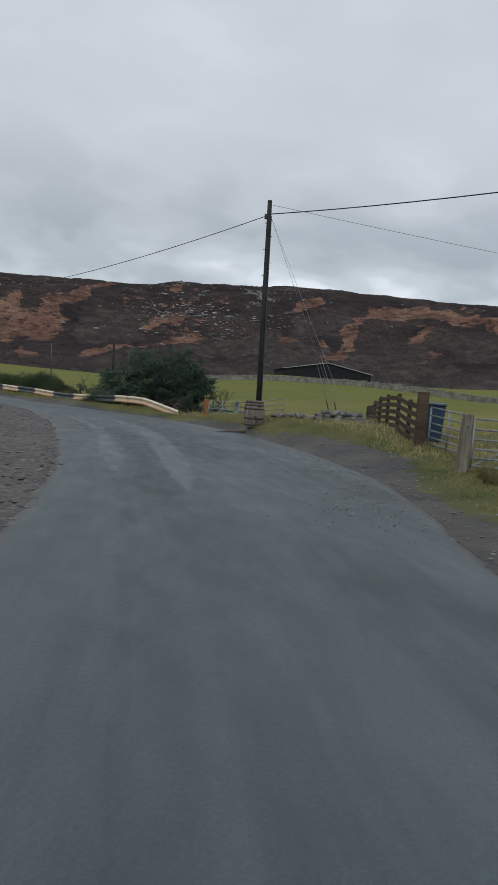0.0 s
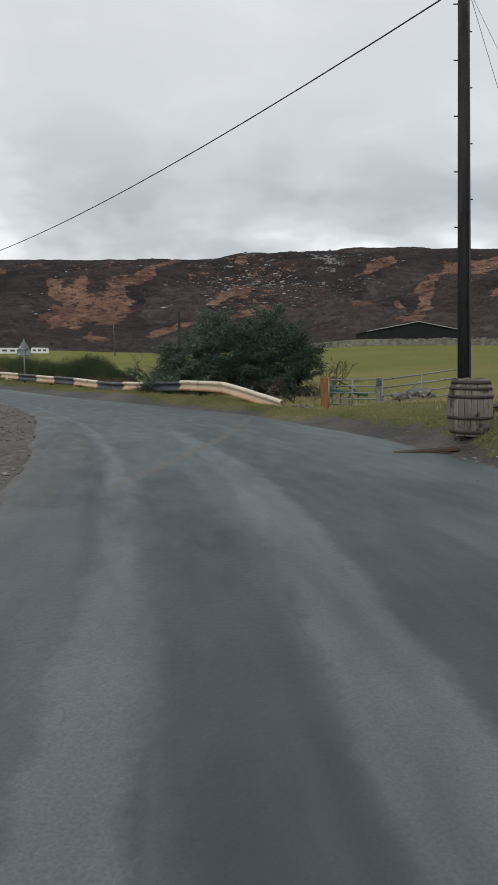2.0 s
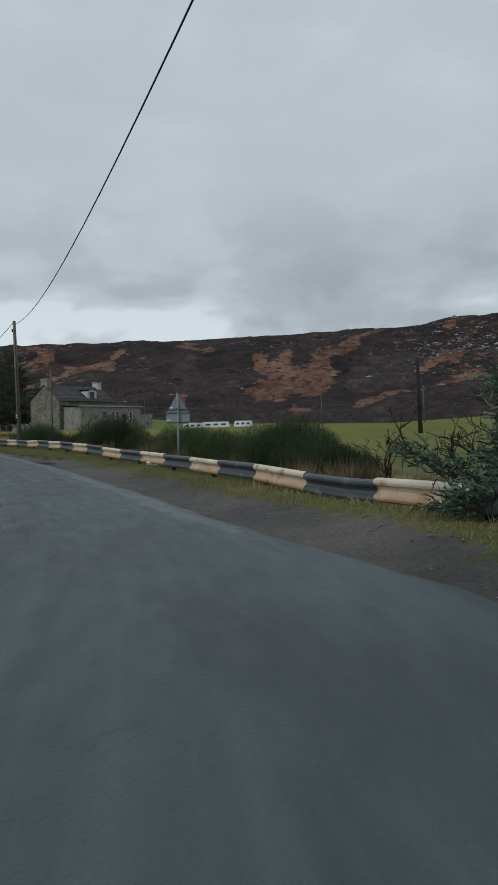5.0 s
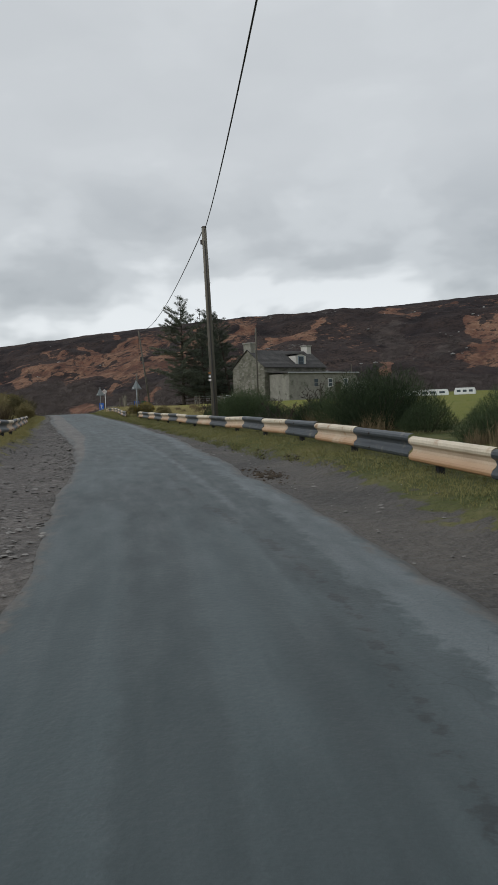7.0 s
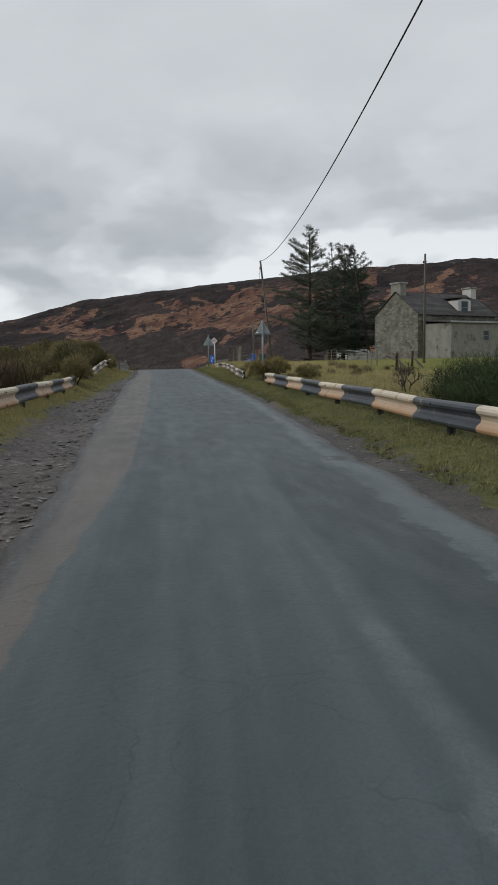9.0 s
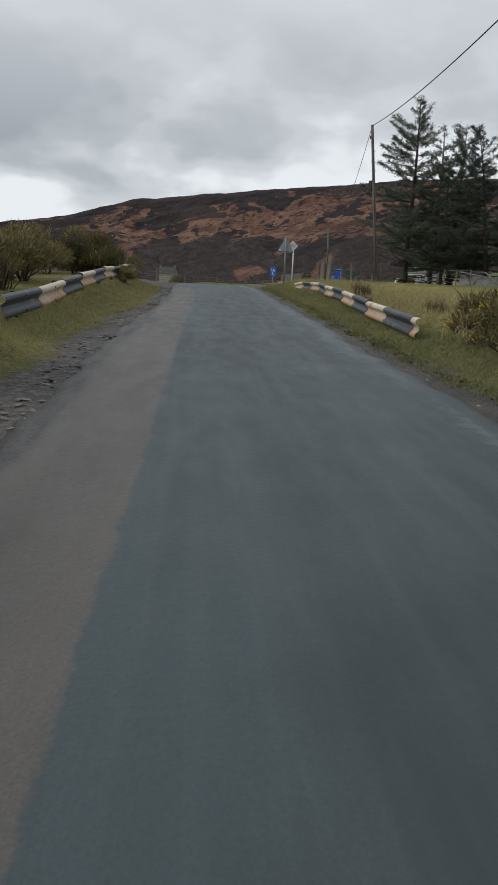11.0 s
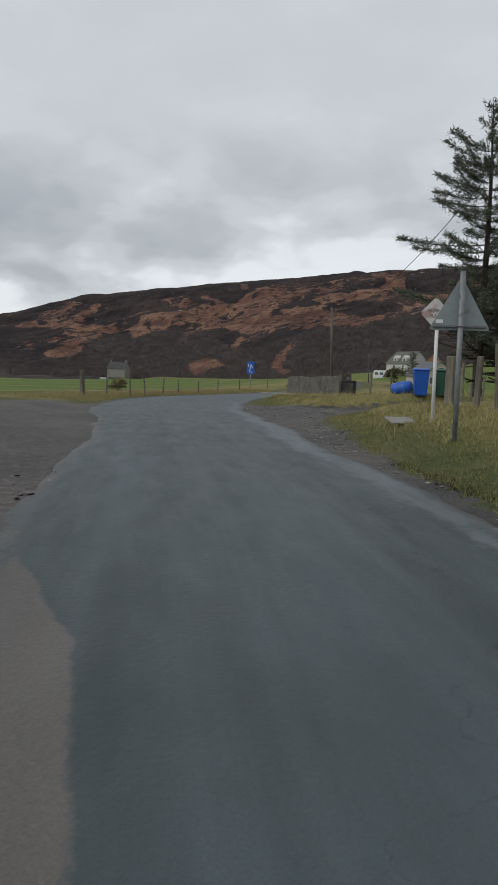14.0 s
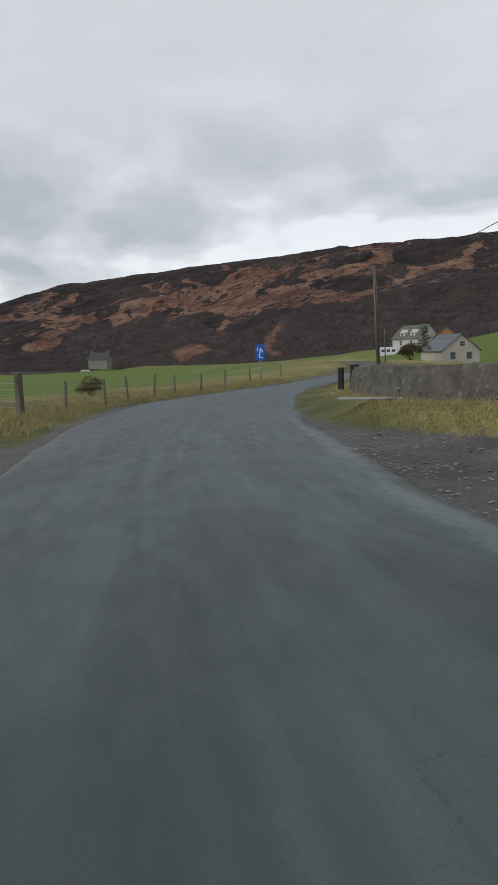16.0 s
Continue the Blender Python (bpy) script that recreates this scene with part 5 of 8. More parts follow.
def crash_barrier(pts, top, first_white, length, label, toward, plain_until=0.0, seed=1):
    """A steel beam in alternately painted lengths on posts. pts(s) gives the plan, top(s) the height over the ground; toward: +1 faces left, -1 right of the way."""
    s0, s1 = pts["s"][0], pts["s"][-1]
    rng = random.Random(seed)
    x0, y0 = along(s0, np.interp(s0, pts["s"], pts["d"]))
    ob = new("crash_barrier")
    base = Vector((float(x0), float(y0), z_at(x0, y0)))
    ob.location = base
    cuts, s = [s0], first_white - 40 * length
    while s < s1 - 0.3:
        if s > s0 + 0.3:
            cuts.append(s)
        s += length
    cuts.append(s1)
    white_first = int(round((cuts[1] - first_white) / length)) % 2 == 1
    inner = [(d - 0.006, z) for d, z in W_BEAM[::-1]]
    prof = np.array(W_BEAM + inner)
    for i in range(len(cuts) - 1):
        a, b = cuts[i], cuts[i + 1]
        n = max(2, int((b - a) / 0.55) + 1)
        ss = np.linspace(a, b, n)
        ds = np.interp(ss, pts["s"], pts["d"])
        X, Y = along(ss, ds)
        Z = land(X, Y)[0]
        Z = np.convolve(np.pad(Z, 2, mode="edge"), np.ones(5) / 5, "valid") + np.interp(ss, pts["s"], top)
        hx, hy = np.interp(ss, ARC, NOR[:, 0]), np.interp(ss, ARC, NOR[:, 1])
        proud = 0.004 * (i % 2)
        ring = []
        for dd, zz in prof:
            ring.append(np.stack([X - toward * hx * (dd + proud), Y - toward * hy * (dd + proud), Z - 0.35 + zz * 1.13], 1))
        V = np.stack(ring, 1).reshape(-1, 3) - np.array(base)
        k = len(prof)
        F = [(r * k + c, r * k + (c + 1) % k, (r + 1) * k + (c + 1) % k, (r + 1) * k + c) for r in range(n - 1) for c in range(k)]
        F += [tuple(range(k))[::-1], tuple(range((n - 1) * k, n * k))]
        white = (i % 2 == 0) == white_first or b < plain_until
        sec = raw_part("beam_section", V, F, M["rail_white" if white else "rail_black"], ob, "cream-painted beam section" if white else "black-painted beam section")
        attribute(sec.data, "low", np.tile(np.clip(1.15 - prof[:, 1] / 0.20, 0, 1), n))
        if rng.random() < 0.6:
            m = n // 2
            for zz in (0.255, 0.055):
                bm = B()
                c = Vector((X[m] - toward * hx[m] * 0.085, Y[m] - toward * hy[m] * 0.085, Z[m] - 0.35 + zz * 1.13)) - base
                rod(bm, c, c + Vector((-toward * hx[m] * 0.02, -toward * hy[m] * 0.02, 0)), 0.016, 0.012, 6)
                part("bolt", bm, M["iron"], sec)
    s = s0 + 1.1
    while s < s1:
        d = np.interp(s, pts["s"], pts["d"]) + toward * 0.07
        x, y = along(s, d)
        g = z_at(x, y)
        h = float(np.interp(s, pts["s"], top)) - 0.05
        bm = B()
        box(bm, 0.10, 0.09, h + 0.3, x - base.x, y - base.y, g + (h - 0.3) / 2 - base.z, rz=heading(s), bevel=0.008)
        part("barrier_post", bm, M["pole"], ob)
        s += 3.2
    return tagged(ob, label, "crash barrier", "crash barriers")


crash_barrier({"s": [31.3, 31.9, 33.8, 36, 42, 45, 50, 54, 62, 66, 74, 82, 93, 94.2], "d": [5.55, 5.4, 4.9, 4.7, 4.22, 4.08, 4.10, 4.0, 3.8, 3.75, 3.7, 3.75, 3.8, 3.95]},
              [0.16, 0.26, 0.54, 0.51, 0.38, 0.42, 0.46, 0.45, 0.46, 0.46, 0.46, 0.48, 0.46, 0.40], 47.73, 2.183,
              "dented crash barrier painted in black and cream sections", 1, plain_until=37.5, seed=3)
crash_barrier({"s": [98.5, 101, 108, 115, 119.2, 121.0], "d": [3.75, 3.85, 4.3, 4.65, 4.6, 4.55]}, [0.36, 0.38, 0.38, 0.36, 0.34, 0.24], 105.5, 2.22,
              "black and cream crash barrier with a bent-down end", 1, seed=5)
crash_barrier({"s": [66, 76, 90, 92.2], "d": [-3.0, -2.85, -2.7, -2.75]}, [0.50, 0.50, 0.48, 0.42], 66.4, 2.22,
              "black and cream crash barrier on a grassy bank", -1, seed=7)
crash_barrier({"s": [97, 104, 112, 117.5, 119.2], "d": [-2.65, -2.6, -2.65, -2.7, -2.75]}, [0.42, 0.44, 0.46, 0.54, 0.48], 99.42, 2.22,
              "black and cream crash barrier half hidden by gorse", -1, seed=9)


# ---- road signs ----


def rounded_triangle(w, h, r=0.03, n=4):
    pts = [(-w / 2, 0), (w / 2, 0), (0, h)]
    out = []
    for i in range(3):
        p, a, b = np.array(pts[i]), np.array(pts[i - 1]), np.array(pts[(i + 1) % 3])
        u, v = (a - p) / np.linalg.norm(a - p), (b - p) / np.linalg.norm(b - p)
        for t in np.linspace(0, 1, n):
            q = p + u * r * (1 - t) ** 2 * 1.6 + v * r * t ** 2 * 1.6
            out.append((q[0], q[1]))
    return out


def sign_post(ob, h, r=0.038, mat="steel", lean=0.0):
    bm = B()
    rod(bm, (0, 0, -0.3), (lean, 0, h), r, r, 12)
    part("post", bm, M[mat], ob, smooth=True)
    bm = B()
    rod(bm, (lean, 0, h), (lean, 0, h + 0.02), r * 1.1, r * 0.8, 12)
    part("post_cap", bm, M["black"], ob)


def channels(parent, zs, w, y):
    for z in zs:
        bm = B()
        box(bm, w, 0.03, 0.035, 0, y, z, bevel=0.005)
        part("channel", bm, M["sign_rail"], parent)
        bm = B()
        box(bm, 0.10, 0.10, 0.03, 0, y - 0.045, z, bevel=0.01)
        part("clip", bm, M["steel"], parent)


def warning_sign(x, y, turn, size, low, post_h, label, plate=False):
    """Seen from its grey back: a triangle on a post, with channels and stickers."""
    ob = thing("road_sign", x, y, turn=turn, label=label, category="road sign", group="roadside warning signs")
    sign_post(ob, post_h)
    h = size * 0.87
    bm = B()
    prism(bm, rounded_triangle(size, h), 0.004, pose(0, 0.062, low))
    tri = part("sign_plate", bm, M["sign_back"], ob, "bare grey back of a triangular plate")
    channels(tri, (low + h * 0.07,), size * 0.86, 0.045)
    bm = B()
    box(bm, 0.10, 0.003, 0.05, -size * 0.33, 0.058, low + h * 0.16)
    part("sticker", bm, M["sticker"], tri)
    if plate:
        bm = B()
        out = [(-0.36, -0.42), (0.36, -0.42), (0.36, -0.02), (-0.36, -0.02)]
        prism(bm, out, 0.004, pose(0, 0.062, low))
        bmesh.ops.bevel(bm, geom=[e for e in bm.edges if abs(e.verts[0].co.y - e.verts[1].co.y) > 0.002], offset=0.035, segments=3, affect="EDGES")
        sub = part("sub_plate", bm, M["sign_back"], ob, "bare grey back of a rectangular plate")
        channels(sub, (low - 0.07, low - 0.36), 0.70, 0.045)
        bm = B()
        box(bm, 0.10, 0.003, 0.04, -0.28, 0.058, low - 0.30)
        part("sticker", bm, M["sticker"], sub)
    return ob


warning_sign(-18.10, 50.58, 28, 0.58, 1.70, 2.23, "grey back of a triangular road sign with a plate below", plate=True)
warning_sign(-52.2, 77.15, 40, 0.66, 1.75, 2.30, "grey back of a triangular road sign beside gorse")
warning_sign(-74.62, 94.0, 44, 0.86, 1.55, 2.36, "grey back of a triangular road sign on a grass verge")


def text_part(name, words, size, material, parent, m):
    cu = bpy.data.curves.new(name, "FONT")
    cu.body, cu.size, cu.align_x, cu.align_y, cu.extrude = words, size, "CENTER", "CENTER", 0.0015
    tmp = bpy.data.objects.new(name, cu)
    scene.collection.objects.link(tmp)
    bpy.context.view_layer.update()
    me = bpy.data.meshes.new_from_object(tmp.evaluated_get(bpy.context.evaluated_depsgraph_get()))
    bpy.data.objects.remove(tmp)
    me.materials.clear()
    me.materials.append(material)
    ob = new(name, me)
    ob.parent = parent
    ob.matrix_local = m
    return ob


def passing_place_sign(x, y, turn):
    ob = thing("passing_place_sign", x, y, turn=turn, label="white diamond passing place sign on a white post", category="road sign")
    bm = B()
    rod(bm, (0, 0, -0.3), (0.0, 0, 1.88), 0.032, 0.032, 12)
    part("post", bm, M["frame_white"], ob, smooth=True)
    bm = B()
    box(bm, 0.40, 0.006, 0.40, -0.05, -0.045, 1.91, ry=45)
    bmesh.ops.bevel(bm, geom=[e for e in bm.edges if abs(e.verts[0].co.y - e.verts[1].co.y) > 0.003], offset=0.03, segments=3, affect="EDGES")
    face = part("sign_plate", bm, M["sign_white"], ob)
    for k, words in enumerate(("PASSING", "PLACE")):
        text_part("lettering", words, 0.08, M["ink"], face, pose(-0.05, -0.051, 1.95 - 0.09 * k, 90, 0, 0))
    return ob


passing_place_sign(-76.36, 96.2, 52)


def blue_sign(x, y, turn):
    ob = thing("blue_road_sign", x, y, z=-0.45, turn=turn, label="blue rectangular road sign with white bars on a post", category="road sign")
    sign_post(ob, 1.7, 0.05)
    bm = B()
    prism(bm, [(-0.40, 1.55), (0.40, 1.55), (0.40, 2.85), (-0.40, 2.85)], 0.006, pose(0, -0.07, 0))
    bmesh.ops.bevel(bm, geom=[e for e in bm.edges if abs(e.verts[0].co.y - e.verts[1].co.y) > 0.003], offset=0.05, segments=3, affect="EDGES")
    face = part("sign_plate", bm, M["sign_blue"], ob)
    for x0, z0, w, h, a in ((-0.02, 2.2, 0.09, 0.75, 12), (0.14, 2.35, 0.07, 0.35, -30), (-0.2, 2.45, 0.07, 0.3, 0), (0.05, 1.75, 0.3, 0.07, 0)):
        bm = B()
        box(bm, w, 0.004, h, x0, -0.078, z0, ry=a)
        part("marking", bm, M["sticker"], face, "plain pale marking")
    return ob


blue_sign(-125.4, 139.2, 46)

# ---- the corner by the field gate ----


def wooden_barrel(x, y):
    ob = thing("barrel", x, y, label="weathered oak cask with iron hoops beside a utility pole", category="barrel")
    n, H = 22, 0.84

    def rad(z):
        return 0.26 + 0.065 * (1 - (2 * z / H - 1) ** 2)

    zs = np.linspace(0, H, 8)
    rng = random.Random(5)
    for k in range(n):
        a0, a1 = 2 * math.pi * k / n + 0.012, 2 * math.pi * (k + 1) / n - 0.012
        jut = rng.uniform(-0.004, 0.006)
        V, F = [], []
        for z in zs:
            r = rad(z) + jut
            for rr, a in ((r, a0), (r, a1), (r - 0.03, a1), (r - 0.03, a0)):
                V.append((rr * math.cos(a), rr * math.sin(a), z + (jut if z > 0.8 else 0)))
        for i in range(len(zs) - 1):
            for c in range(4):
                F.append((4 * i + c, 4 * i + (c + 1) % 4, 4 * i + 4 + (c + 1) % 4, 4 * i + 4 + c))
        F += [(3, 2, 1, 0), tuple(4 * len(zs) - 4 + c for c in range(4))]
        raw_part("stave", V, F, M["oak"], ob)
    for z, w in ((0.06, 0.05), (0.27, 0.045), (0.58, 0.045), (0.70, 0.04), (0.79, 0.05)):
        V, F = [], []
        m = 28
        for i in range(m):
            a = 2 * math.pi * i / m
            for rr, zz in ((rad(z - w / 2) + 0.012, z - w / 2), (rad(z + w / 2) + 0.012, z + w / 2), (rad(z + w / 2) + 0.004, z + w / 2), (rad(z - w / 2) + 0.004, z - w / 2)):
                V.append((rr * math.cos(a), rr * math.sin(a), zz))
        for i in range(m):
            j = (i + 1) % m
            F += [(4 * i + c, 4 * j + c, 4 * j + (c + 1) % 4, 4 * i + (c + 1) % 4) for c in range(4)]
        raw_part("hoop", V, F, M["iron"], ob, smooth=True)
    bm = B()
    rod(bm, (0, 0, H - 0.06), (0, 0, H - 0.03), 0.25, 0.25, 24)
    part("barrel_head", bm, M["oak"], ob)
    return ob


wooden_barrel(0.06, 23.75)
ob = thing("plank", -0.62, 23.25, turn=12, label="dark weathered plank lying on the verge grass", category="plank")
bm = B()
box(bm, 0.95, 0.14, 0.05, 0, 0, 0.045, ry=-4, bevel=0.008)
part("board", bm, M["dark_wood"], ob)


def board_fence(pts, heights, boards, label):
    """Posts at the points and boards from post to post."""
    x0, y0 = pts[0]
    ob = thing("board_fence", x0, y0, label=label, category="fence")
    z0 = ob.matrix_world.translation.z
    rng = random.Random(11)
    P = [Vector((x - x0, y - y0, z_at(x, y) - z0)) for x, y in pts]
    for k, (p, h) in enumerate(zip(P, heights)):
        w = 0.24 if k == 0 else 0.10
        bm = B()
        box(bm, w, w * (0.9 if k else 0.7), h + 0.3, p.x, p.y, p.z + (h - 0.3) / 2, rx=rng.uniform(-2, 2), ry=rng.uniform(-2, 2), rz=rng.uniform(-6, 6), bevel=0.012)
        part("fence_post", bm, M["dark_wood"], ob)
    for k in range(len(P) - 1):
        a, b = P[k], P[k + 1]
        mid, d = (a + b) / 2, b - a
        for i in range(boards):
            f = (i + 0.55) / boards
            z = mid.z + (min(heights[k], heights[k + 1]) if k else heights[1]) * f * 0.98
            bm = B()
            box(bm, d.length + 0.04, 0.026, 0.125, mid.x - 0.06, mid.y, z, rx=0, ry=-math.degrees(math.atan2(d.z, d.xy.length)) + rng.uniform(-0.8, 0.8), rz=math.degrees(math.atan2(d.y, d.x)), bevel=0.005)
            part("board", bm, M["dark_wood"], ob)
    return ob


board_fence([(4.02, 17.45), (4.12, 19.3), (4.22, 21.3), (4.30, 23.4), (4.45, 25.7), (4.75, 28.6), (4.95, 31.5)], [1.30, 1.06, 1.06, 1.04, 1.0, 0.85, 0.7], 5,
            "dark brown slatted timber fence with a stout end post")


def wheelie_bin(x, y, turn, mat, label, lid=None, h=1.06):
    ob = thing("wheelie_bin", x, y, turn=turn, label=label, category="wheelie bin", group="wheelie bins")
    V = [(-0.22, -0.24, 0.05), (0.22, -0.24, 0.05), (0.22, 0.22, 0.05), (-0.22, 0.22, 0.05), (-0.28, -0.33, h - 0.07), (0.28, -0.33, h - 0.07), (0.28, 0.33, h - 0.07), (-0.28, 0.33, h - 0.07)]
    bm = B()
    vs = [bm.verts.new(v) for v in V]
    for f in ((3, 2, 1, 0), (4, 5, 6, 7), (0, 1, 5, 4), (1, 2, 6, 5), (2, 3, 7, 6), (3, 0, 4, 7)):
        bm.faces.new([vs[i] for i in f])
    bmesh.ops.bevel(bm, geom=list(bm.edges), offset=0.03, segments=2, affect="EDGES")
    body = part("body", bm, M[mat], ob)
    bm = B()
    box(bm, 0.60, 0.72, 0.07, 0, 0, h - 0.035, rx=2, bevel=0.025)
    part("lid", bm, M[lid or mat], ob)
    bm = B()
    rod(bm, (-0.24, 0.38, h - 0.06), (0.24, 0.38, h - 0.06), 0.018, 0.018, 8)
    part("handle", bm, M[lid or mat], ob)
    for sx in (-0.23, 0.23):
        bm = B()
        rod(bm, (sx - 0.025, 0.27, 0.10), (sx + 0.025, 0.27, 0.10), 0.10, 0.10, 16)
        part("wheel", bm, M["black"], ob)
    return ob


wheelie_bin(4.86, 19.75, -8, "bin_navy", "navy blue wheelie bin behind a field gate", h=1.08)


def field_gate(a, b, h, bars, label, brace=True):
    """A galvanised tube gate between two places."""
    x0, y0 = a
    turn = math.degrees(math.atan2(b[1] - a[1], b[0] - a[0]))
    L = math.hypot(b[0] - a[0], b[1] - a[1])
    ob = thing("field_gate", x0, y0, turn=turn, label=label, category="gate", group="field gates")
    slope = (z_at(*b) - z_at(*a)) / L
    for k in range(bars):
        z = 0.14 + (h - 0.14) * (k / (bars - 1)) ** 1.12
        bm = B()
        rod(bm, (0, 0, z), (L, 0, z + slope * L), 0.020, 0.020, 8)
        part("gate_bar", bm, M["steel"], ob, smooth=True)
    for x in (0.0, L * 0.5, L):
        bm = B()
        rod(bm, (x, 0, 0.10 + slope * x), (x, 0, h + 0.02 + slope * x), 0.024, 0.024, 8)
        part("gate_upright", bm, M["steel"], ob, smooth=True)
    if brace:
        bm = B()
        rod(bm, (0.05, 0.02, 0.15), (L * 0.5, 0.02, h), 0.015, 0.015, 6)
        part("gate_brace", bm, M["steel"], ob)
    return ob


def gate_post(x, y, w, h, mat, label, lean=(0, 0)):
    ob = thing("gate_post", x, y, turn=8, label=label, category="gate post", group="gate posts")
    bm = B()
    box(bm, w, w * 0.9, h + 0.3, 0, 0, (h - 0.3) / 2, rx=lean[0], ry=lean[1], bevel=0.02)
    part("shaft", bm, M[mat], ob)
    bm = B()
    rod(bm, (0, -w * 0.5 - 0.02, h * 0.78), (0, w * 0.5 + 0.05, h * 0.78), 0.012, 0.012, 6)
    part("hinge_pin", bm, M["iron"], ob)
    return ob


gate_post(4.0, 13.7, 0.18, 1.10, "post_wood", "thick grey weathered gate post beside a steel gate", lean=(0, 2))
field_gate((4.14, 13.65), (7.4, 13.3), 1.02, 6, "galvanised tube field gate closed beside the road")
field_gate((4.20, 17.3), (4.62, 15.6), 0.98, 6, "narrow steel hurdle beside a wheelie bin", brace=False)


def mesh_fence(a, b, h, label):
    x0, y0 = a
    turn = math.degrees(math.atan2(b[1] - a[1], b[0] - a[0]))
    L = math.hypot(b[0] - a[0], b[1] - a[1])
    ob = thing("wire_fence", x0, y0, turn=turn, label=label, category="fence", group="wire fences")
    for k in range(8):
        v, f = tube([(0, 0, 0.06 + h * k / 7), (L, 0, 0.06 + h * k / 7)], 0.004, 4)
        raw_part("line_wire", v, f, M["stay"], ob)
    for x in np.arange(0.15, L, 0.16):
        v, f = tube([(x, 0, 0.06), (x, 0, 0.06 + h)], 0.003, 4)
        raw_part("cross_wire", v, f, M["stay"], ob)
    return ob


mesh_fence((4.62, 15.6), (4.05, 13.85), 0.9, "sagging wire stock netting between gate posts")
gate_post(-2.10, 33.4, 0.20, 1.02, "red_wood", "orange-brown timber gate post by a steel gate", lean=(0, -1.5))
field_gate((-1.98, 33.3), (-0.72, 32.1), 0.95, 6, "galvanised field gate hung on an orange-brown post", brace=False)
knot = gate_post(-0.68, 32.05, 0.09, 1.0, "steel", "grey steel gate post wrapped with blue twine")
v, f = tube([(0.075 * math.cos(a), 0.075 * math.sin(a) - 0.01, 0.76 + 0.012 * a + 0.02 * math.sin(3 * a)) for a in np.linspace(0, 17, 60)], 0.012)
raw_part("twine", v, f, M["bin_navy"], knot, "knotted dark blue twine")
v, f = tube([(0.0, -0.09, 0.80), (-0.10, -0.12, 0.78), (-0.14, -0.12, 0.66), (-0.08, -0.11, 0.60)], 0.012)
raw_part("twine", v, f, M["bin_navy"], knot, "hanging end of blue twine")


def rusting_implement(x, y, turn):
    """A small mounted plough with curved tines, left behind the gate."""
    ob = thing("farm_implement", x, y, turn=turn, label="old green-painted farm implement with curved tines behind a gate", category="implement")
    bm = B()
    rod(bm, (-0.7, 0, 0.62), (0.55, 0, 0.50), 0.045, 0.045, 8)
    part("beam", bm, M["bin_green"], ob)
    for px in (-0.5, -0.2, 0.1, 0.4):
        v, f = tube([(px, 0, 0.56), (px - 0.16, 0.02, 0.46), (px - 0.15, 0.02, 0.2), (px + 0.02, 0.02, 0.0)], 0.026, 6)
        raw_part("tine", v, f, M["bin_green"], ob)
    bm = B()
    rod(bm, (-0.62, 0, 0.55), (-0.62, 0.0, 1.0), 0.03, 0.03, 8)
    part("headstock", bm, M["bin_green"], ob)
    bm = B()
    rod(bm, (-0.62, -0.02, 0.98), (0.2, 0.02, 0.58), 0.022, 0.022, 8)
    part("stay", bm, M["iron"], ob)
    return ob


rusting_implement(-1.35, 33.9, -35)
field_gate((-0.60, 32.0), (1.3, 31.2), 0.92, 5, "old tube gate sunk into a grassy bank")


def stone(rng, sx, sy, sz):
    """A rough split stone: verts and faces."""
    bm = bmesh.new()
    bmesh.ops.create_icosphere(bm, subdivisions=1, radius=1.0)
    for v in bm.verts:
        k = rng.uniform(0.82, 1.12)
        c = v.co * k
        v.co = Vector((max(-0.8, min(0.8, c.x)) * sx, max(-0.8, min(0.8, c.y)) * sy, max(-0.7, min(0.7, c.z)) * sz))
    return bm


STONES = []
rng = random.Random(21)
for k in range(10):
    bm = stone(rng, 0.5, 0.35 + 0.2 * rng.random(), 0.30 + 0.2 * rng.random())
    me = bpy.data.meshes.new("stone")
    bm.to_mesh(me)
    bm.free()
    me.materials.append(M["rock"])
    STONES.append(me)


def lay_stone(parent, rng, x, y, z, size, flat=1.0):
    ob = new("stone", rng.choice(STONES))
    ob.parent = parent
    ob.matrix_local = pose(x, y, z, rng.uniform(-8, 8), rng.uniform(-8, 8), rng.uniform(0, 360)) @ Matrix.Diagonal((size, size, size * flat, 1))
    return ob


def stone_row(a, b, label, seed, courses, length_scale=0.30):
    ob = thing("stone_pile", *a, turn=math.degrees(math.atan2(b[1] - a[1], b[0] - a[0])), label=label, category="stone pile", group="stone piles")
    L, rr = math.hypot(b[0] - a[0], b[1] - a[1]), random.Random(seed)
    z0 = z_at(*a)
    for c in range(courses):
        x = 0.05 + L * 0.12 * c
        while x < L * (1 - 0.10 * c):
            size = rr.uniform(0.7, 1.4) * length_scale
            g = z_at(a[0] + (b[0] - a[0]) * x / L, a[1] + (b[1] - a[1]) * x / L) - z0
            lay_stone(ob, rr, x, rr.uniform(-0.10, 0.10), g + 0.09 + c * 0.115, size, 0.5)
            x += size * 0.55
    return ob


stone_row((0.75, 25.2), (3.7, 24.0), "low row of tumbled flat stones in the grass", 31, 1, 0.50)
stone_row((2.0, 24.75), (3.9, 23.95), "low courses of dark flat stones from a tumbled wall", 37, 3, 0.44)
stone_row((-2.9, 32.9), (-2.2, 32.6), "few loose stones at the foot of a gate post", 33, 1)
stone_row((-0.6, 30.6), (0.5, 30.3), "tumbled stones from an old wall in grass", 35, 3, 0.5)



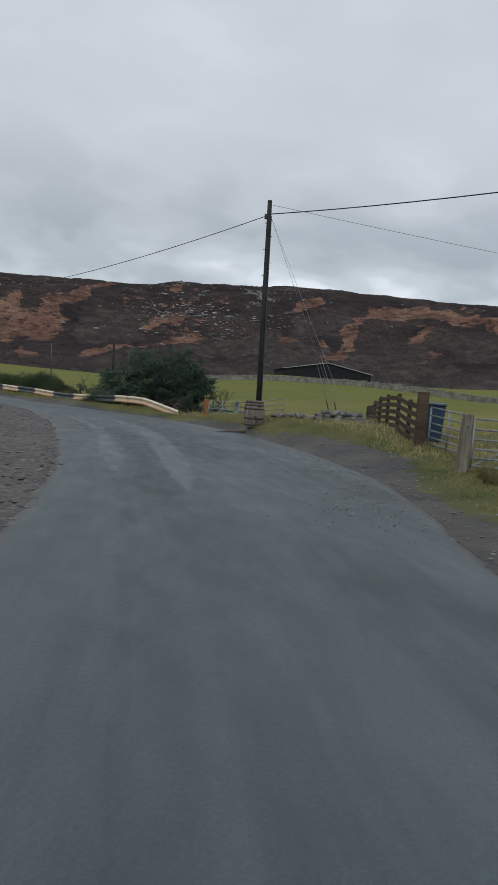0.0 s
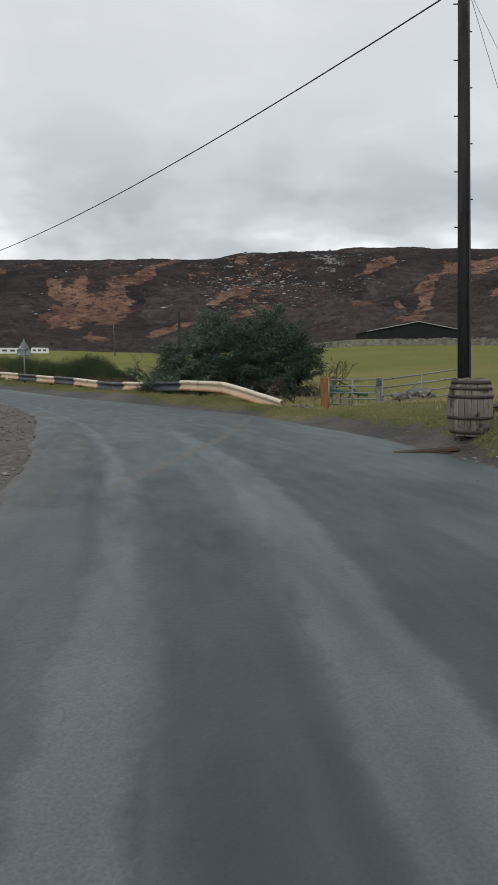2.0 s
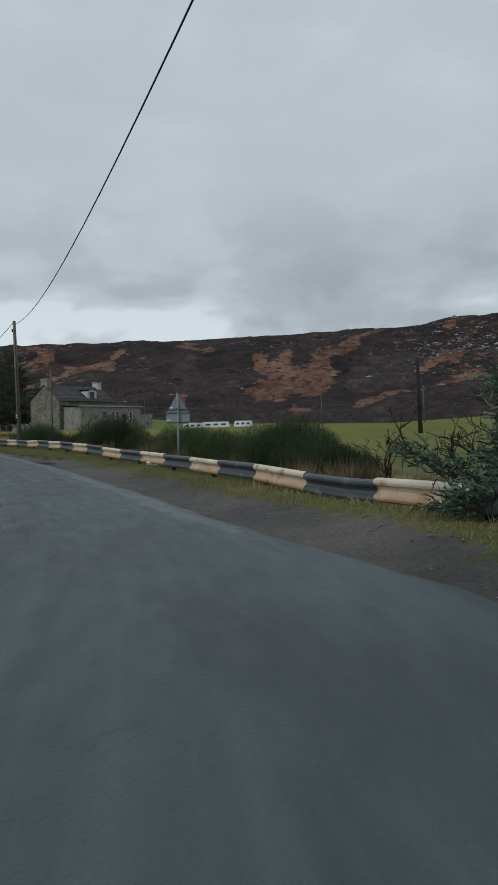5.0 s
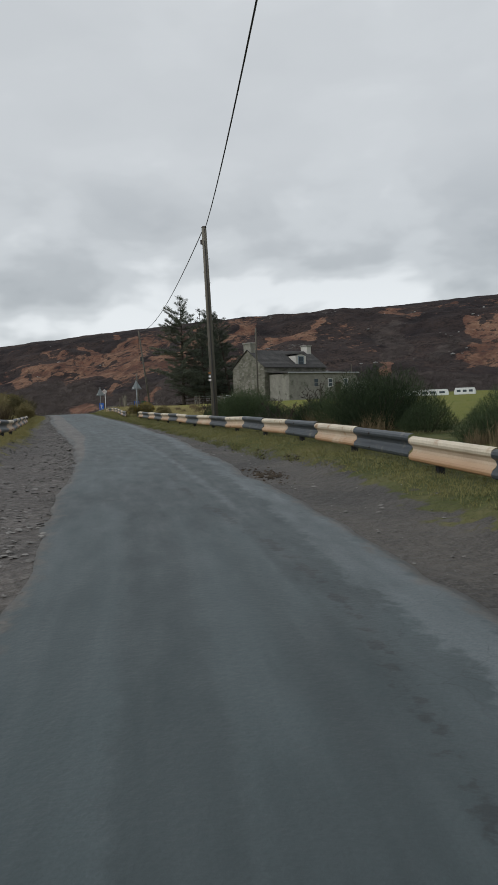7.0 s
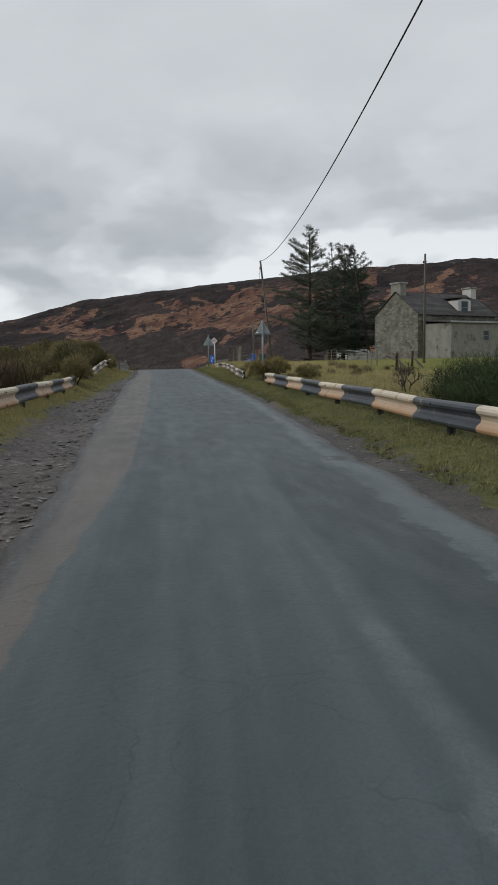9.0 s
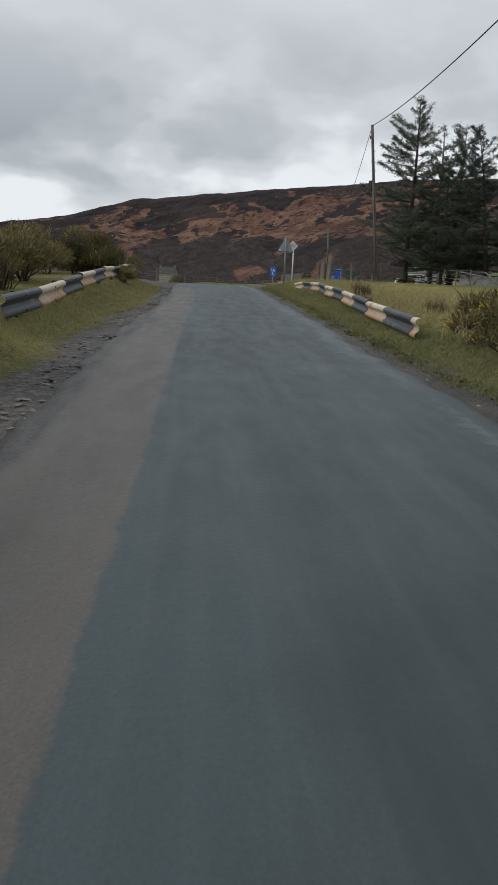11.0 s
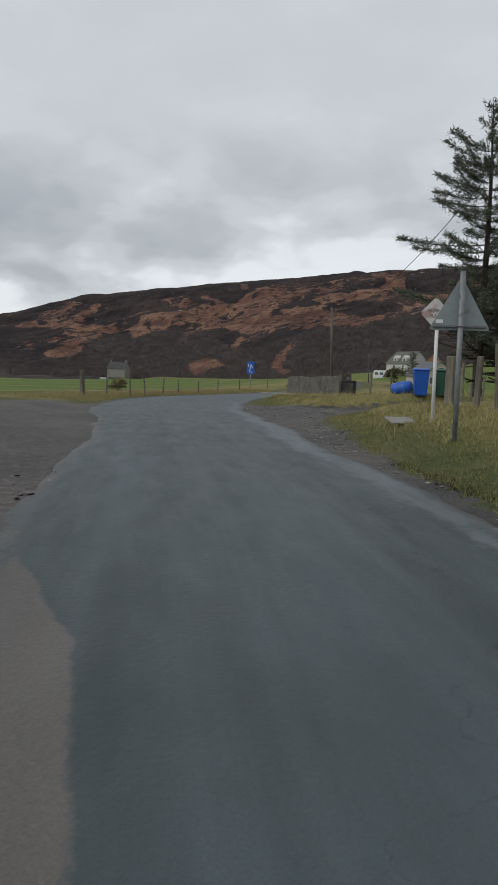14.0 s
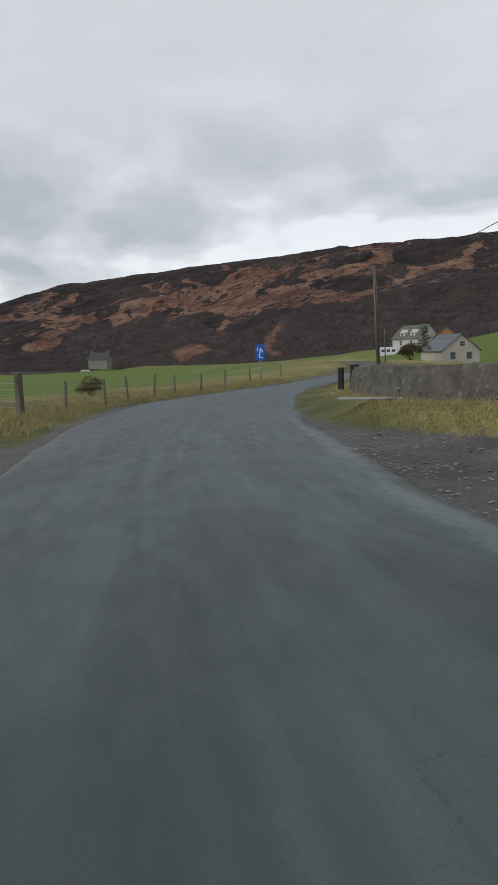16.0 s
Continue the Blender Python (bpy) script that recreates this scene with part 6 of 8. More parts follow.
def plastic_bag(x, y, turn):
    """A crumpled bag: a dented lump with tied ears."""
    ob = thing("plastic_bag", x, y, turn=turn, label="crumpled white plastic bag under the crash barrier", category="bag")
    bm = B()
    bmesh.ops.create_icosphere(bm, subdivisions=3, radius=0.15)
    for v in bm.verts:
        k = 0.8 + 0.55 * noise.noise(v.co * 9.0)
        v.co = Vector((v.co.x * 1.35 * k, v.co.y * k, max(v.co.z, -0.08) * 0.75 * k + 0.07))
    part("body", bm, M["sticker"], ob)
    for sx in (-1, 1):
        bm = B()
        rod(bm, (0.05 * sx, 0, 0.15), (0.13 * sx, 0.02, 0.23), 0.02, 0.04, 6)
        part("ear", bm, M["sticker"], ob)
    return ob


plastic_bag(*(float(v) for v in along(53.4, 4.05)), 30)

# ---- field wall, shed and caravans ----


def drystone_wall(pts, h, label, seed, spacing=0.75, top_only=False):
    """A rough stone wall along points, a core with stones set proud on it."""
    line = smooth_line(np.array([(x, y, 0.0) for x, y in pts]), 1.2)
    z = land(line[:, 0], line[:, 1])[0]
    x0, y0, z0 = line[0, 0], line[0, 1], z[0]
    ob = new("stone_wall")
    ob.location = (x0, y0, z0)
    d = np.gradient(line[:, :2], axis=0)
    d /= np.linalg.norm(d, axis=1)[:, None]
    nx, ny = d[:, 1], -d[:, 0]
    rr = random.Random(seed)
    hh = np.array([h * rr.uniform(0.88, 1.06) for _ in line])
    rows = []
    for off, up in ((-0.34, -0.3), (-0.22, 1.0), (0.22, 1.0), (0.34, -0.3)):
        rows.append(np.stack([line[:, 0] + nx * off - x0, line[:, 1] + ny * off - y0, z + (hh if up > 0 else up) - z0], 1))
    V, n = np.vstack(rows), len(line)
    F = [(k * n + i, k * n + i + 1, (k + 1) * n + i + 1, (k + 1) * n + i) for k in range(3) for i in range(n - 1)] + [(0, n, 2 * n, 3 * n), (n - 1, 4 * n - 1, 3 * n - 1, 2 * n - 1)]
    raw_part("core", V, F, M["rubble" if top_only else "wall"], ob)
    count = 0
    for i in range(n - 1):
        for c in range(3 if top_only else 7):
            if count > 290 or rr.random() < 0.3:
                continue
            t = rr.random()
            px = line[i, 0] * (1 - t) + line[i + 1, 0] * t + nx[i] * rr.uniform(-0.14, 0.14) - x0
            py = line[i, 1] * (1 - t) + line[i + 1, 1] * t + ny[i] * rr.uniform(-0.14, 0.14) - y0
            if top_only or c < 2:
                lay_stone(ob, rr, px, py, z[i] - z0 + hh[i] * 0.97, rr.uniform(0.4, 0.8) * (1.0 if top_only else 0.5), 0.7)
            else:
                lean, up = (-1 if c < 6 else 1), rr.uniform(0.15, 0.9)
                lay_stone(ob, rr, line[i, 0] * (1 - t) + line[i + 1, 0] * t + lean * nx[i] * (0.30 - 0.09 * up) - x0,
                          line[i, 1] * (1 - t) + line[i + 1, 1] * t + lean * ny[i] * (0.30 - 0.09 * up) - y0, z[i] - z0 + hh[i] * up, rr.uniform(0.16, 0.34), 0.6)
            count += 1
    return tagged(ob, label, "stone wall", "stone walls")


drystone_wall([(-14, 122), (-3, 125), (8, 121), (18, 114), (26, 100), (34, 84)], 0.85, "long low drystone wall across the pasture", 41, top_only=True)


def wire_fence(points, h, label, mat="post_wood", w=0.09, wires=4, tilt=3.0, every=1):
    x0, y0 = points[0]
    ob = thing("wire_fence", x0, y0, label=label, category="fence", group="wire fences")
    z0, rr = ob.matrix_world.translation.z, random.Random(int(x0 * 13))
    tops = []
    for k, (x, y) in enumerate(points):
        z = z_at(x, y) - z0
        hh = h * rr.uniform(0.9, 1.12)
        a, b = rr.uniform(-tilt, tilt), rr.uniform(-tilt, tilt)
        m = pose(x - x0, y - y0, z, a, b, rr.uniform(0, 90))
        bm = B()
        rod(bm, m @ Vector((0, 0, -0.3)), m @ Vector((0, 0, hh)), w / 2, w / 2.2, 7)
        part("fence_post", bm, M[mat], ob)
        tops.append((m, hh))
    for i in range(wires):
        f = 0.25 + 0.68 * i / max(1, wires - 1)
        pts = [m @ Vector((w / 2, 0, h * f)) for m, hh in tops]
        v, fc = tube(pts, 0.006, 4)
        raw_part("fence_wire", v, fc, M["stay"], ob)
    return ob


wire_fence([(-13 + 4 * k, 121.5 + 1.2 * math.sin(k)) for k in range(5)] + [(8 + 3 * k, 119.2 - 2.4 * k) for k in range(6)], 1.15, "line of pale stakes in front of a field wall", w=0.12, wires=2)


def barn(x, y, turn, w, depth, eave, apex, label):
    ob = thing("barn", x, y, turn=turn, label=label, category="barn")
    bm = B()
    prism(bm, [(-w / 2, -0.5), (w / 2, -0.5), (w / 2, eave), (0, apex - 0.15), (-w / 2, eave)], depth, Matrix())
    part("wall", bm, M["shed"], ob)
    for side in (-1, 1):
        L = math.hypot(w / 2 + 0.4, apex - eave)
        bm = B()
        box(bm, L, depth + 0.6, 0.08, side * (w / 4 + 0.1), depth / 2, (eave + apex) / 2 + 0.02, ry=side * math.degrees(math.atan2(apex - eave, w / 2)))
        part("roof", bm, M["shed"], ob)
        bm = B()
        box(bm, L, 0.08, 0.12, side * (w / 4 + 0.1), -0.34, (eave + apex) / 2 + 0.02, ry=side * math.degrees(math.atan2(apex - eave, w / 2)))
        part("barge_board", bm, M["shed_edge"], ob)
    return ob


barn(14.2, 146.2, 3, 17.6, 22, 1.35, 3.05, "wide dark barn with a low-pitched roof behind the field wall")


def caravan(x, y, turn, L, label, sink=0.0):
    ob = thing("caravan", x, y, turn=turn, label=label, category="caravan", group="caravans")
    ob.location.z -= sink
    bm = B()
    prism(bm, [(-L / 2, 0.45), (L / 2, 0.45), (L / 2 + 0.1, 1.4), (L / 2 - 0.2, 2.4), (-L / 2 + 0.25, 2.45), (-L / 2 - 0.1, 1.4)], 2.2)
    bmesh.ops.bevel(bm, geom=list(bm.edges), offset=0.08, segments=2, affect="EDGES")
    part("body", bm, M["caravan"], ob)
    for k in range(3):
        bm = B()
        box(bm, L * 0.18, 0.03, 0.55, (k - 1) * L * 0.29, -0.005, 1.65, bevel=0.01)
        part("window", bm, M["glass"], ob)
    for k in (-1, 1):
        bm = B()
        rod(bm, (k * 0.4, 0.1, 0.3), (k * 0.4, 0.3, 0.3), 0.3, 0.3, 14)
        part("wheel", bm, M["black"], ob)
    return ob


for x, y, t, L in ((-98.5, 216.5, 62, 5.5), (-92.5, 219.0, 66, 7.5), (-85.5, 222.0, 60, 5.0)):
    caravan(x, y, t - 44, L, "white touring caravan parked in a hollow of a far field", 0.8)


# ---- houses ----


def slate_roof(ob, L, w, eave, ridge, mat, courses, over=0.25):
    """Two slopes of overlapping courses along x; the ridge lies along x at y = 0."""
    for side in (-1, 1):
        run, rise = w / 2 + over, ridge - eave + over * (ridge - eave) / (w / 2)
        pitch = math.atan2(ridge - eave, w / 2)
        slope = math.hypot(run, rise)
        for k in range(courses):
            f = (k + 0.5) / courses
            yy, zz = side * run * (1 - f), ridge - rise * (1 - f)
            bm = B()
            box(bm, L + 0.3, slope / courses * 1.12, 0.035, L / 2, yy, zz + 0.03, rx=-side * math.degrees(pitch) + side * 2.0)
            part("slate_course", bm, M[mat], ob)


def window(parent, w, h, m, frame="frame_white", name="window"):
    """A framed pane lying in the x-z plane of m, facing -y."""
    ob = new(name)
    ob.parent = parent
    ob.matrix_local = m
    bm = B()
    for sx, sz, x, z in ((w, 0.07, 0, h / 2), (w, 0.09, 0, -h / 2), (0.07, h, -w / 2, 0), (0.07, h, w / 2, 0), (w, 0.04, 0, 0)):
        box(bm, sx, 0.06, sz, x, -0.01, z)
    part("window_frame", bm, M[frame], ob)
    bm = B()
    box(bm, w - 0.05, 0.02, h - 0.05, 0, 0.01, 0)
    part("pane", bm, M["glass"], ob)
    return ob


WALL_STONES = []
for me in STONES:
    me = me.copy()
    me.materials.clear()
    me.materials.append(M["harl"])
    WALL_STONES.append(me)


def stones_on(ob, rr, n, L, H, m, keep=lambda x, z: True):
    """Blocks set slightly proud of a wall face that lies in the x-z plane of m."""
    for k in range(n):
        x, z = rr.uniform(0.1, L - 0.1), rr.uniform(0.1, H)
        if not keep(x, z):
            continue
        st = new("stone", rr.choice(WALL_STONES))
        st.parent = ob
        s = rr.uniform(0.25, 0.6)
        st.matrix_local = m @ pose(x, -0.0, z, 0, rr.uniform(-10, 10), 0) @ Matrix.Diagonal((s, 0.05, s * rr.uniform(0.5, 0.9), 1))


def chimney(ob, x, y, z0, z1, w, d, mat):
    bm = B()
    box(bm, w, d, z1 - z0, x, y, (z0 + z1) / 2, bevel=0.02)
    ch = part("chimney", bm, M[mat], ob)
    bm = B()
    box(bm, w + 0.2, d + 0.2, 0.18, x, y, z1 + 0.02, bevel=0.03)
    part("chimney_cap", bm, M["concrete"], ch)
    return ch


def derelict_house():
    """Stone cottage: its gable looks down the road, the ridge runs away from it along its x axis."""
    ob = thing("derelict_house", -75.5, 119.9, z=1.45, turn=78, label="derelict grey stone cottage with slate roof and two chimneys", category="house")
    L, w, eave, ridge = 11.2, 6.2, 4.2, 6.45
    gable = [(-w / 2, -0.6), (w / 2, -0.6), (w / 2, eave), (0, ridge), (-w / 2, eave)]
    turned = Matrix.Rotation(radians(90), 4, "Z")
    # gable and back end walls, 0.5 thick
    for x in (0.5, L):
        bm = B()
        prism(bm, gable, 0.5, Matrix.Translation((x, 0, 0)) @ turned)
        part("gable_wall", bm, M["rubble"], ob, "rough grey gable wall of rubble stone")
    for y in (-w / 2 + 0.25, w / 2 - 0.25):
        bm = B()
        box(bm, L - 1.0, 0.5, eave + 0.6, L / 2, y, (eave - 0.6) / 2)
        part("side_wall", bm, M["rubble"], ob)
    slate_roof(ob, L, w, eave, ridge, "slate", 13)
    rr = random.Random(51)
    stones_on(ob, rr, 60, w, 5.6, Matrix.Rotation(radians(-90), 4, "Z") @ Matrix.Translation((-w / 2, 0, 0)), lambda x, z: z < eave + (ridge - eave) * (1 - abs(x - w / 2) / (w / 2)) - 0.3)
    chimney(ob, 0.45, 0.1, ridge - 0.9, ridge + 0.85, 0.85, 1.35, "harl")
    chimney(ob, L - 0.5, 0, ridge - 0.6, ridge + 0.75, 0.8, 1.2, "white_wall")
    # dormer on the front slope, which is -y
    bm = B()
    prism(bm, [(-0.95, 0), (0.95, 0), (0.95, 1.45), (0, 1.75), (-0.95, 1.45)], 2.4, pose(7.0, -w / 2 + 0.45, eave - 0.05))
    dm = part("dormer", bm, M["white_wall"], ob, "pale rendered dormer with a dull window")
    window(ob, 0.95, 1.25, pose(7.0, -w / 2 + 0.43, eave + 0.72), "frame_blue")
    bm = B()
    box(bm, 2.2, 2.5, 0.07, 7.0, -w / 2 + 1.6, eave + 1.72, rx=1)
    part("dormer_roof", bm, M["slate"], ob)
    # long lean-to before the front wall
    d = 3.7
    for bx in ((L + 1.5, 0.35, 3.1, (L + 1.5) / 2 + 0.6, -w / 2 - d + 0.18), (0.35, d - 0.4, 3.1, 0.8, -w / 2 - d / 2), (0.35, d - 0.4, 3.1, L + 1.9, -w / 2 - d / 2)):
        bm = B()
        box(bm, bx[0], bx[1], bx[2] + 0.5, bx[3], bx[4], bx[2] / 2 - 0.25)
        part("lean_to_wall", bm, M["harl"], ob, "grey rendered lean-to wall")
    bm = B()
    box(bm, L + 2.0, d + 0.5, 0.12, (L + 1.5) / 2 + 0.6, -w / 2 - d / 2 + 0.05, 3.32, rx=5)
    part("lean_to_roof", bm, M["slate"], ob)
    bm = B()
    box(bm, L + 2.0, 0.10, 0.16, (L + 1.5) / 2 + 0.6, -w / 2 - d - 0.16, 3.18)
    part("gutter", bm, M["shed_edge"], ob)
    for x, ww in ((5.4, 0.8), (8.0, 0.75), (11.0, 0.75)):
        window(ob, ww, 1.0, pose(x, -w / 2 - d - 0.012, 1.9), "concrete" if x < 6 else "frame_white")
    bm = B()
    box(bm, 0.95, 0.06, 2.0, 9.5, -w / 2 - d - 0.02, 1.0)
    part("door", bm, M["dark_wood"], ob)
    # bare poles standing at the far end
    for x, h in ((L + 3.0, 4.4), (L + 5.0, 4.2)):
        bm = B()
        rod(bm, (x, -w / 2 - 2, -0.5), (x, -w / 2 - 2, h), 0.05, 0.04, 7)
        part("bare_pole", bm, M["post_wood"], ob)
    bm = B()
    box(bm, 4.0, 3.0, 2.6, L + 4.2, -w / 2 - 1.0, 0.8)
    part("outhouse", bm, M["concrete"], ob)
    return ob


derelict_house()


def ruined_shed(x, y, turn):
    ob = thing("ruined_shed", x, y, turn=turn, label="collapsed grey shed under conifers beside the house", category="shed")
    for sx, sy, sz, px, py, pz, ry in ((3.0, 0.2, 1.2, 0, 0, 0.6, 0), (0.2, 2.4, 1.1, -1.5, 1.2, 0.55, 0), (0.2, 2.0, 0.8, 1.5, 1.2, 0.4, 0)):
        bm = B()
        box(bm, sx, sy, sz, px, py, pz, ry=ry, bevel=0.02)
        part("shed_wall", bm, M["concrete"], ob)
    for px, pz, ry in ((-0.7, 1.35, 8), (1.1, 0.95, 38)):
        bm = B()
        box(bm, 1.9, 2.6, 0.06, px, 1.1, pz, ry=ry)
        part("roof_sheet", bm, M["shed_edge"], ob)
    return ob


ruined_shed(-82.5, 123.6, 30)


def cottage(x, y, z, turn, L, w, eave, ridge, wall, roof, label, rear=True, chimneys=1, gable_windows=True, dormers=0, orange=False, moss=False):
    """The gable looks along -y of the thing; the ridge runs along +y."""
    ob = thing("cottage", x, y, z=z, turn=turn, label=label, category="house", group="far houses")
    bm = B()
    prism(bm, [(-w / 2, -1.0), (w / 2, -1.0), (w / 2, eave), (0, ridge), (-w / 2, eave)], L)
    part("wall", bm, M["orange_wall" if orange else wall], ob)
    pitch = math.degrees(math.atan2(ridge - eave, w / 2))
    for side in (-1, 1):
        sl = math.hypot(w / 2 + 0.3, (ridge - eave) * (1 + 0.6 / w))
        n = 6
        for k in range(n):
            f = (k + 0.5) / n
            bm = B()
            box(bm, sl / n * 1.1, L + 0.5, 0.06, side * (w / 2 + 0.3) * f, L / 2, ridge + 0.06 - (ridge - eave) * (1 + 0.6 / w) * f, ry=side * (pitch - 1.5))
            part("slate_course", bm, M[roof], ob)
    if gable_windows:
        for px in (-w * 0.22, w * 0.22):
            window(ob, 0.9, 1.15, pose(px, -0.01, eave * 0.55), "frame_blue")
        window(ob, 1.0, 0.9, pose(0.2, -0.01, eave + (ridge - eave) * 0.38), "frame_white")
    for k in range(chimneys):
        chimney(ob, 0, 0.6 + k * (L - 1.2), ridge - 0.5, ridge + 0.9, 0.9, 0.6, wall)
    for k in range(dormers):
        bm = B()
        prism(bm, [(-0.8, 0), (0.8, 0), (0.8, 1.2), (0, 1.8), (-0.8, 1.2)], 2.0, pose(-w / 2 + 0.35, L * (0.25 + 0.4 * k), eave, 0, 0, -90))
        part("dormer", bm, M["white_wall"], ob)
        window(ob, 0.8, 0.9, pose(-w / 2 + 0.33, L * (0.25 + 0.4 * k), eave + 0.65, 0, 0, -90))
        window(ob, 0.9, 1.1, pose(-w / 2 - 0.01, L * (0.25 + 0.4 * k), eave * 0.5, 0, 0, -90))
    return ob


cottage(-143.7, 206.5, -1.0, 54, 9.0, 6.6, 2.1, 4.7, "pink_wall", "slate_blue", "pale cottage with a slate roof beyond the wall", chimneys=0)
cottage(-166.6, 234.6, 1.5, 70, 9.0, 6.0, 2.2, 4.9, "white_wall", "slate_moss", "white house with dormers and a mossy slate roof", dormers=2, chimneys=0, gable_windows=False)
cottage(-161.1, 231.9, 1.5, 30, 6.0, 4.6, 2.2, 4.4, "white_wall", "slate_moss", "house wing with an orange timber gable", chimneys=0, gable_windows=False, orange=True)
cottage(-376.0, 296.6, -4.0, 120, 9.5, 6.0, 3.6, 6.6, "harl", "slate", "ruined stone house far across the fields", chimneys=2, gable_windows=False)
caravan(-173.2, 228.9, 34, 3.9, "white van-like caravan parked by a far house", sink=0.7)
caravan(-374.0, 281.5, 50, 4.0, "white caravan beside a ruined stone house")


# ---- the crossroads over the crest ----
wheelie_bin(-84.9, 109.0, 40, "bin_blue", "bright blue wheelie bin on the verge grass")
wheelie_bin(-84.5, 109.85, 36, "bin_green", "dark green wheelie bin beside a blue one")


def blue_drum(x, y):
    ob = thing("plastic_drum", x, y, turn=20, label="bright blue plastic drum lying on its side", category="drum")
    m = pose(0, 0, 0.24, 0, 78, 0)
    prof = [(0.0, 0.0), (0.22, 0.0), (0.25, 0.04), (0.27, 0.25), (0.28, 0.28), (0.27, 0.31), (0.27, 0.5), (0.28, 0.53), (0.27, 0.56), (0.25, 0.74), (0.2, 0.8), (0.0, 0.8)]
    n = 20
    V, F = [], []
    for r, z in prof:
        for i in range(n):
            a = 2 * math.pi * i / n
            V.append(m @ Vector((r * math.cos(a), r * math.sin(a), z - 0.4)))
    for k in range(len(prof) - 1):
        for i in range(n):
            F.append((k * n + i, k * n + (i + 1) % n, (k + 1) * n + (i + 1) % n, (k + 1) * n + i))
    raw_part("shell", V, F, M["bin_blue"], ob, smooth=True)
    bm = B()
    c = m @ Vector((0.12, 0, 0.40))
    rod(bm, c, m @ Vector((0.12, 0, 0.44)), 0.04, 0.04, 10)
    part("bung", bm, M["black"], ob)
    return ob


blue_drum(-86.0, 109.4)


def black_frame(x, y, turn):
    ob = thing("goal_stand", x, y, turn=turn, label="square black plastic frame standing on grass", category="stand")
    for sx, sz, px, pz in ((0.66, 0.09, 0, 0.62), (0.09, 0.62, -0.29, 0.31), (0.09, 0.62, 0.29, 0.31)):
        bm = B()
        box(bm, sx, 0.35, sz, px, 0, pz, bevel=0.015)
        part("side", bm, M["black"], ob)
    return ob


black_frame(-88.85, 109.55, 52)
for x, y, w, h, lean in ((-79.1, 101.35, 0.20, 1.25, (0, 1)), (-76.9, 98.75, 0.12, 1.12, (0, 2)), (-76.5, 98.8, 0.09, 1.38, (1, -2)), (-75.6, 98.25, 0.23, 1.30, (0, 3)), (-76.1, 100.6, 0.11, 1.1, (0, -3))):
    gate_post(x, y, w, h, "post_wood", "grey weathered fence post on a grass bank" if w < 0.2 else "thick grey strainer post on a grass bank", lean)
wire_fence([(-79.1, 101.6), (-80.6, 104.6), (-82.0, 107.6), (-83.3, 110.8)], 1.1, "old wire fence with leaning stakes beside bins")
wire_fence([(-71.5, 105.5), (-74.5, 108.5), (-77.5, 111.5), (-80.5, 115.0), (-83.5, 118.5), (-86.5, 122.0)], 1.1, "old stake fence in front of the conifers")
wire_fence([(-60.5, 96.0), (-63.5, 99.5), (-66.5, 103.0), (-71.5, 105.5)], 1.0, "old stake fence on the rough bank")
for x, y, turn in ((-77.0, 96.15, 62), (-93.6, 110.2, 30)):
    ob = thing("board", x, y, turn=turn, label="pale flat board lying in the verge grass", category="board")
    bm = B()
    box(bm, 0.5 if x > -80 else 1.7, 0.35, 0.03, 0, 0, 0.10, rx=14 if x > -80 else 4, bevel=0.004)
    part("sheet", bm, M["concrete"], ob)
drystone_wall([(-100.1, 118.5), (-98.6, 116.7), (-96.7, 114.6), (-94.5, 112.8), (-92.1, 111.3), (-89.9, 110.3), (-88.9, 109.9)], 1.00, "brown-grey mortared stone wall beside the side road", 61, top_only=False)
gate_post(-100.6, 119.0, 0.30, 1.25, "pole", "dark wooden gate post at the end of a wall")
gate_post(-106.8, 126.1, 0.26, 1.25, "pole", "dark wooden gate post beyond the wall end")
wire_fence([(-89.45, 110.45), (-88.75, 111.0), (-88.0, 111.55), (-87.2, 112.2)], 1.12, "short wire fence of grey stakes at the wall end", wires=3)
gate_post(-103.3, 105.4, 0.21, 1.35, "post_wood", "thick grey strainer post beside the road", lean=(0, -1))
wire_fence([(-103.3, 105.4), (-105.6, 108.4), (-107.2, 111.2), (-109.0, 113.6), (-111.0, 116.6), (-113.0, 119.6), (-115.2, 123.4), (-118.0, 128.0), (-121.5, 134.0), (-126.5, 143.0)], 1.1,
           "wire stock fence of leaning grey stakes along the road", w=0.11, wires=5, tilt=5)
wire_fence([(-103.3, 105.4), (-108.0, 103.0), (-113.0, 100.5), (-119.0, 97.5)], 1.1, "wire stock fence running away across the field", w=0.11, wires=5, tilt=5)

# ---- plants ----


def blades(base, direction, length, width, rng, bend=0.25):
    """Thin two-piece blades: arrays of base points, unit directions, lengths and widths -> verts, faces."""
    n = len(base)
    side = np.cross(direction, rng.normal(size=(n, 3)))
    side /= np.linalg.norm(side, axis=1)[:, None] + 1e-9
    droop = rng.normal(size=(n, 3)) * bend
    mid = base + direction * length[:, None] * 0.55
    tip = base + (direction + droop) * length[:, None]
    w = width[:, None]
    V = np.stack([base - side * w * 0.5, base + side * w * 0.5, mid + side * w * 0.45, mid - side * w * 0.45, tip], 1).reshape(-1, 3)
    i = 5 * np.arange(n)
    quads = np.stack([i, i + 1, i + 2, i + 3], 1).tolist()
    tris = np.stack([i + 3, i + 2, i + 4], 1).tolist()
    return V, quads + tris


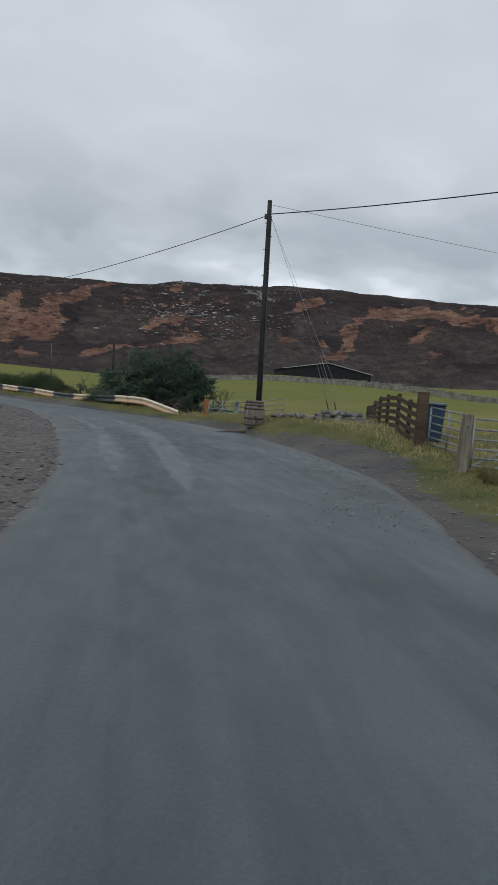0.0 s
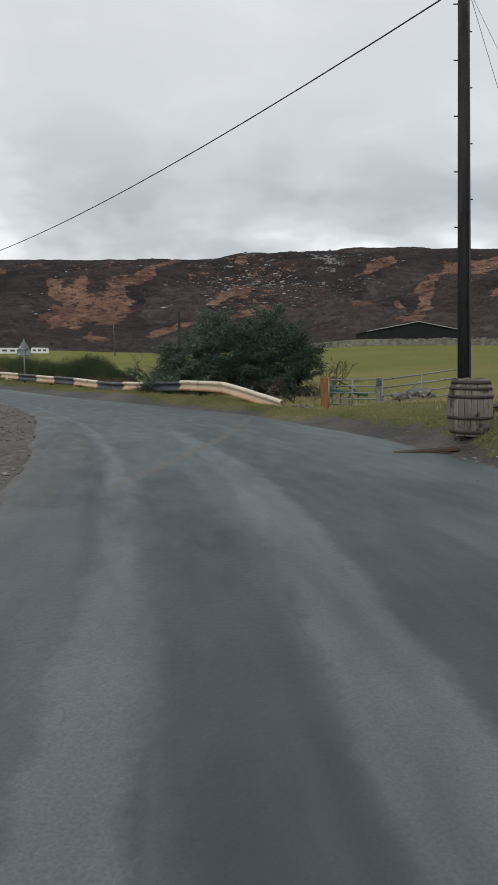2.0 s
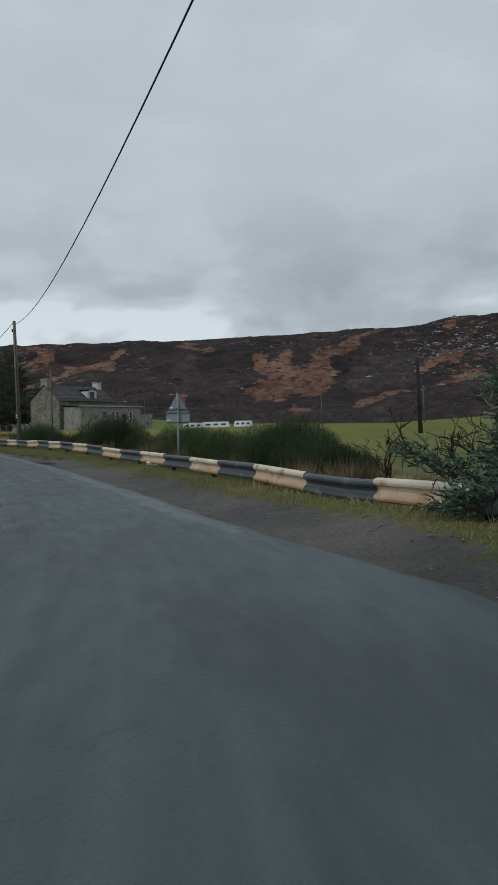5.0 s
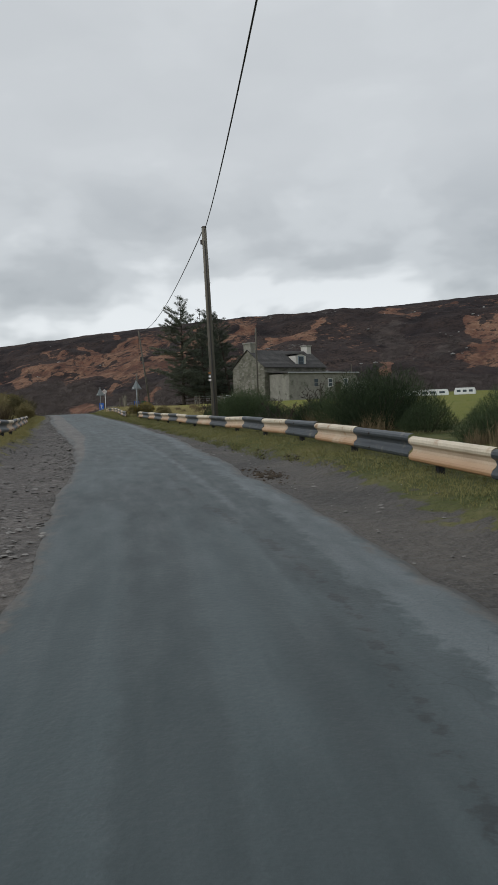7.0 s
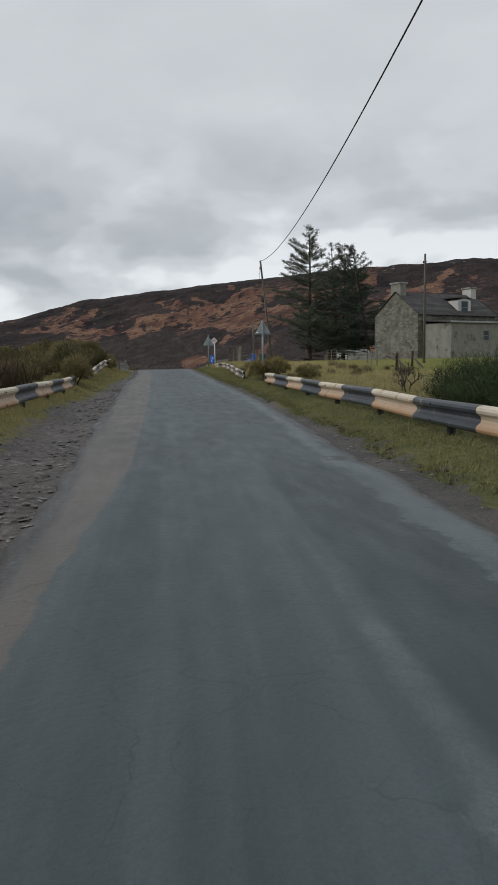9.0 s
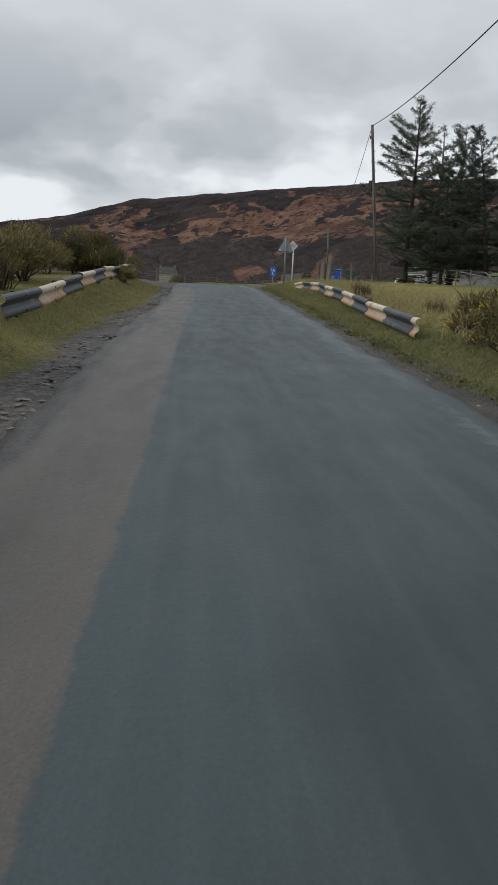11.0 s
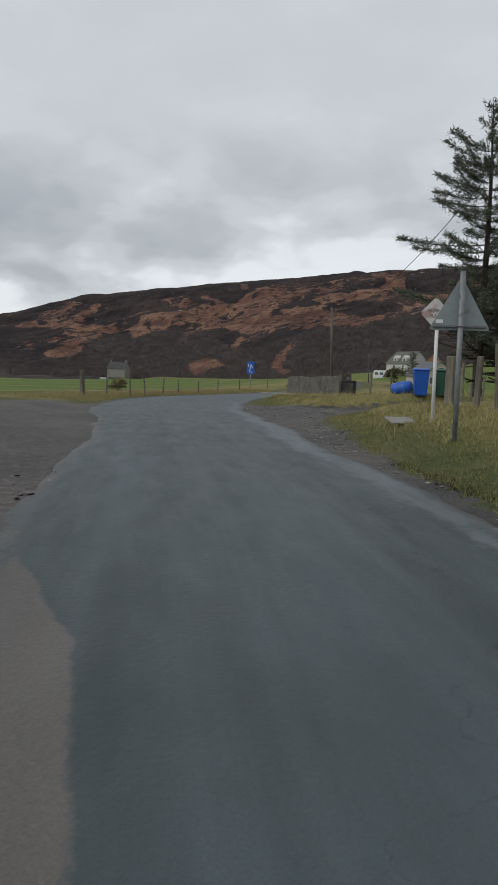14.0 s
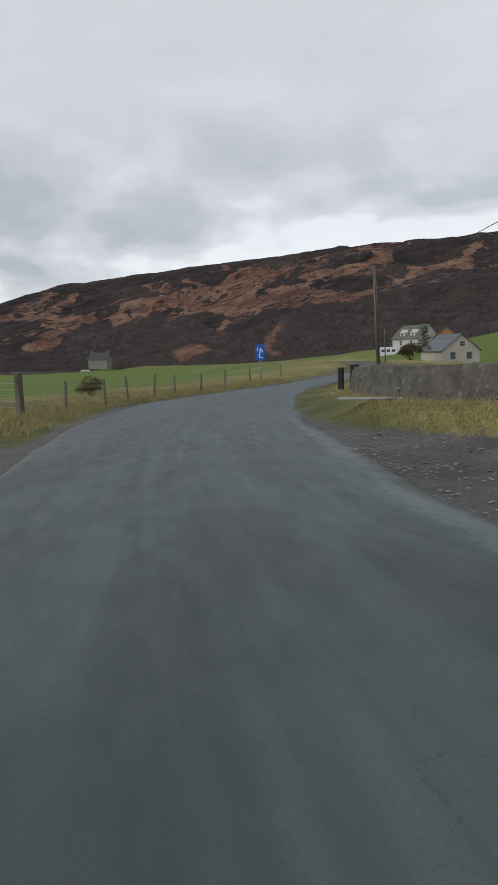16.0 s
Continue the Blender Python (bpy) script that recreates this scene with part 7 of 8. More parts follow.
def broom_bush(label, seed, radius, height, material="broom", stems=3000):
    """Whippy upright stems in a dense dome."""
    rng = np.random.default_rng(seed)
    ob = new("broom_bush")
    a, r = rng.uniform(0, 2 * np.pi, stems), np.sqrt(rng.uniform(0, 1, stems))
    lump = 0.75 + 0.35 * vnoise(3 * np.cos(a) + 9, 3 * np.sin(a) + seed, 1.0, seed)
    h = height * (1 - 0.72 * r ** 2.4) * lump
    f = rng.uniform(0.05, 0.85, stems) ** 0.8
    base = np.stack([np.cos(a) * r * radius * (0.65 + 0.5 * f), np.sin(a) * r * radius * (0.65 + 0.5 * f), h * f], 1)
    d = np.stack([np.cos(a) * r * 0.45, np.sin(a) * r * 0.6, np.ones(stems) * 0.8], 1) + rng.normal(size=(stems, 3)) * 0.38
    d /= np.linalg.norm(d, axis=1)[:, None]
    V, F = blades(base, d, rng.uniform(0.08, 0.22, stems) * (height / 1.6) ** 0.5, rng.uniform(0.005, 0.011, stems), rng)
    raw_part("foliage", V, F, M[material], ob)
    bm = B()
    for k in range(9):
        t = rng.uniform(0, 2 * np.pi)
        rod(bm, (0.1 * math.cos(t), 0.1 * math.sin(t), -0.1), (radius * 0.6 * math.cos(t), radius * 0.6 * math.sin(t), height * 0.55), 0.022, 0.008, 5)
    part("woody_base", bm, M["bark"], ob)
    return tagged(ob, label, "bush", "broom bushes")


def gorse_bush(label, seed, radius, height, flowers=0.03, sprays=3600, fine=1.0):
    """Spiny rounded clumps with a scatter of yellow flowers."""
    rng = np.random.default_rng(seed)
    ob = new("gorse_bush")
    n_l = 11
    cl = np.stack([rng.normal(0, 0.42, n_l) * radius, rng.normal(0, 0.42, n_l) * radius, height * rng.uniform(0.25, 0.75, n_l)], 1)
    cr = rng.uniform(0.28, 0.5, n_l) * min(radius, height)
    which = rng.integers(0, n_l, sprays)
    d = rng.normal(size=(sprays, 3))
    d[:, 2] = np.abs(d[:, 2]) * 0.9 - 0.15
    d /= np.linalg.norm(d, axis=1)[:, None]
    base = cl[which] + d * cr[which][:, None] * rng.uniform(0.55, 1.0, sprays)[:, None]
    base[:, 2] = np.maximum(base[:, 2], 0.02)
    V, F = blades(base, (d + np.array((0, 0, 0.35))) / 1.1, rng.uniform(0.07, 0.19, sprays) * fine, rng.uniform(0.016, 0.040, sprays) * fine, rng, 0.5)
    raw_part("foliage", V, F, M["gorse"], ob)
    k = int(sprays * flowers)
    if k:
        pick = rng.choice(sprays, k, replace=False)
        pick = pick[base[pick, 2] > height * 0.3]
        V, F = blades(base[pick] + d[pick] * 0.14, d[pick], rng.uniform(0.03, 0.06, len(pick)), rng.uniform(0.022, 0.042, len(pick)), rng, 0.5)
        raw_part("blossom", V, F, M["flower"], ob, "yellow gorse flowers")
    bm = B()
    for c in cl[:8]:
        rod(bm, (0, 0, -0.1), tuple(c), 0.03, 0.01, 5)
    part("woody_base", bm, M["bark"], ob)
    return tagged(ob, label, "bush", "gorse bushes")


def dead_stems(label, seed, radius, height, n=260, material="dry"):
    rng = np.random.default_rng(seed)
    ob = new("dry_weed")
    a, r = rng.uniform(0, 2 * np.pi, n), np.sqrt(rng.uniform(0, 1, n)) * radius
    base = np.stack([np.cos(a) * r, np.sin(a) * r, 0 * a], 1)
    d = np.stack([0.25 * rng.normal(size=n), 0.25 * rng.normal(size=n), np.ones(n)], 1)
    d /= np.linalg.norm(d, axis=1)[:, None]
    V, F = blades(base, d, rng.uniform(0.5, 1.0, n) * height, rng.uniform(0.012, 0.03, n), rng, 0.15)
    raw_part("foliage", V, F, M[material], ob)
    return tagged(ob, label, "dead plants", "dry stem clumps")


def trunk_mesh(bm, stem, sides=8):
    """One tapering, slightly bent trunk through points with radii."""
    rings = []
    for (x, y, z), r in stem:
        rings.append([bm.verts.new((x + r * math.cos(2 * math.pi * k / sides), y + r * math.sin(2 * math.pi * k / sides), z - (0.3 if not rings else 0.0))) for k in range(sides)])
    for a, b in zip(rings, rings[1:]):
        for k in range(sides):
            bm.faces.new((a[k], a[(k + 1) % sides], b[(k + 1) % sides], b[k]))
    bm.faces.new(rings[-1])


def conifer(label, seed, height, spread, bare=0.25, whorls=26, density=1.0, lean=(0.0, 0.0), mat="spruce", group="conifers", low_bare=0.0, fine=0.72):
    """A wind-torn spruce: trunk, whorls of limbs that dip and rise, sprays of needles along each limb."""
    rng = np.random.default_rng(seed)
    ob = new("conifer")
    bm = B()
    top = Vector((lean[0], lean[1], height))
    segs, stem = 8, []
    for k in range(segs):
        a, b = k / segs, (k + 1) / segs
        pa, pb = top * a + Vector((0.12 * math.sin(5 * a + seed), 0.12 * math.cos(4 * a), 0)) * (a > 0), top * b + Vector((0.12 * math.sin(5 * b + seed), 0.12 * math.cos(4 * b), 0))
        stem.append((tuple(pa), 0.018 * height * (1 - 0.93 * a)))
    stem.append((tuple(pb), 0.018 * height * 0.07))
    trunk_mesh(bm, stem)
    part("trunk", bm, M["bark"], ob)
    limbs_v, limbs_f, nb, nd, nl, nw = [], [], [], [], [], []
    count = 0
    for w in range(whorls):
        f = 0.07 + 0.9 * (w / (whorls - 1))
        z = height * f
        reach = spread * (1 - f) ** 0.85 * (0.6 + 0.4 * step01(f, 0.05, 0.25)) + 0.3
        for k in range(rng.integers(4, 7)):
            a = rng.uniform(0, 2 * np.pi)
            L = reach * rng.uniform(0.35, 1.2)
            if rng.random() < 0.08:
                L *= 1.3
            bald = f < low_bare or rng.random() < bare * (0.4 + f)
            if bald:
                L *= 0.45
            lift = rng.uniform(0.05, 0.45) + 0.45 * float(step01(f, 0.55, 0.9))
            t = np.linspace(0, 1, 6)
            pts = np.stack([np.cos(a) * L * t, np.sin(a) * L * t, z + L * (lift * t ** 1.6 - 0.22 * t * (1 - f))], 1)
            pts[:, 0] += lean[0] * f
            pts[:, 1] += lean[1] * f
            v, fc = tube(pts, max(0.012, 0.0028 * height * (1 - f) + 0.01), 3)
            limbs_v.append(v)
            limbs_f += [tuple(i + count for i in q) for q in fc]
            count += len(v)
            if bald:
                continue
            m = max(8, int(L * 46 * density / fine ** 1.7))
            u = rng.uniform(0.15, 1.05, m) ** 0.8
            p = np.stack([np.interp(u, t, pts[:, c]) for c in range(3)], 1)
            way = np.array((math.cos(a), math.sin(a), lift))
            off = rng.normal(size=(m, 3)) * (0.10 + 0.10 * L * (1 - u)[:, None] * 0.5)
            off[:, 2] *= 0.6
            d = way[None] * 0.7 + rng.normal(size=(m, 3)) * 0.6
            d /= np.linalg.norm(d, axis=1)[:, None]
            nb.append(p + off)
            nd.append(d)
            nl.append(rng.uniform(0.18, 0.42, m) * fine)
            nw.append(rng.uniform(0.03, 0.075, m) * fine)
    tagged(raw_part("branchwork", np.vstack(limbs_v), limbs_f, M["bark"], ob), kind="stuff")
    V, F = blades(np.vstack(nb), np.vstack(nd), np.concatenate(nl), np.concatenate(nw), rng, 0.3)
    raw_part("crown", V, F, M[mat], ob)
    return tagged(ob, label, "tree", group)


def put(ob, x, y, turn=0.0, size=1.0, sink=0.03, z=None):
    ob.matrix_world = pose(x, y, (z_at(x, y) if z is None else z) - sink, 0, 0, turn) @ Matrix.Scale(size, 4)
    return ob


def put_copy(ob, x, y, turn=0.0, size=1.0, sink=0.03):
    c = copy_thing(ob, pose(x, y, z_at(x, y) - sink, 0, 0, turn))
    c.scale = (size, size, size)
    return c


# conifers beside the derelict house
put(conifer("tall wind-torn conifer with a ragged pointed top", 61, 16.9, 6.4, bare=0.24, whorls=36, density=1.6, low_bare=0.24), -91.1, 124.7, 20)
put(conifer("slender half-bare conifer with a thin spire", 62, 15.8, 2.8, bare=0.5, whorls=26, density=1.3, low_bare=0.2), -93.0, 131.2, 80)
put(conifer("dense dark conifer beside a derelict house", 63, 14.6, 6.2, bare=0.28, whorls=30, density=1.5, low_bare=0.12), -88.2, 127.6, 140)
put(conifer("dark conifer leaning away from the wind", 64, 13.2, 5.8, bare=0.30, whorls=28, density=1.5, lean=(2.0, 1.7), low_bare=0.15), -83.6, 127.0, 200)
put(conifer("broad dark conifer with low dense boughs", 65, 11.5, 5.6, bare=0.26, whorls=24, density=1.5, low_bare=0.15), -87.6, 125.2, 260)
put(conifer("dark conifer behind a collapsed shed", 66, 10.5, 4.2, bare=0.2, whorls=20, low_bare=0.2), -91.5, 132.5, 300)

put(conifer("small dark evergreen tree in front of a white house", 67, 5.6, 1.7, bare=0.12, whorls=14, density=1.4), -160.4, 222.6, 40)

# the thicket at the end of the barrier
for k, (x, y, h, s) in enumerate(((-6.4, 40.6, 3.0, 2.2), (-4.2, 41.4, 3.2, 2.4), (-5.2, 39.4, 2.3, 2.1), (-3.3, 39.9, 2.1, 1.7), (-7.6, 39.6, 1.8, 1.6))):
    put(conifer("low bushy blue-green conifer behind the barrier end", 71 + k, h, s, bare=0.22, whorls=14, density=1.35, mat="spruce_blue", group="conifer thicket", fine=0.5), x, y, 50 * k)
def bare_shrub(label, seed, height, material="dead", spread=0.6, forks=4):
    """A leafless shrub: crooked stems that fork again and again into thin twigs."""
    rr = random.Random(seed)
    ob = new("dead_branch")
    v, f, n = [], [], 0
    todo = [(Vector((rr.uniform(-0.1, 0.1), rr.uniform(-0.1, 0.1), -0.05)), Vector((rr.gauss(0, spread), rr.gauss(0, spread), 1)).normalized(), height * rr.uniform(0.34, 0.5), 0.022 * height, 0) for _ in range(4)]
    while todo:
        at, way, length, r, level = todo.pop()
        bend = Vector((rr.gauss(0, 0.25), rr.gauss(0, 0.25), rr.gauss(0.05, 0.15)))
        mid, tip = at + way * length * 0.5, at + (way + bend) * length
        vv, ff = tube([tuple(at), tuple(mid), tuple(tip)], max(r, 0.006), 4)
        v.append(vv)
        f += [tuple(q + n for q in c) for c in ff]
        n += len(vv)
        if level < forks:
            for _ in range(rr.choice((2, 2, 3))):
                to = (way + bend + Vector((rr.gauss(0, 0.5), rr.gauss(0, 0.5), rr.gauss(0.1, 0.3)))).normalized()
                todo.append((tip if rr.random() < 0.7 else mid, to, length * rr.uniform(0.55, 0.8), r * 0.6, level + 1))
    tagged(raw_part("branchwork", np.vstack(v), f, M[material], ob), kind="stuff")
    return tagged(ob, label, "dead branch", "dead branches")


for k, (x, y, h, mat) in enumerate(((-4.3, 37.0, 0.7, "dead"), (-3.0, 36.0, 0.8, "bark"), (-3.6, 37.8, 1.1, "bark"), (-2.4, 36.8, 0.8, "dead"), (-1.9, 38.4, 1.2, "bark"))):
    put(bare_shrub("tangle of bleached dead branches below the thicket", 80 + k, h, mat, 1.1), x, y)
for k, (s, d, h) in enumerate(((40.4, 6.3, 1.7), (41.3, 6.8, 1.9), (43.0, 6.9, 1.4), (44.6, 6.6, 1.1), (71.5, 5.4, 1.0), (74.0, 7.5, 1.5), (86.0, 6.2, 0.9), (85.2, 7.0, 0.7))):
    x, y = along(s, d)
    put(bare_shrub("leafless dark shrub behind the crash barrier", 90 + k, h, "bark", 0.4), float(x), float(y))

# broom behind the barrier
BROOM = [broom_bush("dark green broom bush behind the crash barrier", 91 + k, 1.15 + 0.12 * k, 1.55 + 0.12 * k, stems=10500) for k in range(4)]
rng = random.Random(7)
spots = []
for s in np.arange(46.5, 64.5, 1.0):
    big = float(np.interp(s, [46, 50, 55, 57, 59, 62, 65, 67, 70, 74], [0.62, 0.76, 0.75, 0.56, 0.48, 0.45, 0.45, 0.8, 0.8, 0.8]))
    for lane in range(2):
        if rng.random() < 0.36:
            continue
        spots.append((s + rng.uniform(-0.6, 0.6), 7.0 + lane * 1.35 + rng.uniform(-0.6, 0.6), big * rng.choice((0.5, 0.75, 0.9, 1.0, 1.15, 1.3))))
for s, d, g in ((67.2, 6.9, 1.0), (68.0, 7.5, 1.1), (68.6, 6.9, 0.95), (69.4, 7.8, 0.7), (64.0, 8.6, 0.75), (62.4, 9.0, 0.7), (65.6, 7.4, 0.5), (72.2, 6.9, 0.72), (71.6, 7.6, 0.78), (73.0, 7.3, 0.55), (75.2, 6.5, 0.48),
                (76.2, 6.6, 0.50), (74.6, 7.0, 0.45), (78.2, 6.2, 0.85), (79.2, 6.5, 0.88), (80.2, 6.0, 0.8), (81.2, 6.3, 0.76), (81.9, 6.1, 0.62), (80.8, 7.0, 0.75)):
    spots.append((s, d, g))
for k, (s, d, g) in enumerate(spots):
    x, y = along(s, d)
    src = BROOM[k % 4]
    if k < 4:
        put(src, float(x), float(y), rng.uniform(0, 360), g)
    else:
        put_copy(src, float(x), float(y), rng.uniform(0, 360), g)
DRY = [dead_stems("clump of dry brown stems behind the crash barrier", 101 + k, 0.7, 1.25) for k in range(3)]
for k in range(30):
    s = rng.uniform(38.5, 73)
    x, y = along(s, rng.uniform(5.1, 6.4))
    g = rng.uniform(0.28, 0.58)
    put(DRY[k], float(x), float(y), 0, g) if k < 3 else put_copy(DRY[k % 3], float(x), float(y), rng.uniform(0, 360), g)

# gorse
GORSE = [gorse_bush("gorse bush flecked with yellow flowers", 111, 1.0, 1.25, 0.02), gorse_bush("olive green gorse bush with few flowers", 112, 1.2, 1.6, 0.006, 4200),
         gorse_bush("gorse bush in yellow flower at the barrier", 113, 0.8, 1.1, 0.13), gorse_bush("dark gorse clump on the bank", 114, 1.1, 1.3, 0.0),
         gorse_bush("tall olive gorse bush with a few yellow flowers", 115, 1.25, 1.5, 0.006, 11000, 0.55)]
marks = [(95.6, 4.2, 0.65, 2), (96.8, 4.5, 0.75, 2), (97.6, 4.9, 0.6, 3), (94.0, 5.4, 0.45, 3), (93.5, -2.8, 0.75, 3), (95.0, -3.0, 0.95, 3), (113.4, -3.2, 0.7, 2), (114.6, -3.6, 0.8, 0), (121.8, -4.4, 1.1, 1), (123.0, -5.0, 1.15, 4), (121.0, -5.2, 1.2, 4), (112.0, -2.5, 0.45, 2), (112.8, -2.5, 0.42, 4), (120.0, -2.95, 0.34, 3), (123.4, -3.9, 0.6, 4), (124.6, -4.4, 0.7, 4)]
for s in np.arange(70, 124, 1.9):
    tall = float(np.interp(s, [70, 85, 100, 110, 118, 124], [0.38, 0.48, 0.70, 0.98, 1.05, 0.8]))
    for lane in range(3):
        if rng.random() < 0.68:
            marks.append((s + rng.uniform(-0.6, 0.6), -4.4 - lane * 1.8 + rng.uniform(-0.6, 0.6), tall * rng.uniform(0.65, 1.1), 4 if s > 107 and lane == 0 else rng.choice((0, 1, 1, 3))))
for k in range(5):
    marks.append((rng.uniform(86, 116), rng.uniform(8.6, 14), rng.uniform(0.16, 0.28), 3))
used = set()
for s, d, g, kind in marks:
    x, y = along(s, d)
    if kind not in used:
        used.add(kind)
        put(GORSE[kind], float(x), float(y), rng.uniform(0, 360), g)
    else:
        put_copy(GORSE[kind], float(x), float(y), rng.uniform(0, 360), g)
put_copy(GORSE[3], 3.9, 11.9, 40, 0.24)
put_copy(GORSE[3], -116.0, 116.3, 0, 0.75)
put_copy(GORSE[1], -149.5, 200.5, 0, 1.9)
for k in range(26):
    s = rng.uniform(68, 102)
    x, y = along(s, -3.9 - rng.uniform(0, 1.2))
    put_copy(DRY[k % 3], float(x), float(y), rng.uniform(0, 360), rng.uniform(0.5, 0.9))

# brown brambles and dead weeds below the conifers and along the barrier
for k in range(22):
    s = rng.uniform(94, 122)
    x, y = along(s, rng.uniform(4.9, 12.5))
    put_copy(DRY[k % 3], float(x), float(y), rng.uniform(0, 360), rng.uniform(0.22, 0.5))

# old stakes with struts, left from a fence in the rough pasture
for s, d in ((101.6, 11.5), (106.0, 13.9)):
    x, y = along(s, d)
    ob = thing("strutted_stake", float(x), float(y), turn=heading(s), label="brown fence stake propped by two pale struts", category="post", group="propped stakes")
    bm = B()
    box(bm, 0.10, 0.10, 1.2, 0, 0, 0.35, ry=2, bevel=0.012)
    part("stake", bm, M["dark_wood"], ob)
    for sx, sy in ((0.75, 0.1), (0.35, -0.5)):
        bm = B()
        rod(bm, (sx, sy, -0.05), (0.03, 0, 0.68), 0.04, 0.035, 6)
        part("strut", bm, M["post_wood"], ob)

# two weathered posts of an old gate, in the gorse
for s, d, h in ((120.6, -3.55, 1.22), (120.9, -3.3, 1.28)):
    x, y = along(s, d)
    ob = new("old_gate_post")
    bm = B()
    box(bm, 0.16, 0.16, h + 0.3, 0, 0, h / 2 - 0.15, bevel=0.02)
    part("post", bm, M["post_wood"], ob)
    ob.matrix_world = pose(float(x), float(y), z_at(x, y), 2, -2, 20)
    tagged(ob, "weathered grey gate post standing in gorse", "post", "old gate posts")


# ---- loose cover: grass, stones, scrub ----


def tufts(name, label, n, pick, material, length, seed, blades_each=5, width=0.012):
    """Tufts of grass at the places that pick(rng, n) gives."""
    rng = np.random.default_rng(seed)
    s, d = pick(rng, n)
    grown = off_track(s, d) > 1.05
    s, d = s[grown], d[grown]
    x, y = along(s, d)
    z = land(x, y)[0]
    base = np.repeat(np.stack([x, y, z - 0.01], 1), blades_each, 0) + rng.normal(size=(len(x) * blades_each, 3)) * np.array((0.05, 0.05, 0.0))
    m = len(base)
    way = np.stack([rng.normal(0, 0.5, m), rng.normal(0, 0.5, m), np.ones(m)], 1)
    way /= np.linalg.norm(way, axis=1)[:, None]
    size = np.repeat(rng.uniform(0.6, 1.3, len(x)), blades_each)
    V, F = blades(base, way, rng.uniform(0.6, 1.2, m) * length * size, rng.uniform(0.7, 1.4, m) * width, rng, 0.3)
    return tagged(mesh_object(name, V, F, M[material]), label, "grass", kind="stuff")


def verge_right(rng, n):
    s = rng.uniform(2, 150, n)
    return s, edge_right(s) + worn_right(s) + rng.gamma(1.5, 0.8, n)


def verge_left(rng, n):
    s = rng.uniform(50, 122, n)
    return s, edge_left(s) - worn_left(s) - 0.1 - rng.gamma(1.5, 0.7, n)


def rough_right(rng, n):
    s = np.concatenate([rng.uniform(14, 46, n // 3), rng.uniform(82, 130, n // 2), rng.uniform(140, 180, n // 3)])
    return s, edge_right(s) + 1.3 + rng.gamma(2.2, 1.9, len(s))


def rough_left(rng, n):
    s = rng.uniform(144, 190, n)
    return s, edge_left(s) - 0.6 - rng.gamma(2.0, 0.9, n)


tufts("verge_grass", "short green and yellow grass along the verge", 60000, verge_right, "grass", 0.055, 201, 4, 0.008)
tufts("verge_grass", "short green grass on the bank", 36000, verge_left, "bank_grass", 0.055, 202, 4, 0.008)
tufts("rough_grass", "pale straw-coloured rough grass tussocks", 17000, rough_right, "straw", 0.17, 203, 5, 0.010)
tufts("rough_grass", "pale straw-coloured grass along a fence", 6500, rough_left, "straw", 0.20, 204, 5, 0.010)


def pebbles(name, label, n, pick, seed, lo, hi, flat=0.5, lift=0.006, material="gravel"):
    rng = np.random.default_rng(seed)
    s, d = pick(rng, n)
    dry = np.all([(np.abs(s - ps) > ry * 1.5) | (np.abs(d - pd) > rx * 2.2) for ps, pd, rx, ry in PUDDLES], axis=0)
    s, d = s[dry], d[dry]
    x, y = along(s, d)
    z = land(x, y)[0]
    ico = np.array([(0, 0, 1), (0.9, 0, 0.35), (0.28, 0.85, 0.3), (-0.72, 0.53, 0.35), (-0.72, -0.53, 0.3), (0.28, -0.85, 0.35), (0, 0, -0.5)])
    tri = [(0, 1, 2), (0, 2, 3), (0, 3, 4), (0, 4, 5), (0, 5, 1), (6, 2, 1), (6, 3, 2), (6, 4, 3), (6, 5, 4), (6, 1, 5)]
    m = len(x)
    r = lo + (hi - lo) * rng.uniform(0, 1, m) ** 2.6
    a = rng.uniform(0, 2 * np.pi, m)
    P = ico[None] * rng.uniform(0.7, 1.25, (m, 7, 1)) * np.stack([r, r * rng.uniform(0.32, 0.85, m), r * flat], 1)[:, None, :]
    c, sn = np.cos(a)[:, None], np.sin(a)[:, None]
    X = P[..., 0] * c - P[..., 1] * sn + x[:, None]
    Y = P[..., 0] * sn + P[..., 1] * c + y[:, None]
    tx, ty = rng.normal(0, 0.13, (2, m, 1))
    Z = P[..., 2] + P[..., 0] * tx + P[..., 1] * ty + z[:, None] + lift
    V = np.stack([X, Y, Z], -1).reshape(-1, 3)
    F = [(7 * i + p, 7 * i + q, 7 * i + w) for i in range(m) for p, q, w in tri]
    return tagged(mesh_object(name, V, F, M[material]), label, "stones", kind="stuff")


def shoulder_left(rng, n):
    s = np.concatenate([rng.uniform(2, 45, n // 3), rng.uniform(45, 90, n // 2), rng.uniform(90, 122, n // 6)])
    q = rng.uniform(-0.05, 1.0, len(s))
    x, y = along(s, edge_left(s) - q * worn_left(s))
    keep = fbm(x, y, 1.6, 95, 3) + 0.25 * (1 - q) > 0.50
    return s[keep], (edge_left(s) - q * (worn_left(s) + 0.15))[keep]


def shoulder_right(rng, n):
    s = np.concatenate([rng.uniform(2, 34, n // 3), rng.uniform(34, 124, n // 3), rng.uniform(124, 144, n // 3)])
    return s, edge_right(s) + rng.uniform(-0.15, 1.1, len(s)) * worn_right(s)


pebbles("gravel", "flat broken stones and gravel on the dirt shoulder", 17000, shoulder_left, 211, 0.005, 0.07, 0.24)
pebbles("gravel", "loose gravel and broken asphalt along the road edge", 5200, shoulder_right, 212, 0.006, 0.045, 0.4)



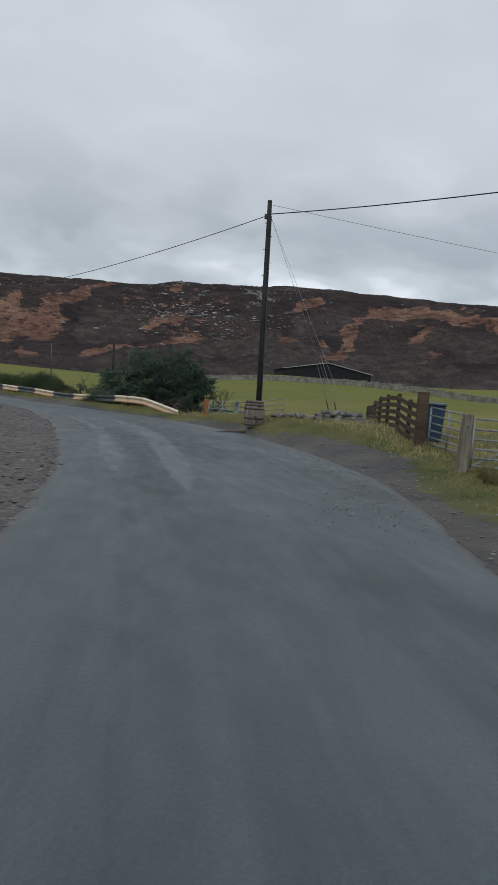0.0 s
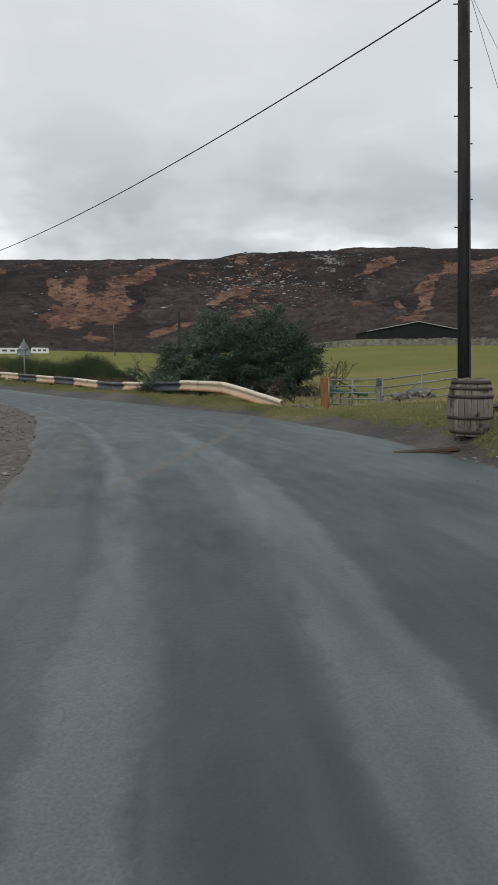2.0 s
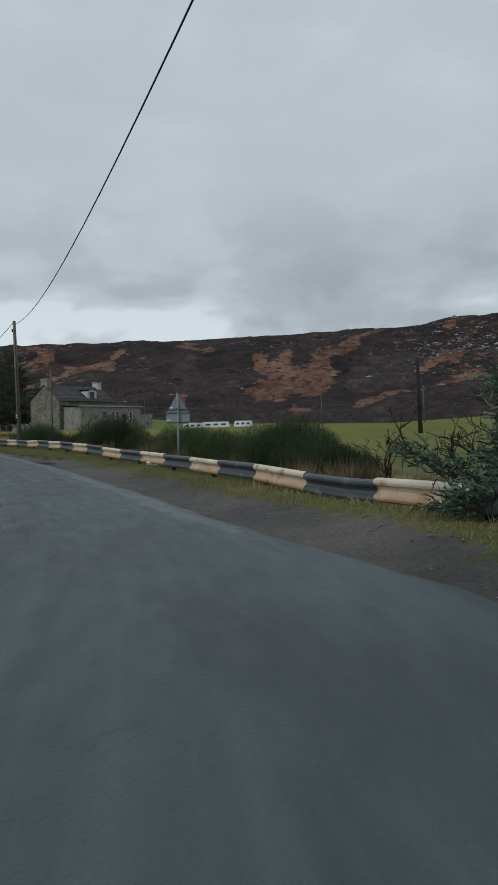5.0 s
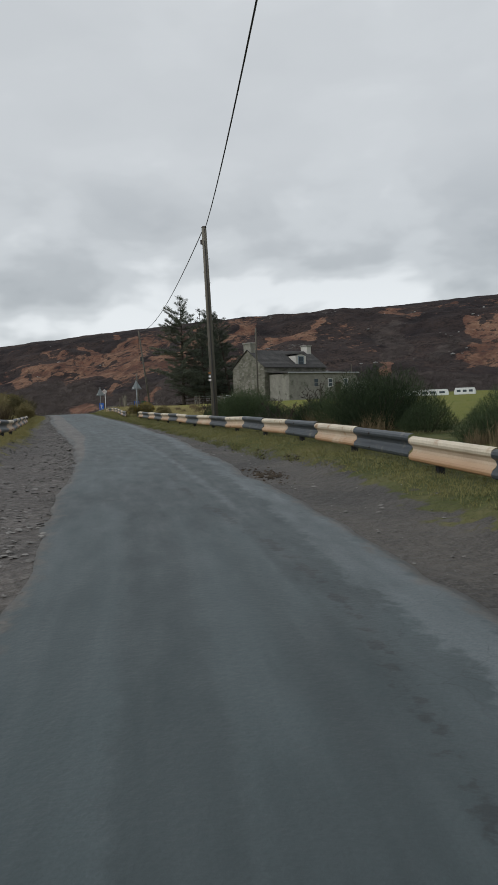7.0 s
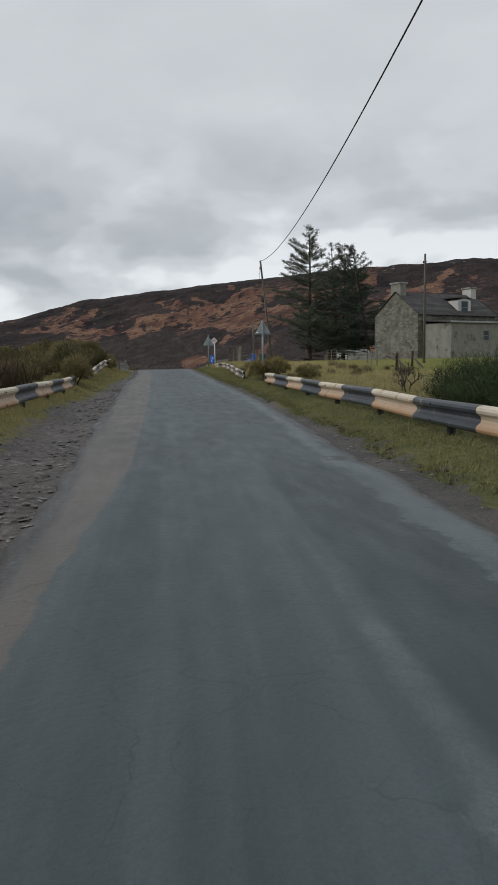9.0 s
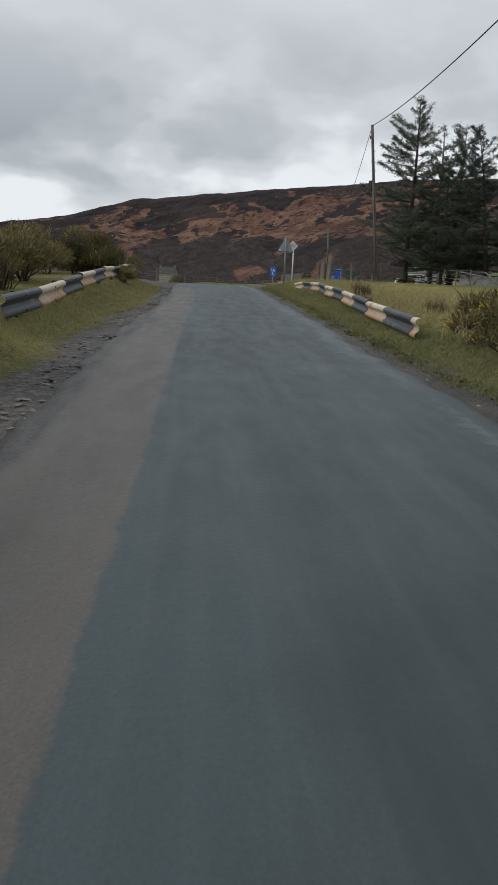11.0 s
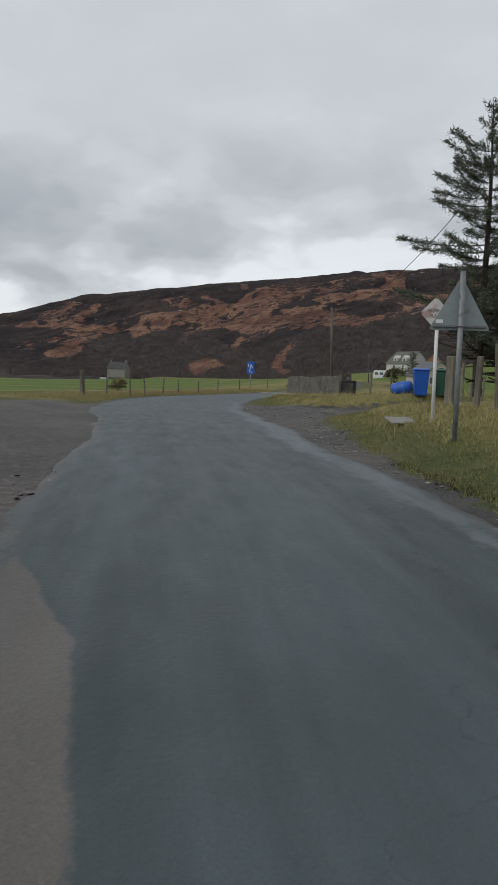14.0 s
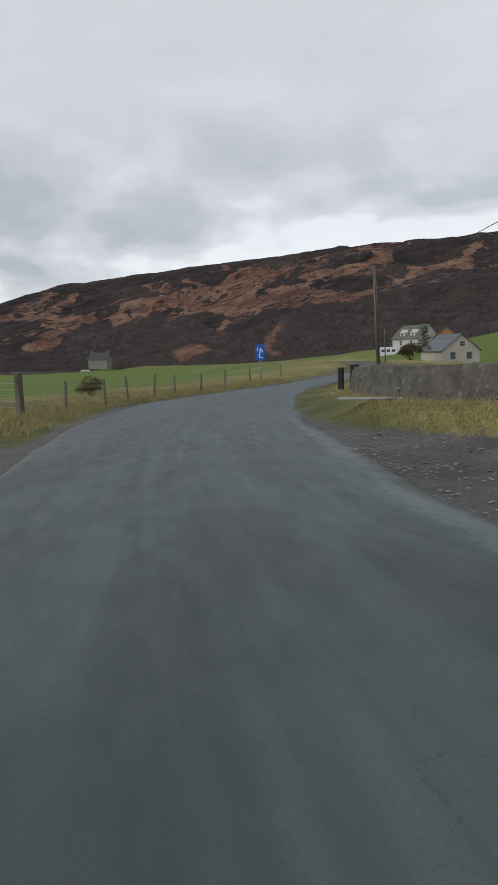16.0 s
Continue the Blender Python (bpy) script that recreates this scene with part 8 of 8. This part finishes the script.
def lay_by(rng, n):
    s, d = rng.uniform(126, 148, n), rng.uniform(2.6, 10.0, n)
    x, y = along(s, d)
    keep = (off_track(s, d) < 1.1) & (d > edge_right(s) - 0.1) & (fbm(x, y, 1.8, 97, 3) > 0.47)
    return s[keep], d[keep]


pebbles("gravel", "loose stones over the bare lay-by", 5200, lay_by, 217, 0.006, 0.06, 0.35)


def turf_edge(rng, n):
    s = rng.uniform(62, 123, n)
    return s, edge_right(s) + worn_right(s) + (fbm(s, 0 * s, 2.0, 91, 3) - 0.5) * 0.35 + rng.normal(0, 0.07, n)


pebbles("turf_clods", "crumbling dark soil clods along the eroded turf edge", 3000, turf_edge, 214, 0.012, 0.07, 0.6, -0.004, "soil")
tufts("turf_fringe", "brown and green grass hanging over the eroded turf edge", 5200, turf_edge, "grass", 0.075, 205, 4, 0.008)


def road_chips(rng, n):
    s = rng.uniform(7, 20, n)
    return s, edge_right(s) - 0.1 - np.abs(rng.normal(0, 0.55, n)) * np.interp(s, [7, 12, 20], [1.6, 1.2, 0.5])


pebbles("road_chips", "dark loose chips strewn over the worn asphalt", 1500, road_chips, 213, 0.006, 0.028, 0.5, 0.035)


def gravel_spill(rng, n):
    s = rng.normal(9.5, 1.5, n)
    return s, 3.1 + 0.12 * (s - 9.6) + rng.normal(0, 0.34, n)


def broken_edge(rng, n):
    return rng.normal(60.6, 0.55, n), rng.normal(2.2, 0.14, n)


pebbles("crushed_stone", "grey crushed stone spilt over the road edge", 1900, gravel_spill, 215, 0.004, 0.015, 0.6, 0.03, "grit")
pebbles("asphalt_rubble", "dark crumbled asphalt and soil in a broken road edge", 420, broken_edge, 216, 0.01, 0.05, 0.6, 0.0, "soil")


def puddle(s, d, rx, ry, turn, seed):
    x, y = along(s, d)
    n = 40
    rng = np.random.default_rng(seed)
    a = np.linspace(0, 2 * np.pi, n, endpoint=False)
    wob = 1.2 + 0.22 * np.sin(2 * a + rng.uniform(0, 6)) + 0.16 * np.sin(3 * a + rng.uniform(0, 6)) + 0.12 * np.sin(7 * a + rng.uniform(0, 6))
    ob = new("puddle")
    ob.matrix_world = pose(float(x), float(y), float(np.interp(s, ARC, LINE[:, 2])) - 0.079, 0, 0, heading(s) + turn)
    V = [(0, 0, 0)] + [(rx * w * math.cos(t), ry * w * math.sin(t), 0) for t, w in zip(a, wob)]
    raw_part("water", V, [(0, i + 1, (i + 1) % n + 1) for i in range(n)], M["puddle"], ob)
    return tagged(ob, "shallow muddy puddle at the broken road edge", "puddle", "puddles")


for k, (s, d, rx, ry) in enumerate(PUDDLES):
    puddle(s, d, rx, ry, 0, 300 + k)


def scrub(name, label, n, seed, az0, az1, u0, u1, material, h0, h1, wide, lim=0.4):
    """Bare birch scrub or heather on the hill: sheaves of thin upright twigs, one sheet."""
    rng = np.random.default_rng(seed)
    az, u = rng.uniform(az0, az1, n * 4), rng.uniform(u0, u1, n * 4)
    r = foot(az) + u * (ridge(az) - foot(az))
    x, y = HUB[0] - r * np.sin(np.radians(az)), HUB[1] + r * np.cos(np.radians(az))
    cover = hill_fields(az, u, x, y)
    keep = (cover[1] if material == "birch" else (1 - cover[0]) * (1 - cover[1])) > lim
    az, r, x, y = az[keep][:n], r[keep][:n], x[keep][:n], y[keep][:n]
    z = hill_height(az, r, x, y)
    each = 34 if material == "birch" else 20
    h = rng.uniform(h0, h1, len(x))
    base = np.repeat(np.stack([x, y, z - 0.2], 1), each, 0)
    m = len(base)
    hh = np.repeat(h, each)
    base = base + rng.normal(size=(m, 3)) * np.array((0.28, 0.28, 0.0)) * hh[:, None] * wide + np.stack([0 * hh, 0 * hh, hh * rng.uniform(0, 0.35, m)], 1)
    way = np.stack([rng.normal(0, 0.8, m), rng.normal(0, 0.8, m), np.ones(m)], 1)
    way /= np.linalg.norm(way, axis=1)[:, None]
    V, F = blades(base, way, hh * rng.uniform(0.3, 0.65, m), hh * rng.uniform(0.012, 0.030 if material == "birch" else 0.06, m) * wide, rng, 0.3)
    return tagged(mesh_object(name, V, F, M[material]), label, "scrub", kind="stuff")


scrub("birch_scrub", "bare purple-brown birch scrub at the foot of the hill", 6500, 221, -27, 30, 0.0, 0.64, "birch", 1.2, 3.6, 1.3)
scrub("birch_scrub", "bare birch scrub on the western slope of the hill", 4500, 222, 30, 64, 0.0, 0.45, "birch", 1.5, 4.2, 1.3)
scrub("heather", "dark heather and bracken clumps over the slope", 6000, 223, -26, 50, 0.3, 0.86, "heather", 0.4, 1.1, 2.2)


def hill_rocks(n, seed):
    """Pale boulders and broken ledges on the upper slope."""
    rng = np.random.default_rng(seed)
    az = np.concatenate([rng.normal(-1.0, 6.0, n - n // 6), rng.uniform(-25, 66, n // 6)])
    u = np.concatenate([rng.normal(0.62, 0.11, n - n // 6), rng.uniform(0.35, 0.85, n // 6)])
    r = foot(az) + u * (ridge(az) - foot(az))
    x, y = HUB[0] - r * np.sin(np.radians(az)), HUB[1] + r * np.cos(np.radians(az))
    keep = fbm(x, y, 40, 57, 3) > 0.5
    az, r, x, y = az[keep], r[keep], x[keep], y[keep]
    z = hill_height(az, r, x, y)
    ico = np.array([(0, 0, 0.8), (0.9, 0, 0.35), (0.28, 0.85, 0.3), (-0.72, 0.53, 0.35), (-0.72, -0.53, 0.3), (0.28, -0.85, 0.35), (0, 0, -0.5)])
    tri = [(0, 1, 2), (0, 2, 3), (0, 3, 4), (0, 4, 5), (0, 5, 1), (6, 2, 1), (6, 3, 2), (6, 4, 3), (6, 5, 4), (6, 1, 5)]
    m = len(x)
    size = 0.35 + 1.25 * rng.uniform(0, 1, m) ** 3
    P = ico[None] * rng.uniform(0.6, 1.3, (m, 7, 1)) * np.stack([size * rng.uniform(0.8, 1.8, m), size, size * rng.uniform(0.6, 1.0, m)], 1)[:, None, :]
    V = (P + np.stack([x, y, z], 1)[:, None, :]).reshape(-1, 3)
    F = [(7 * i + p, 7 * i + q, 7 * i + w) for i in range(m) for p, q, w in tri]
    return tagged(mesh_object("hill_rocks", V, F, M["pale_rock"]), "pale boulders scattered over the heather slope", "rocks", kind="stuff")


hill_rocks(1900, 231)
